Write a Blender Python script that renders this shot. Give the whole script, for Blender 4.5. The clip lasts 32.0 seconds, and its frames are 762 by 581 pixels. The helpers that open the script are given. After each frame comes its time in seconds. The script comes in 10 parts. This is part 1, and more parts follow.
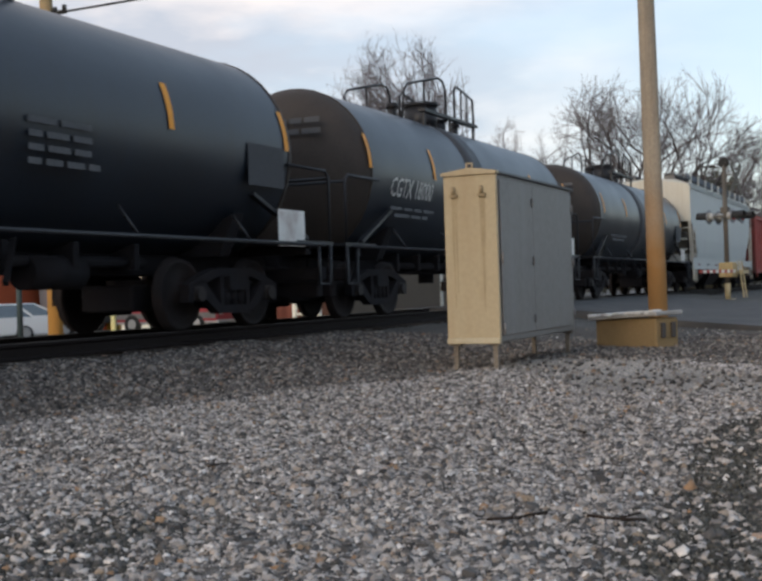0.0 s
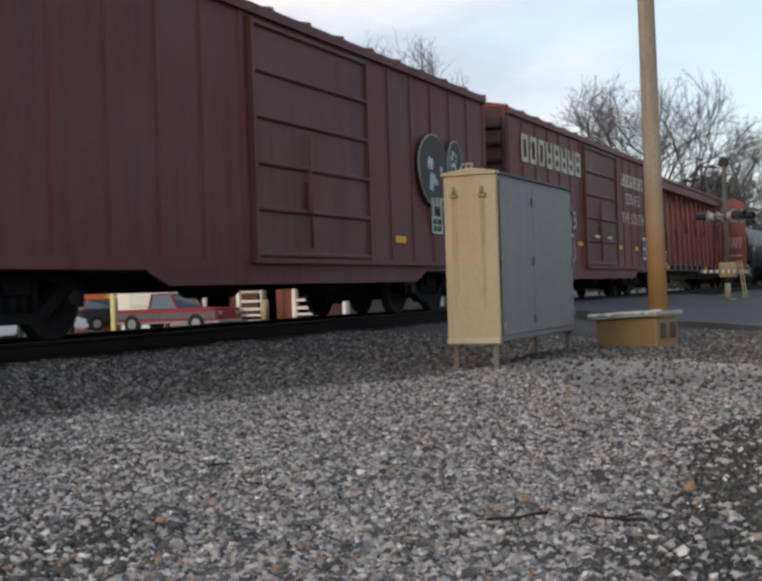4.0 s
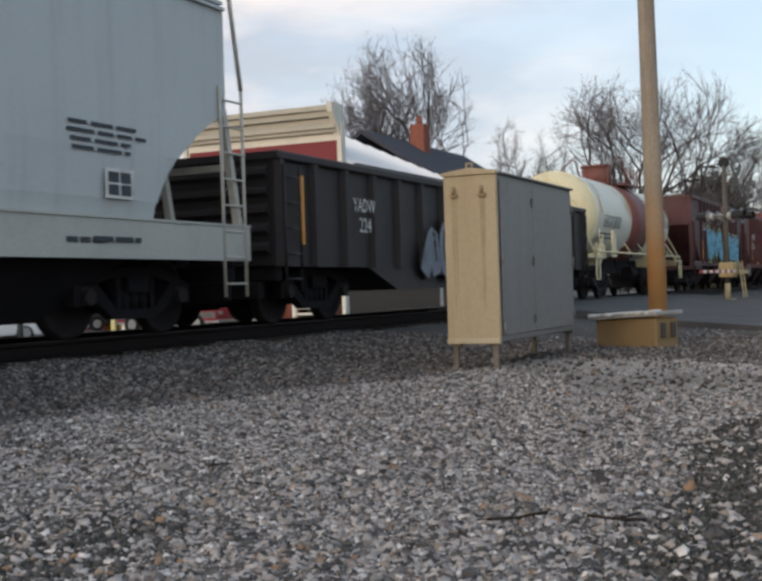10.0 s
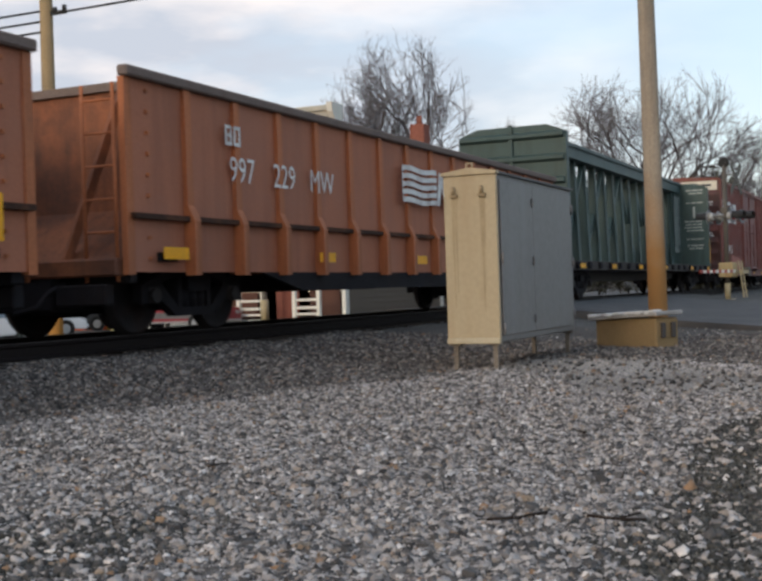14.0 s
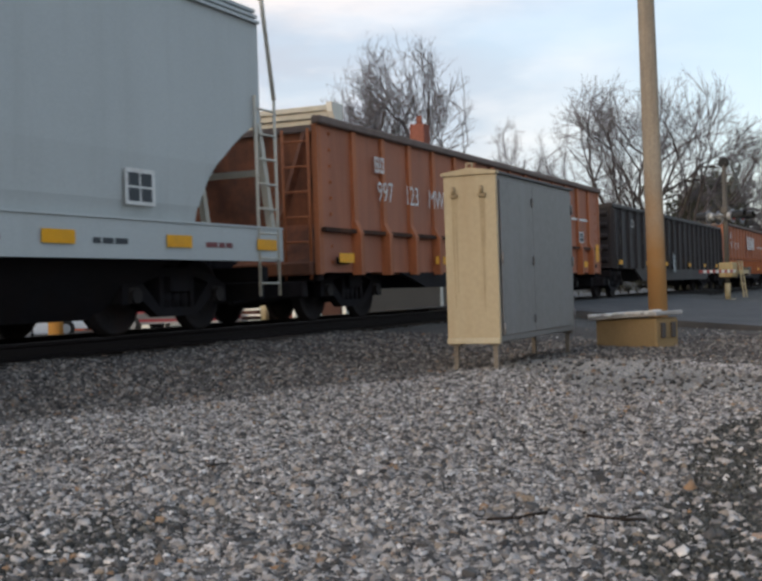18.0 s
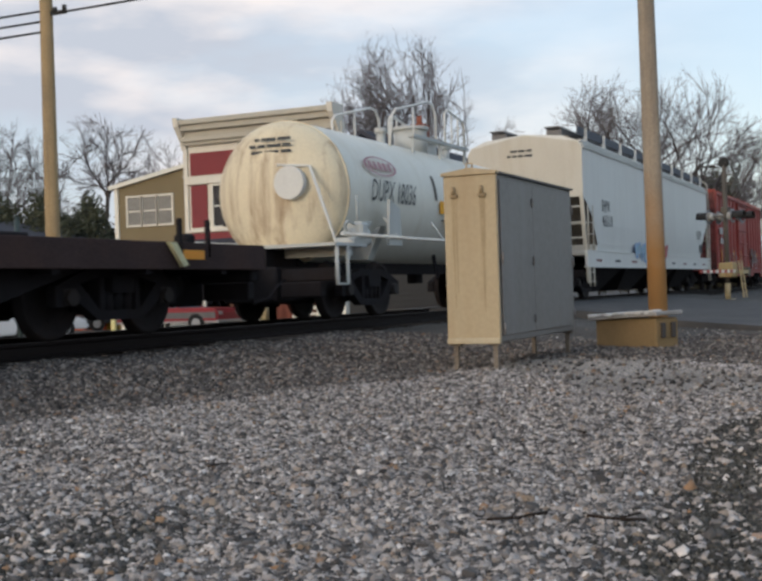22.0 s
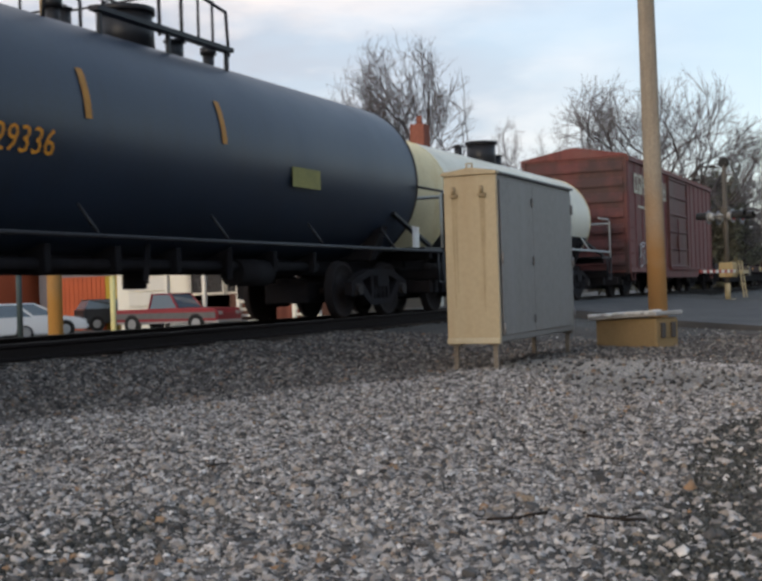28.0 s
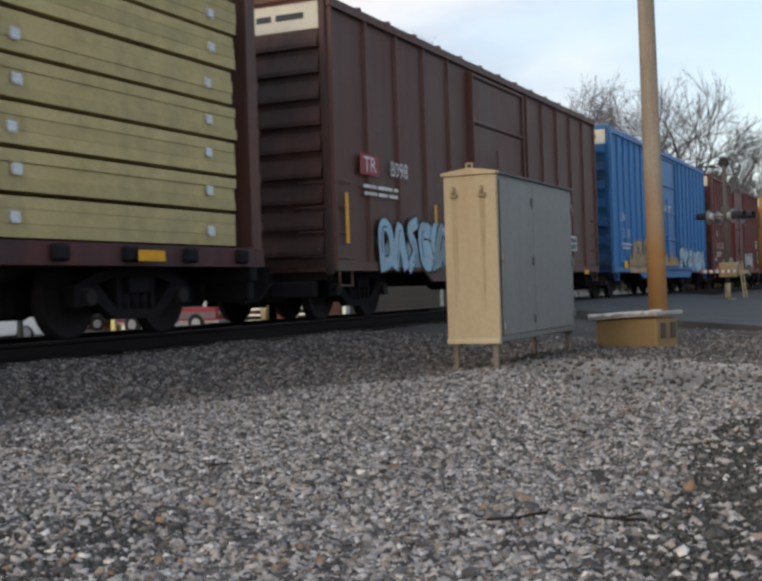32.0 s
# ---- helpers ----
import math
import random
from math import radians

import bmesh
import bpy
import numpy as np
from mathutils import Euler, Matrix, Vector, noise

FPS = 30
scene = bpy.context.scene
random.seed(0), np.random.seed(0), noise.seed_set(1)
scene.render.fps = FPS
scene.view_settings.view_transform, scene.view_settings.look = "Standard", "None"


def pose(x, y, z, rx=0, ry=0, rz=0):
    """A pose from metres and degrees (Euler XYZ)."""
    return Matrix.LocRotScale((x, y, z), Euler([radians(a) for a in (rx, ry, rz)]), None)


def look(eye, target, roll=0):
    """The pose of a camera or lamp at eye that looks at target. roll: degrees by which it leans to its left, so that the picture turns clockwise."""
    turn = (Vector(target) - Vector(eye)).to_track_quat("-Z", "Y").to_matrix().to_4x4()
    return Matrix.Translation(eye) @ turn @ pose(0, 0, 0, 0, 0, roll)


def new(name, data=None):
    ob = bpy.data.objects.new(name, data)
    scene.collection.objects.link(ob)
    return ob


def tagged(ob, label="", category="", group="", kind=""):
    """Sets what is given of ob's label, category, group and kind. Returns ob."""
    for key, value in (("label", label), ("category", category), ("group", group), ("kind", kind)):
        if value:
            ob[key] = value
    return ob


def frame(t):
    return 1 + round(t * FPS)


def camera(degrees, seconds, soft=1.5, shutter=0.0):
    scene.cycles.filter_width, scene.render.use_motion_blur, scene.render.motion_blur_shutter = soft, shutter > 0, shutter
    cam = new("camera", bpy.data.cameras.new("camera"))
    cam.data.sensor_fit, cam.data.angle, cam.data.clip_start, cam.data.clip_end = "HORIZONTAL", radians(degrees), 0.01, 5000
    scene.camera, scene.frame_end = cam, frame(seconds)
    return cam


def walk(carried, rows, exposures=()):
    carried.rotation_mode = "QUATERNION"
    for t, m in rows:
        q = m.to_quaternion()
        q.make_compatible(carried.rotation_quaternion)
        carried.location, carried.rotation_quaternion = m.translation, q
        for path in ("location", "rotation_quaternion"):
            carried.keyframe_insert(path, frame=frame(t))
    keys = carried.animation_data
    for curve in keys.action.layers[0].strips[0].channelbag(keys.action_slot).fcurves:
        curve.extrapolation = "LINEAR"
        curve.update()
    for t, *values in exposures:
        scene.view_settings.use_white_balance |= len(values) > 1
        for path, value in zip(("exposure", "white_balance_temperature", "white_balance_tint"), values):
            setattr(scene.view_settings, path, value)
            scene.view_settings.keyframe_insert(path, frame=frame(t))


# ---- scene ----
RAIL = 0.45          # rail head above the ground
TRACK_Y = 9.3        # centre line of the track
SPEED = 19.88        # metres per second
CLIP = 32.0

cam = camera(35.76, CLIP, soft=3.0, shutter=0.06)
EYE = (0.0, 0.0, 0.88)
AHEAD = (10 * math.cos(radians(24.47)), 10 * math.sin(radians(24.47)), 0.88)
walk(cam, [(0.0, look(EYE, AHEAD, -1.85)), (CLIP, look(EYE, AHEAD, -1.85))], exposures=[
    (0.0, 0.07), (8.0, 0.09), (9.0, 0.16), (10.0, 0.0), (11.0, -0.04), (12.0, 0.07), (19.0, 0.07), (20.0, -0.02), (21.0, 0.08), (22.0, -0.03), (23.0, -0.10), (25.0, -0.08), (28.0, 0.03),
    (29.0, -0.01), (30.0, 0.07), (CLIP, 0.10)])


# ---- world and sun ----
def sky_world():
    w = bpy.data.worlds.new("sky")
    scene.world = w
    w.use_nodes = True
    nt = w.node_tree
    nt.nodes.clear()
    out = nt.nodes.new("ShaderNodeOutputWorld")
    bg = nt.nodes.new("ShaderNodeBackground")
    sky = nt.nodes.new("ShaderNodeTexSky")
    sky.sky_type = "NISHITA"
    sky.sun_disc = False
    sky.sun_elevation = radians(15)
    sky.sun_rotation = radians(277.6)
    sky.altitude = 200
    sky.air_density = 1.3
    sky.dust_density = 2.0
    tc = nt.nodes.new("ShaderNodeTexCoord")
    mp = nt.nodes.new("ShaderNodeMapping")
    mp.inputs["Scale"].default_value = (1.0, 1.0, 3.2)
    mp.inputs["Location"].default_value = (0.55, 1.32, 0.2)
    nz = nt.nodes.new("ShaderNodeTexNoise")
    nz.inputs["Scale"].default_value = 2.6
    nz.inputs["Detail"].default_value = 7
    nz.inputs["Roughness"].default_value = 0.52
    rp = nt.nodes.new("ShaderNodeValToRGB")
    rp.color_ramp.elements[0].position, rp.color_ramp.elements[1].position = 0.26, 0.50
    # tint of the cloud: lilac grey below, near white above
    nz2 = nt.nodes.new("ShaderNodeTexNoise")
    nz2.inputs["Scale"].default_value = 6.5
    nz2.inputs["Detail"].default_value = 5
    cr = nt.nodes.new("ShaderNodeValToRGB")
    cr.color_ramp.elements[0].position, cr.color_ramp.elements[1].position = 0.40, 0.64
    cr.color_ramp.elements[0].color = (0.60, 0.645, 0.735, 1)
    cr.color_ramp.elements[1].color = (0.99, 0.925, 0.915, 1)
    gain = nt.nodes.new("ShaderNodeMix")
    gain.data_type, gain.blend_type = "RGBA", "MULTIPLY"
    gain.inputs[0].default_value = 1.0
    gain.inputs[7].default_value = (0.085, 0.082, 0.085, 1)
    floor = nt.nodes.new("ShaderNodeMix")
    floor.data_type, floor.blend_type = "RGBA", "ADD"
    floor.inputs[0].default_value = 1.0
    floor.inputs[7].default_value = (0.365, 0.462, 0.59, 1)
    mix = nt.nodes.new("ShaderNodeMix")
    mix.data_type = "RGBA"
    sep = nt.nodes.new("ShaderNodeSeparateXYZ")
    thin = nt.nodes.new("ShaderNodeMapRange")
    thin.inputs["From Min"].default_value, thin.inputs["From Max"].default_value = 0.10, 0.46
    thin.inputs["To Min"].default_value, thin.inputs["To Max"].default_value = 0.05, 1.0
    mul = nt.nodes.new("ShaderNodeMath")
    mul.operation = "MULTIPLY"
    k = nt.links.new
    k(tc.outputs["Generated"], mp.inputs["Vector"])
    k(mp.outputs[0], nz.inputs["Vector"])
    k(mp.outputs[0], nz2.inputs["Vector"])
    k(nz.outputs["Fac"], rp.inputs["Fac"])
    k(nz2.outputs["Fac"], cr.inputs["Fac"])
    k(sky.outputs["Color"], gain.inputs[6])
    k(gain.outputs[2], floor.inputs[6])
    k(floor.outputs[2], mix.inputs[6])
    k(cr.outputs["Color"], mix.inputs[7])
    k(tc.outputs["Generated"], sep.inputs[0])
    k(sep.outputs["Y"], thin.inputs["Value"])
    k(rp.outputs["Color"], mul.inputs[0])
    k(thin.outputs[0], mul.inputs[1])
    k(mul.outputs[0], mix.inputs[0])
    k(mix.outputs[2], bg.inputs["Color"])
    bg.inputs["Strength"].default_value = 1.0
    k(bg.outputs[0], out.inputs["Surface"])


sky_world()
sun_data = bpy.data.lights.new("sun", "SUN")
sun_data.energy = 0.98
sun_data.angle = radians(12)
sun_data.color = (1.0, 0.90, 0.76)
sun = new("sun", sun_data)
sun.matrix_world = look((-30, 4, 8), (0, 0, 0))


# ---- materials ----
MATS = {}


def mat(name, color, rough=0.6, metal=0.0, vary=0.25, scale=3.0, grain=40.0, bump=0.15, stain=None, stain_amt=0.0,
        stain_scale=1.2, streak=False, per_object=0.0, fade=None, fade_amt=0.0, fade_scale=0.55):
    """A weathered surface: base colour with broad patches, fine grain and, where asked, stains that run down it."""
    if name in MATS:
        return MATS[name]
    m = bpy.data.materials.new(name)
    m.use_nodes = True
    nt = m.node_tree
    b = nt.nodes["Principled BSDF"]
    k = nt.links.new
    tc = nt.nodes.new("ShaderNodeTexCoord")
    n1 = nt.nodes.new("ShaderNodeTexNoise")
    n1.inputs["Scale"].default_value = scale
    n1.inputs["Detail"].default_value = 4
    n2 = nt.nodes.new("ShaderNodeTexNoise")
    n2.inputs["Scale"].default_value = grain
    n2.inputs["Detail"].default_value = 3
    k(tc.outputs["Object"], n1.inputs["Vector"])
    k(tc.outputs["Object"], n2.inputs["Vector"])
    add = nt.nodes.new("ShaderNodeMath")
    add.operation = "ADD"
    k(n1.outputs["Fac"], add.inputs[0])
    k(n2.outputs["Fac"], add.inputs[1])
    rng = nt.nodes.new("ShaderNodeMapRange")
    rng.inputs["From Min"].default_value, rng.inputs["From Max"].default_value = 0.6, 1.4
    rng.inputs["To Min"].default_value, rng.inputs["To Max"].default_value = 1 - vary, 1 + vary
    k(add.outputs[0], rng.inputs["Value"])
    mixn = nt.nodes.new("ShaderNodeMix")
    mixn.data_type, mixn.blend_type = "RGBA", "MULTIPLY"
    mixn.inputs[0].default_value = 1.0
    mixn.inputs[6].default_value = (*color, 1)
    k(rng.outputs[0], mixn.inputs[7])
    col = mixn.outputs[2]
    if per_object:
        oi = nt.nodes.new("ShaderNodeObjectInfo")
        r2 = nt.nodes.new("ShaderNodeMapRange")
        r2.inputs["To Min"].default_value, r2.inputs["To Max"].default_value = 1 - per_object, 1 + per_object
        k(oi.outputs["Random"], r2.inputs["Value"])
        m3 = nt.nodes.new("ShaderNodeMix")
        m3.data_type, m3.blend_type = "RGBA", "MULTIPLY"
        m3.inputs[0].default_value = 1.0
        k(col, m3.inputs[6])
        k(r2.outputs[0], m3.inputs[7])
        col = m3.outputs[2]
    if stain:
        mp = nt.nodes.new("ShaderNodeMapping")
        mp.inputs["Scale"].default_value = (3.0, 3.0, 0.25) if streak else (1, 1, 1)
        n3 = nt.nodes.new("ShaderNodeTexNoise")
        n3.inputs["Scale"].default_value = stain_scale
        n3.inputs["Detail"].default_value = 6
        n3.inputs["Roughness"].default_value = 0.65
        k(tc.outputs["Object"], mp.inputs["Vector"])
        k(mp.outputs[0], n3.inputs["Vector"])
        r3 = nt.nodes.new("ShaderNodeMapRange")
        r3.inputs["From Min"].default_value, r3.inputs["From Max"].default_value = 0.48, 0.72
        r3.inputs["To Max"].default_value = stain_amt
        k(n3.outputs["Fac"], r3.inputs["Value"])
        m2 = nt.nodes.new("ShaderNodeMix")
        m2.data_type = "RGBA"
        k(r3.outputs[0], m2.inputs[0])
        k(col, m2.inputs[6])
        m2.inputs[7].default_value = (*stain, 1)
        col = m2.outputs[2]
    if fade:      # broad weathered patches and small chips
        for sc, lo, hi, amt, rgh in ((fade_scale, 0.45, 0.70, fade_amt, 0.6), (fade_scale * 9, 0.60, 0.66, fade_amt * 0.8, 0.75)):
            n4 = nt.nodes.new("ShaderNodeTexNoise")
            n4.inputs["Scale"].default_value = sc
            n4.inputs["Detail"].default_value = 8
            n4.inputs["Roughness"].default_value = rgh
            k(tc.outputs["Object"], n4.inputs["Vector"])
            r4 = nt.nodes.new("ShaderNodeMapRange")
            r4.inputs["From Min"].default_value, r4.inputs["From Max"].default_value = lo, hi
            r4.inputs["To Max"].default_value = amt
            k(n4.outputs["Fac"], r4.inputs["Value"])
            m4 = nt.nodes.new("ShaderNodeMix")
            m4.data_type = "RGBA"
            k(r4.outputs[0], m4.inputs[0])
            k(col, m4.inputs[6])
            m4.inputs[7].default_value = (*fade, 1)
            col = m4.outputs[2]
    k(col, b.inputs["Base Color"])
    rr = nt.nodes.new("ShaderNodeMapRange")
    rr.inputs["To Min"].default_value, rr.inputs["To Max"].default_value = max(0.05, rough - 0.12), min(1.0, rough + 0.12)
    k(n1.outputs["Fac"], rr.inputs["Value"])
    k(rr.outputs[0], b.inputs["Roughness"])
    b.inputs["Metallic"].default_value = metal
    b.inputs["Specular IOR Level"].default_value = 0.12 if rough > 0.72 else (0.28 if rough > 0.4 else 0.5)
    if bump:
        bp = nt.nodes.new("ShaderNodeBump")
        bp.inputs["Strength"].default_value = bump
        bp.inputs["Distance"].default_value = 0.01
        k(n2.outputs["Fac"], bp.inputs["Height"])
        k(bp.outputs[0], b.inputs["Normal"])
    MATS[name] = m
    return m


def ramp_mat(name, stops, rough=0.9, source="island", scale=30.0, bump=0.3):
    """A material whose colour differs from piece to piece."""
    m = bpy.data.materials.new(name)
    m.use_nodes = True
    nt = m.node_tree
    b = nt.nodes["Principled BSDF"]
    cr = nt.nodes.new("ShaderNodeValToRGB")
    cr.color_ramp.interpolation = "LINEAR"
    els = cr.color_ramp.elements
    while len(els) < len(stops):
        els.new(0.5)
    for e, (p, c) in zip(els, stops):
        e.position, e.color = p, (*c, 1)
    if source == "island":
        g = nt.nodes.new("ShaderNodeNewGeometry")
        nt.links.new(g.outputs["Random Per Island"], cr.inputs["Fac"])
    else:
        g = nt.nodes.new("ShaderNodeObjectInfo")
        nt.links.new(g.outputs["Random"], cr.inputs["Fac"])
    tc = nt.nodes.new("ShaderNodeTexCoord")
    nz = nt.nodes.new("ShaderNodeTexNoise")
    nz.inputs["Scale"].default_value = scale
    nz.inputs["Detail"].default_value = 3
    nt.links.new(tc.outputs["Object"], nz.inputs["Vector"])
    r = nt.nodes.new("ShaderNodeMapRange")
    r.inputs["To Min"].default_value, r.inputs["To Max"].default_value = 0.65, 1.35
    nt.links.new(nz.outputs["Fac"], r.inputs["Value"])
    mx = nt.nodes.new("ShaderNodeMix")
    mx.data_type, mx.blend_type = "RGBA", "MULTIPLY"
    mx.inputs[0].default_value = 1.0
    nt.links.new(cr.outputs["Color"], mx.inputs[6])
    nt.links.new(r.outputs[0], mx.inputs[7])
    nt.links.new(mx.outputs[2], b.inputs["Base Color"])
    b.inputs["Roughness"].default_value = rough
    if bump:
        bp = nt.nodes.new("ShaderNodeBump")
        bp.inputs["Strength"].default_value = bump
        bp.inputs["Distance"].default_value = 0.01
        nt.links.new(nz.outputs["Fac"], bp.inputs["Height"])
        nt.links.new(bp.outputs[0], b.inputs["Normal"])
    MATS[name] = m
    return m


M_UNDER = mat("running_gear_grime", (0.018, 0.0165, 0.0185), 0.85, 0.0, 0.4, 4, 60, 0.4, (0.022, 0.014, 0.011), 0.5)
M_WHEEL = mat("wheel_steel", (0.024, 0.020, 0.020), 0.75, 0.1, 0.3, 6, 50, 0.2, (0.05, 0.024, 0.014), 0.4)
M_WHITE = mat("white_lettering", (0.72, 0.70, 0.66), 0.7, 0, 0.2, 6, 60, 0.05, (0.2, 0.1, 0.08), 0.65, 3.0)
M_CREAM = mat("cream_lettering", (0.60, 0.54, 0.42), 0.7, 0, 0.2, 6, 60, 0.05, (0.22, 0.07, 0.05), 0.8, 3.0)
M_DARKTXT = mat("dark_lettering", (0.05, 0.055, 0.06), 0.6, 0, 0.2)
M_REFL = mat("yellow_reflector", (0.82, 0.37, 0.005), 0.5, 0, 0.12, 8, 80, 0.05, (0.3, 0.15, 0.04), 0.3)
M_REFLR = mat("red_reflector", (0.62, 0.06, 0.04), 0.4, 0, 0.12)
M_SMALLRED = mat("dull_red_print", (0.20, 0.07, 0.07), 0.7)
M_ORANGE_MARK = mat("orange_mark", (0.75, 0.30, 0.03), 0.5, 0, 0.15)
M_WALK = mat("galvanised_walkway", (0.16, 0.16, 0.165), 0.6, 0.4, 0.25)


# ---- mesh helpers ----
def box(bm, x0, x1, y0, y1, z0, z1):
    v = [bm.verts.new((x, y, z)) for z in (z0, z1) for y in (y0, y1) for x in (x0, x1)]
    for f in ((0, 2, 3, 1), (4, 5, 7, 6), (0, 1, 5, 4), (2, 6, 7, 3), (0, 4, 6, 2), (1, 3, 7, 5)):
        bm.faces.new([v[i] for i in f])
    return v


def bevel_box(bm, x0, x1, y0, y1, z0, z1, r=0.02, seg=1):
    t = bmesh.new()
    box(t, x0, x1, y0, y1, z0, z1)
    bmesh.ops.bevel(t, geom=t.edges[:], offset=r, segments=seg, affect="EDGES")
    merge(bm, t)


def merge(bm, t):
    m = {v: bm.verts.new(v.co) for v in t.verts}
    for f in t.faces:
        nf = bm.faces.new([m[v] for v in f.verts])
        nf.smooth = f.smooth
    t.free()


def rod(bm, p, q, r, n=8, r2=None, smooth=True):
    p, q = Vector(p), Vector(q)
    d = q - p
    if d.length < 1e-6:
        return
    a = d.orthogonal().normalized()
    b = d.normalized().cross(a)
    r2 = r if r2 is None else r2
    lo, hi = [], []
    for i in range(n):
        t = 2 * math.pi * i / n
        o = a * math.cos(t) + b * math.sin(t)
        lo.append(bm.verts.new(p + o * r))
        hi.append(bm.verts.new(q + o * r2))
    for i in range(n):
        f = bm.faces.new((lo[i], lo[(i + 1) % n], hi[(i + 1) % n], hi[i]))
        f.smooth = smooth
    bm.faces.new(lo[::-1])
    bm.faces.new(hi)


def pipe(bm, pts, r=0.02, n=6):
    """One bent tube through the points."""
    pts = [Vector(q) for q in pts]
    rings, a = [], None
    for i, q in enumerate(pts):
        d = (pts[min(i + 1, len(pts) - 1)] - pts[max(i - 1, 0)]).normalized()
        a = d.orthogonal() if a is None else a - d * a.dot(d)
        a = d.orthogonal().normalized() if a.length < 1e-4 else a.normalized()
        b = d.cross(a)
        rings.append([bm.verts.new(q + a * r * math.cos(2 * math.pi * k / n) + b * r * math.sin(2 * math.pi * k / n)) for k in range(n)])
    for u, v in zip(rings, rings[1:]):
        for k in range(n):
            bm.faces.new((u[k], u[(k + 1) % n], v[(k + 1) % n], v[k])).smooth = True
    bm.faces.new(rings[0][::-1])
    bm.faces.new(rings[-1])


def beam(bm, p, q, w, h):
    """A square bar from p to q."""
    p, q = Vector(p), Vector(q)
    d = (q - p).normalized()
    side = d.cross(Vector((0, 0, 1)))
    side = Vector((1, 0, 0)) if side.length < 1e-4 else side.normalized()
    up = side.cross(d).normalized()
    c = [[bm.verts.new(e + side * sx * w / 2 + up * sz * h / 2) for sx, sz in ((-1, -1), (1, -1), (1, 1), (-1, 1))] for e in (p, q)]
    for i in range(4):
        bm.faces.new((c[0][i], c[0][(i + 1) % 4], c[1][(i + 1) % 4], c[1][i]))
    bm.faces.new(c[0][::-1])
    bm.faces.new(c[1])


def prism(bm, pts, a0, a1, axis="y"):
    """A flat outline, pushed from a0 to a1 along an axis."""
    def at(p, a):
        return {"y": (p[0], a, p[1]), "x": (a, p[0], p[1]), "z": (p[0], p[1], a)}[axis]
    lo = [bm.verts.new(at(p, a0)) for p in pts]
    hi = [bm.verts.new(at(p, a1)) for p in pts]
    n = len(pts)
    for i in range(n):
        bm.faces.new((lo[i], lo[(i + 1) % n], hi[(i + 1) % n], hi[i]))
    bm.faces.new(lo[::-1])
    bm.faces.new(hi)


def disc_wheel(bm, y, r, t):
    """A railway wheel round the y axis: tread, flange, dished web and hub."""
    prof = [(0.06, t), (0.12, t), (0.13, t * 0.35), (r - 0.09, t * 0.2), (r - 0.05, t * 0.75), (r, t * 0.8), (r, -t * 0.5), (r + 0.028, -t * 0.55),
            (r + 0.028, -t * 0.85), (r - 0.06, -t * 0.85), (r - 0.09, -t * 0.3), (0.13, -t * 0.1), (0.06, -t)]
    n = 24
    rings = [[bm.verts.new((pr * math.cos(2 * math.pi * i / n), y + py * (-1 if y < 0 else 1) , pr * math.sin(2 * math.pi * i / n))) for i in range(n)] for pr, py in prof]
    for a, b in zip(rings, rings[1:]):
        for i in range(n):
            f = bm.faces.new((a[i], a[(i + 1) % n], b[(i + 1) % n], b[i]))
            f.smooth = True


def ob_from(name, bm, material, parent=None):
    bmesh.ops.recalc_face_normals(bm, faces=bm.faces[:])
    me = bpy.data.meshes.new(name)
    bm.to_mesh(me)
    bm.free()
    if material:
        me.materials.append(material)
    ob = new(name, me)
    ob.parent = parent
    return ob


def part(name, bm, material, parent, label=""):
    ob = ob_from(name, bm, material, parent)
    return tagged(ob, label=label) if label else ob


def share(name, mesh, parent, m=None, label=""):
    ob = new(name, mesh)
    ob.parent = parent
    if m is not None:
        ob.matrix_basis = m
    return tagged(ob, label=label) if label else ob


def thing(name, label, category, m=None, group="", kind=""):
    ob = new(name)
    ob.empty_display_size = 0.2
    if m is not None:
        ob.matrix_basis = m
    return tagged(ob, label, category, group, kind)


TEXTS = {}


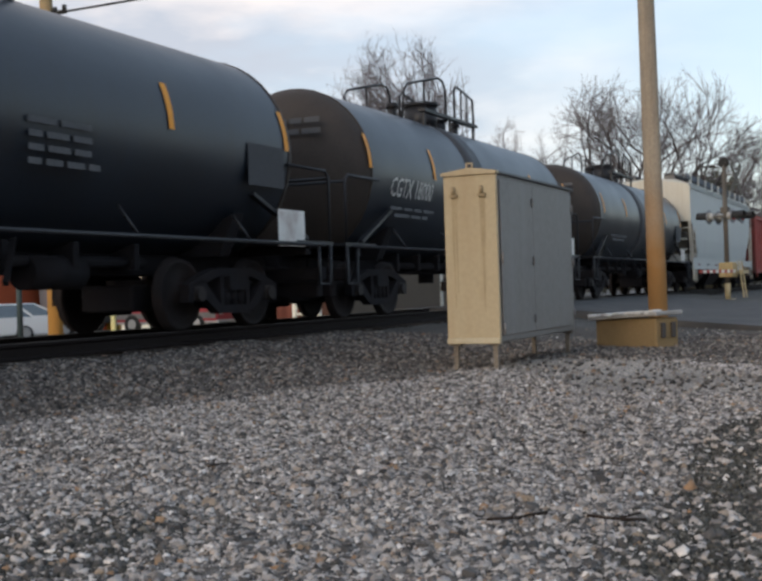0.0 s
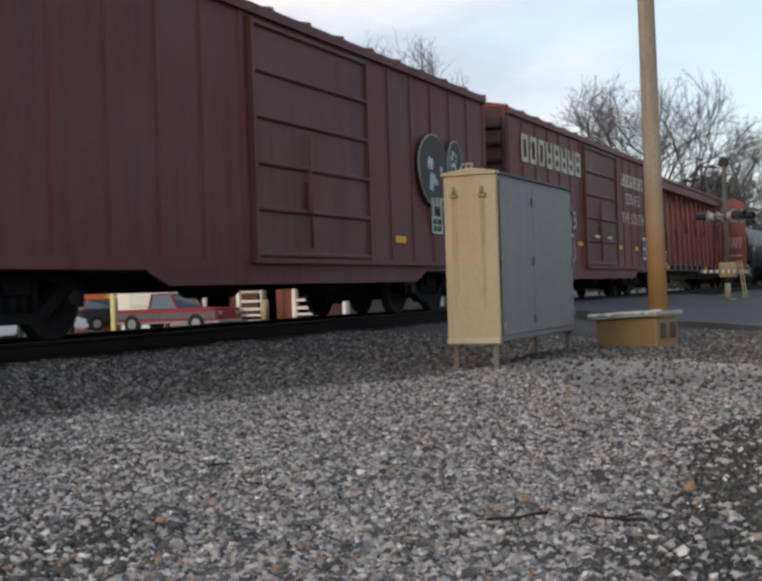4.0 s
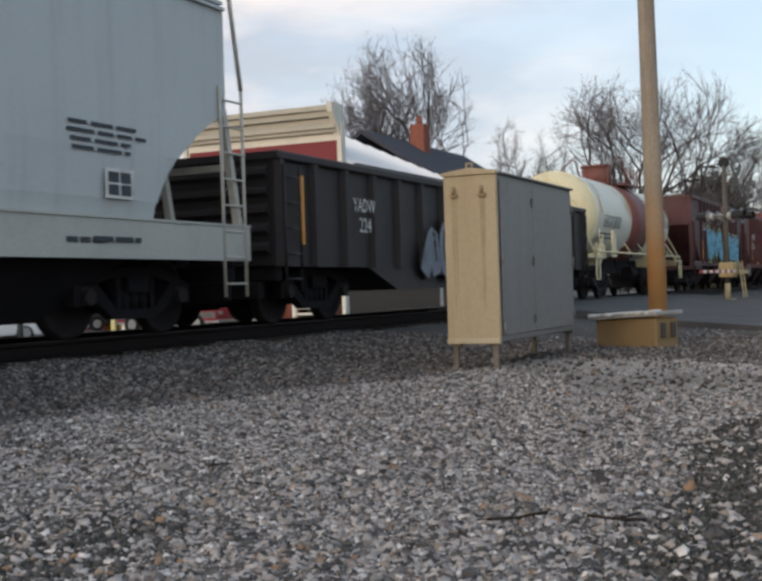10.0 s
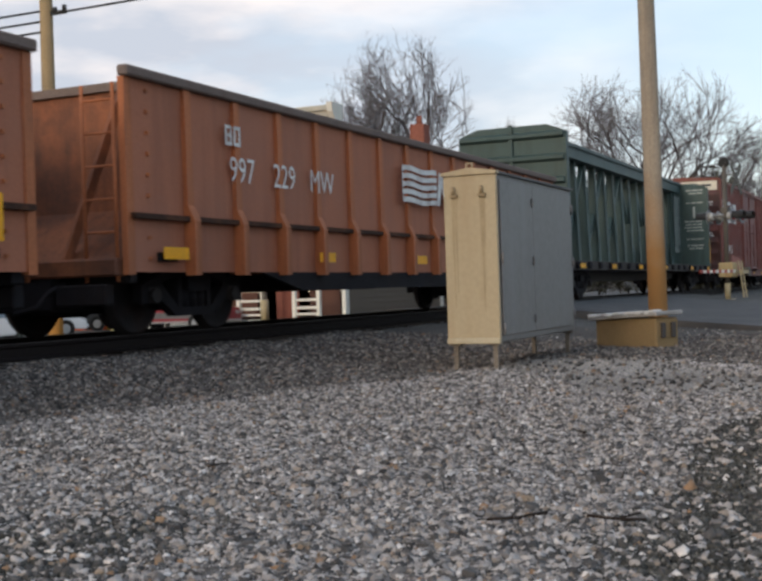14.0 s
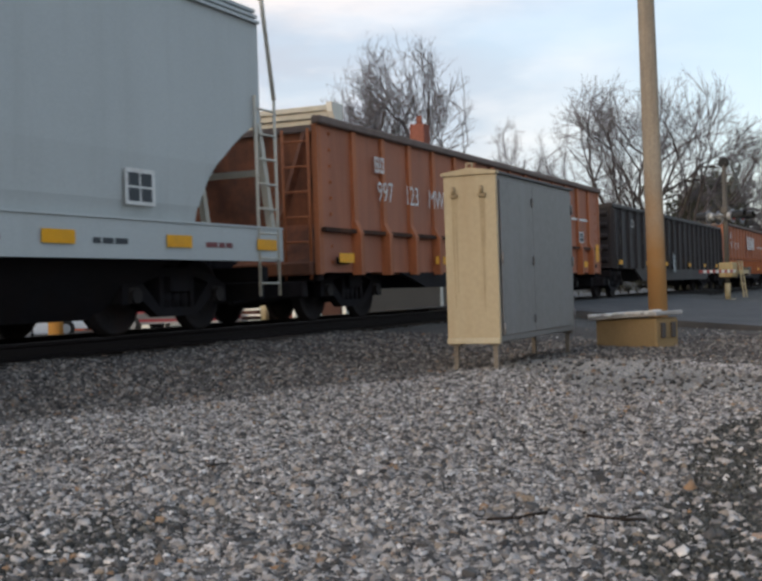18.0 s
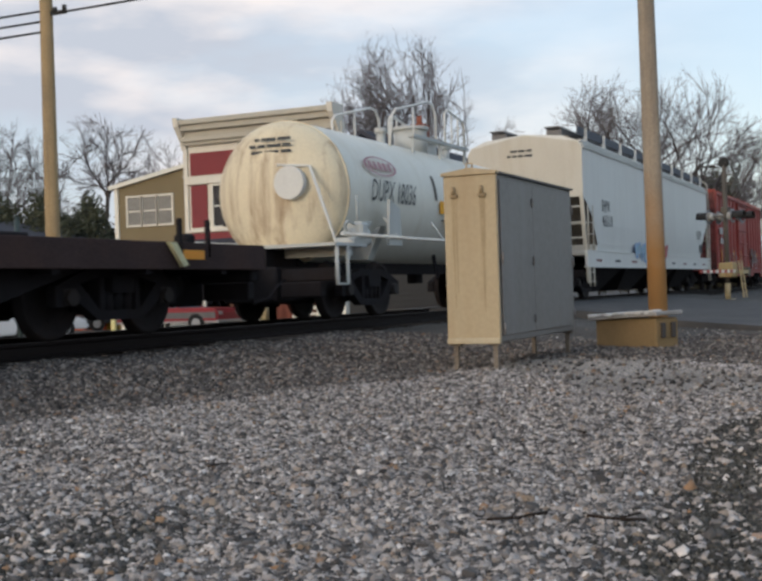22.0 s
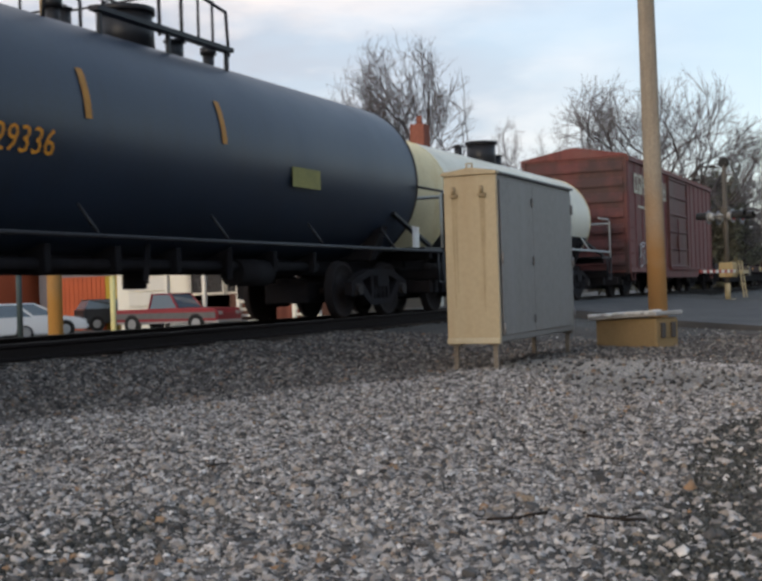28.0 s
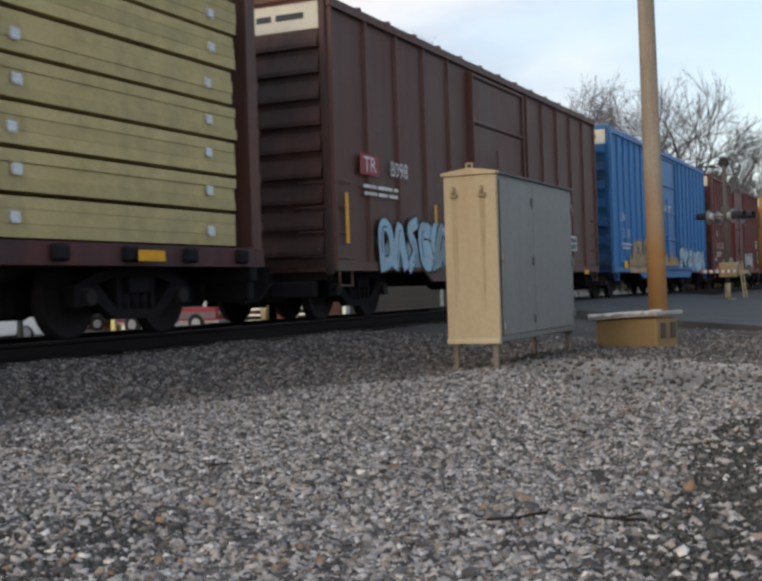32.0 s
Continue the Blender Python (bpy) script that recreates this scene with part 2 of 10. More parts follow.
def lettering(s, size, material, parent, m, name="lettering", squeeze=1.0):
    """Painted letters in the built-in font, every character a mesh of its own."""
    key = (s, round(size, 3), squeeze, material.name)
    if key not in TEXTS:
        cu = bpy.data.curves.new("letters", "FONT")
        cu.body = s
        cu.size = size
        cu.extrude = 0.0
        cu.resolution_u = 2
        cu.align_x = "CENTER"
        tmp = bpy.data.objects.new("letters", cu)
        scene.collection.objects.link(tmp)
        bpy.context.view_layer.update()
        me = bpy.data.meshes.new_from_object(tmp.evaluated_get(bpy.context.evaluated_depsgraph_get()))
        bpy.data.objects.remove(tmp)
        co = [v.co.copy() for v in me.vertices]
        polys = sorted((tuple(p.vertices) for p in me.polygons), key=lambda p: min(co[i].x for i in p))
        groups = []
        for p in polys:
            lo, hi = min(co[i].x for i in p), max(co[i].x for i in p)
            if groups and lo < groups[-1][1] - 1e-4:
                groups[-1][0].append(p)
                groups[-1][1] = max(groups[-1][1], hi)
            else:
                groups.append([[p], hi])
        TEXTS[key] = []
        for ps, hi in groups:
            ids = sorted({i for p in ps for i in p})
            at = {i: k for k, i in enumerate(ids)}
            one = bpy.data.meshes.new("letter")
            one.from_pydata([(co[i].x * squeeze, co[i].y, co[i].z) for i in ids], [], [[at[i] for i in p] for p in ps])
            one.materials.append(material)
            TEXTS[key].append(one)
        bpy.data.meshes.remove(me)
    return [share(name, one, parent, m) for one in TEXTS[key]]


def on_side(x, z, y=-1.615):
    """The pose of flat lettering on a car's near side, read from there."""
    return pose(x, y, z, 90, 0, 0)


def scrawl(car, x0, x1, z0, z1, n, materials, seed, y=-1.63, t=0.05):
    """Thin broken strokes of paint, steep and crossing."""
    rnd = random.Random(seed)
    for k in range(n):
        x, z = rnd.uniform(x0, x1), rnd.uniform(z0, z0 + 0.55 * (z1 - z0))
        a, l = rnd.uniform(-0.5, 0.5), rnd.uniform(0.25, 0.6) * (z1 - z0)
        pts = [(x + l * (a * q + 0.10 * math.sin(5 * q + k)), z + l * q) for q in (0, 0.25, 0.5, 0.75, 1.0)]
        bm = bmesh.new()
        ribbon(bm, pts, t * rnd.uniform(0.5, 1.3), y - 0.0012 * (k % 7))
        part("stroke", bm, rnd.choice(materials), car)


LADDER_BITS = {}


def ladder(car, x, y, z0, z1, w, rungs, material, along="x", name="ladder", parent=None):
    """Two uprights with separate rungs; along tells which way the rungs run."""
    def bit(kind, a, b, r):
        key = (kind, round((Vector(b) - Vector(a)).length, 3), material.name)
        if key not in LADDER_BITS:
            bm = bmesh.new()
            rod(bm, (0, 0, 0), (0, 0, (Vector(b) - Vector(a)).length), r, 6)
            o = ob_from(kind, bm, material)
            LADDER_BITS[key] = o.data
            bpy.data.objects.remove(o)
        turn = (0, 0, 0) if kind != "rung" else ((0, 90, 0) if along == "x" else (-90, 0, 0))
        return LADDER_BITS[key], pose(*a, *turn)
    dx, dy = (w, 0) if along == "x" else (0, w)
    me, m = bit("upright", (x, y, z0), (x, y, z1), 0.022)
    lad = share(name, me, parent or car, m)
    inv = m.inverted()
    me, m2 = bit("upright", (x + dx, y + dy, z0), (x + dx, y + dy, z1), 0.022)
    share("upright", me, lad, inv @ m2)
    for i in range(rungs):
        z = z0 + (z1 - z0) * (i + 0.5) / rungs
        me, m2 = bit("rung", (x, y, z), (x + dx, y + dy, z), 0.016)
        share("rung", me, lad, inv @ m2)
    return lad


# ---- ground ----
def ground_z(x, y):
    """Height of the ground: level gravel, a ballast shoulder up to the track, level beyond."""
    edge = 6.2 if x < 6.7 else max(4.9, 6.2 - 0.3 * (x - 6.7))
    if y < 9.3:
        t = min(1, max(0, (y - edge) / (8.0 - edge)))
    else:
        t = min(1, max(0, (13.0 - y) / 2.2))
    z = 0.235 * t * t * (3 - 2 * t)
    if y > 13:      # the street beyond lies lower
        q = min(1, (y - 13) / 8)
        z -= 0.65 * q * q * (3 - 2 * q)
    road = min(1, max(0, (x - 24) / 4)) * min(1, max(0, (48 - x) / 4))
    if y < 14:
        z += road * 0.16 * min(1, max(0, (y - 1) / 5)) * (1 if y < 9.3 else max(0, (14 - y) / 4.7))
    mound = math.exp(-(((x - 12.2) / 1.6) ** 2 + ((y - 2.9) / 0.9) ** 2))
    z += 0.05 * mound
    if -2 < y < 9 and 0 < x < 25:
        z += 0.03 * noise.noise((x * 0.9, y * 0.9, 0)) + 0.012 * noise.noise((x * 3, y * 3, 5))
    return z


def shoulder_edge(x):
    return 6.1 if x < 6.7 else max(4.5, 6.1 - 0.36 * (x - 6.7))


def bare_earth(x, y):
    """True where dark soil shows through the gravel."""
    wob = 0.5 * noise.noise((x * 2.2, y * 4, 3))
    a = ((x - 6.3) / 1.5) ** 2 + ((y - 0.80 - 0.06 * (x - 6.1)) / 0.27) ** 2
    b = ((x - 4.0) / 0.9) ** 2 + ((y - 0.62) / 0.30) ** 2
    return a + wob < 1 or b + wob < 0.8


def dirty(x, y):
    """0 to 1: how far soil and leaf litter are worked into the gravel, placed at both flanks of the camera's view."""
    a = math.exp(-(((x - 3.2) / 1.2) ** 2 + ((y - 2.85) / 0.65) ** 2))
    b = math.exp(-(((x - 5.4) / 1.3) ** 2 + ((y - 4.9) / 0.8) ** 2))
    c = math.exp(-(((x - 4.4) / 1.7) ** 2 + ((y - 0.72) / 0.52) ** 2))
    return min(1.0, max(0.0, 1.25 * a + 0.6 * b + 1.1 * c + 0.35 * noise.noise((x * 1.1, y * 1.1, 21))))


def fine_grit(x, y):
    """True on the tongue of fine grey grit between the cabinet and the box."""
    mid = 2.35 + 0.62 * (x - 10.9)
    return 9.3 < x < 13.3 and abs(y - mid + 0.25 * noise.noise((x * 1.5, y * 1.5, 8))) < 0.95


def build_ground():
    xs = [-3000, -600, -150, -60, -20] + list(np.arange(-5, 30, 0.22)) + list(np.arange(30, 60, 1.0)) + [60, 75, 100, 150, 250, 600, 3000]
    ys = [-3000, -600, -100, -30, -10] + list(np.arange(-4, 14, 0.2)) + list(np.arange(14, 30, 1.0)) + [30, 40, 60, 100, 300, 1000, 3000]
    vs = [(x, y, ground_z(x, y)) for y in ys for x in xs]
    n = len(xs)
    fs = [(j * n + i, j * n + i + 1, (j + 1) * n + i + 1, (j + 1) * n + i) for j in range(len(ys) - 1) for i in range(n - 1)]
    me = bpy.data.meshes.new("ground")
    me.from_pydata(vs, [], fs)
    for p in me.polygons:
        p.use_smooth = True
    m = bpy.data.materials.new("gravel_ground")
    m.use_nodes = True
    nt = m.node_tree
    b = nt.nodes["Principled BSDF"]
    k = nt.links.new
    tc = nt.nodes.new("ShaderNodeTexCoord")
    vo = nt.nodes.new("ShaderNodeTexVoronoi")
    vo.inputs["Scale"].default_value = 48
    cr = nt.nodes.new("ShaderNodeValToRGB")
    els = cr.color_ramp.elements
    for p in (0.3, 0.6, 0.8):
        els.new(p)
    for e, c in zip(els, ((0.09, 0.085, 0.08), (0.2, 0.19, 0.18), (0.30, 0.285, 0.27), (0.36, 0.31, 0.25), (0.5, 0.49, 0.47))):
        e.color = (*c, 1)
    big = nt.nodes.new("ShaderNodeTexNoise")
    big.inputs["Scale"].default_value = 0.7
    big.inputs["Detail"].default_value = 6
    rng = nt.nodes.new("ShaderNodeMapRange")
    rng.inputs["From Min"].default_value, rng.inputs["From Max"].default_value = 0.3, 0.7
    rng.inputs["To Min"].default_value, rng.inputs["To Max"].default_value = 0.6, 1.15
    mx = nt.nodes.new("ShaderNodeMix")
    mx.data_type, mx.blend_type = "RGBA", "MULTIPLY"
    mx.inputs[0].default_value = 1.0
    bp = nt.nodes.new("ShaderNodeBump")
    bp.inputs["Strength"].default_value = 0.8
    bp.inputs["Distance"].default_value = 0.02
    k(tc.outputs["Object"], vo.inputs["Vector"])
    k(tc.outputs["Object"], big.inputs["Vector"])
    k(vo.outputs["Color"], cr.inputs["Fac"])
    k(big.outputs["Fac"], rng.inputs["Value"])
    k(cr.outputs["Color"], mx.inputs[6])
    k(rng.outputs[0], mx.inputs[7])
    k(vo.outputs["Distance"], bp.inputs["Height"])
    k(bp.outputs[0], b.inputs["Normal"])
    b.inputs["Roughness"].default_value = 0.95
    tone = me.color_attributes.new("soil", "FLOAT_COLOR", "POINT")
    vals = np.full((len(vs), 4), 0.32, dtype=np.float32)
    for i, (x, y, z) in enumerate(vs):
        if 0 < x < 22 and -2 < y < 8:
            if bare_earth(x, y):
                vals[i, :3] = (0.22, 0.21, 0.20)
            elif fine_grit(x, y):
                vals[i, :3] = (1.30, 1.22, 1.15)
            elif y > shoulder_edge(x) - 0.1 or x > 13.5:
                vals[i, :3] = (0.32, 0.29, 0.27)
            else:
                vals[i, :3] = (0.26, 0.25, 0.24)
    tone.data.foreach_set("color", vals.reshape(-1))
    at = nt.nodes.new("ShaderNodeAttribute")
    at.attribute_name = "soil"
    mx2 = nt.nodes.new("ShaderNodeMix")
    mx2.data_type, mx2.blend_type = "RGBA", "MULTIPLY"
    mx2.inputs[0].default_value = 1.0
    k(mx.outputs[2], mx2.inputs[6])
    k(at.outputs["Color"], mx2.inputs[7])
    k(mx2.outputs[2], b.inputs["Base Color"])
    me.materials.append(m)
    return tagged(new("ground", me), "pale crushed gravel ground rising to a ballast bed", "ground", kind="structure")


build_ground()


def chip():
    """Corners and triangles of a rough block, the start of every stone."""
    v = np.array([(x, y, z) for z in (-1, 1) for y in (-1, 1) for x in (-1, 1)], dtype=float) * 0.72
    quads = ((0, 2, 3, 1), (4, 5, 7, 6), (0, 1, 5, 4), (2, 6, 7, 3), (0, 4, 6, 2), (1, 3, 7, 5))
    f = np.array([t for a, b, c, d in quads for t in ((a, b, c), (a, c, d))])
    return v, f


def stones(name, label, pts, size, material, seed):
    """Loose stones: many small broken lumps in one mesh."""
    rng = np.random.default_rng(seed)
    v, f = chip()
    n = len(pts)
    lump = 1 + 0.75 * (rng.random((n, len(v), 3)) - 0.5)
    sc = size * rng.lognormal(0, 0.24, (n, 1, 1)) * (0.5 + 0.85 * rng.random((n, 1, 3)))
    q = rng.normal(size=(n, 4))
    q /= np.linalg.norm(q, axis=1)[:, None]
    w, x, y, z = q.T
    R = np.stack([1 - 2 * (y * y + z * z), 2 * (x * y - z * w), 2 * (x * z + y * w), 2 * (x * y + z * w), 1 - 2 * (x * x + z * z), 2 * (y * z - x * w),
                  2 * (x * z - y * w), 2 * (y * z + x * w), 1 - 2 * (x * x + y * y)], 1).reshape(n, 3, 3)
    verts = np.einsum("nij,nkj->nki", R, v[None] * lump * sc) + pts[:, None, :]
    faces = (f[None] + (np.arange(n) * len(v))[:, None, None]).reshape(-1, 3)
    me = bpy.data.meshes.new(name)
    me.vertices.add(n * len(v))
    me.vertices.foreach_set("co", verts.reshape(-1).astype(np.float32))
    me.loops.add(len(faces) * 3)
    me.loops.foreach_set("vertex_index", faces.reshape(-1).astype(np.int32))
    me.polygons.add(len(faces))
    me.polygons.foreach_set("loop_start", np.arange(0, len(faces) * 3, 3, dtype=np.int32))
    me.update(calc_edges=True)
    me.materials.append(material)
    return tagged(new(name, me), label, "gravel", kind="stuff")


STONE_STOPS = [(0.0, (0.033, 0.029, 0.027)), (0.2, (0.087, 0.077, 0.070)), (0.42, (0.172, 0.152, 0.138)), (0.62, (0.360, 0.317, 0.287)), (0.82, (0.502, 0.446, 0.405)),
               (0.93, (0.272, 0.201, 0.141)), (0.945, (0.296, 0.164, 0.083)), (0.955, (0.597, 0.539, 0.490)), (1.0, (0.773, 0.703, 0.647))]
M_STONE = ramp_mat("pale_crushed_stone", STONE_STOPS, 0.92)
M_CRUMB = ramp_mat("dark_soil_crumb", [(0, (0.020, 0.019, 0.015)), (0.5, (0.055, 0.050, 0.042)), (0.85, (0.10, 0.092, 0.078)), (1, (0.22, 0.20, 0.17))], 0.95)
M_BALLAST = ramp_mat("sooty_ballast_stone", [(0, (0.022, 0.019, 0.017)), (0.4, (0.07, 0.06, 0.053)), (0.72, (0.15, 0.129, 0.113)), (0.9, (0.30, 0.265, 0.235)), (1, (0.18, 0.10, 0.055))], 0.95)


def scatter(n, inside, seed):
    """Stones strewn over a wedge of ground cut to fit the camera's view."""
    rng = np.random.default_rng(seed)
    out = []
    while len(out) < n:
        d = 2.9 + 15.5 * rng.random() ** 1.35
        s = (rng.random() - 0.5) * 0.72 * d
        c, w = math.cos(radians(24.47)), math.sin(radians(24.47))
        x, y = d * c + s * w, d * w - s * c
        if inside(x, y):
            out.append((x, y, ground_z(x, y) + 0.004))
    return np.array(out)


def gravel_here(x, y):
    if y > shoulder_edge(x) + 0.25 * random.random() or (x > 13.2 and y < 4.5):
        return False
    if bare_earth(x, y):
        return random.random() < 0.08
    return random.random() < (0.03 if fine_grit(x, y) else 1.0 - 0.80 * dirty(x, y))


def litter_here(x, y):
    if bare_earth(x, y):
        return False
    if fine_grit(x, y):
        return random.random() < 0.04
    return shoulder_edge(x) - 0.2 < y < 8.3 or (x > 12.6 and y > 1.0 and y < 4.6)


stones("loose_gravel", "pale grey and tan crushed stone lying loose", scatter(104000, gravel_here, 3), 0.0136, M_STONE, 11)
stones("soil_crumbs", "dark soil crumbs and small sooty stones between the gravel", scatter(24000, lambda x, y: y < 5.5 and x < 9 and random.random() < (0.8 if bare_earth(x, y) else 0.9 * dirty(x, y)), 6), 0.0085, M_CRUMB, 14)
stones("track_ballast", "dark sooty ballast stones of the track shoulder", scatter(46000, litter_here, 4), 0.018, M_BALLAST, 12)


def wide_gravel(n, seed):
    """The same stone spread thinner all round, beyond the wedge the camera sees."""
    rng = np.random.default_rng(seed)
    out = []
    while len(out) < n:
        x, y = rng.uniform(-9, 24), rng.uniform(-7, 5.9)
        if rng.random() < math.exp(-0.012 * ((x - 5) ** 2 + y * y)) * (1 - 0.80 * dirty(x, y)) and not bare_earth(x, y) and not fine_grit(x, y):
            out.append((x, y, ground_z(x, y) + 0.003))
    return np.array(out)


stones("scattered_gravel", "pale grey crushed stone spread round the track side", wide_gravel(46000, 8), 0.0135, M_STONE, 13)


def build_twigs():
    m = mat("wet_twig", (0.03, 0.022, 0.018), 0.9)
    for x, y, a, n in ((4.02, 1.43, -30, 5), (4.2, 1.12, -80, 4), (6.6, 1.75, 20, 4), (4.9, 3.2, 5, 4)):
        t = thing("twig", "thin dark twig lying on the gravel", "twig", pose(x, y, ground_z(x, y) + 0.03, 0, 0, a))
        bm = bmesh.new()
        pipe(bm, [(0.07 * k, 0.015 * math.sin(2.1 * k + a), 0.006 * math.cos(k)) for k in range(n)], 0.006, 5)
        part("stem", bm, m, t)
        bm = bmesh.new()
        rod(bm, (0.12, 0.015, 0), (0.19, 0.06, 0.01), 0.004, 5)
        part("side_shoot", bm, m, t)


build_twigs()


# ---- track ----
def build_track():
    tr = thing("railway_track", "worn steel rails spiked to dark timber ties", "railway track", pose(0, TRACK_Y, 0), kind="structure")
    steel = mat("rail_side_rust", (0.016, 0.012, 0.011), 0.8, 0.1, 0.3, 4, 60, 0.2)
    shine = mat("rail_head_polish", (0.07, 0.06, 0.057), 0.6, 0.5, 0.25)
    tie = mat("tie_timber", (0.045, 0.036, 0.03), 0.9, 0, 0.4, 5, 30, 0.5, per_object=0.3)
    for s in (-1, 1):
        bm = bmesh.new()
        y = s * 0.755
        prism(bm, [(y - 0.07, RAIL - 0.18), (y + 0.07, RAIL - 0.18), (y + 0.07, RAIL - 0.165), (y + 0.012, RAIL - 0.14), (y + 0.01, RAIL - 0.05), (y + 0.037, RAIL - 0.035), (y + 0.037, RAIL - 0.006),
                   (y - 0.037, RAIL - 0.006), (y - 0.037, RAIL - 0.035), (y - 0.01, RAIL - 0.05), (y - 0.012, RAIL - 0.14), (y - 0.07, RAIL - 0.165)], -300, 600, "x")
        rail = part("rail", bm, steel, tr)
        bm = bmesh.new()
        box(bm, -300, 600, y - 0.03, y + 0.03, RAIL - 0.006, RAIL)
        part("running_surface", bm, shine, rail)
    bm = bmesh.new()
    bevel_box(bm, -0.115, 0.115, -1.3, 1.3, -0.09, 0.09, 0.012)
    first = ob_from("tie", bm, tie, tr)
    me = first.data
    first.matrix_basis = pose(-4, 0, RAIL - 0.27)
    rnd = random.Random(5)
    for i in range(1, 110):
        x = -4 + 0.53 * i
        if 27 < x < 40:
            continue
        share("tie", me, tr, pose(x + rnd.uniform(-0.03, 0.03), rnd.uniform(-0.05, 0.05), RAIL - 0.272 + rnd.uniform(-0.008, 0.004), 0, 0, rnd.uniform(-1, 1)))
    return tr


build_track()


# ---- road and crossing ----
def build_road():
    asphalt = mat("worn_asphalt", (0.085, 0.083, 0.083), 0.9, 0, 0.25, 0.8, 60, 0.4, (0.15, 0.14, 0.135), 0.5, 0.6)
    bm = bmesh.new()
    rows = []
    for y in np.arange(-14, 60.1, 1.0):
        near = 24.6 if y > 5.9 else 24.6 - (5.9 - y) * 1.1
        far = 38.5
        if 7.6 < y < 11.2:
            z = RAIL - 0.012
        else:
            z = max(ground_z(near + 2, y), ground_z(34, y)) + 0.03
        rows.append([bm.verts.new((near + (far - near) * k / 6, y, z)) for k in range(7)])
    for a, b in zip(rows, rows[1:]):
        for i in range(6):
            bm.faces.new((a[i], a[i + 1], b[i + 1], b[i]))
    r = bmesh.ops.extrude_face_region(bm, geom=bm.faces[:])
    for v in r["geom"]:
        if isinstance(v, bmesh.types.BMVert):
            v.co.z -= 0.3
    road = ob_from("road", bm, asphalt)
    tagged(road, "worn grey asphalt road crossing the track", "road", kind="structure")
    bm = bmesh.new()
    box(bm, 12, 46.5, 21.2, 60.0, -0.9, -0.63)
    lot = ob_from("pavement", bm, mat("lot_asphalt", (0.085, 0.083, 0.08), 0.9, 0, 0.3, 0.7, 50, 0.3))
    tagged(lot, "pale worn asphalt of a parking lot", "pavement", kind="structure")


build_road()


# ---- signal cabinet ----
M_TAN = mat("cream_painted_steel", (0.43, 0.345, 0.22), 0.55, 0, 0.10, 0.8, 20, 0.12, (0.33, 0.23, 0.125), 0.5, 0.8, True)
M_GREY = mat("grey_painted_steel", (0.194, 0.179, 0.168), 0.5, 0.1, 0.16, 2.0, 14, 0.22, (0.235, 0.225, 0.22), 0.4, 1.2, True)


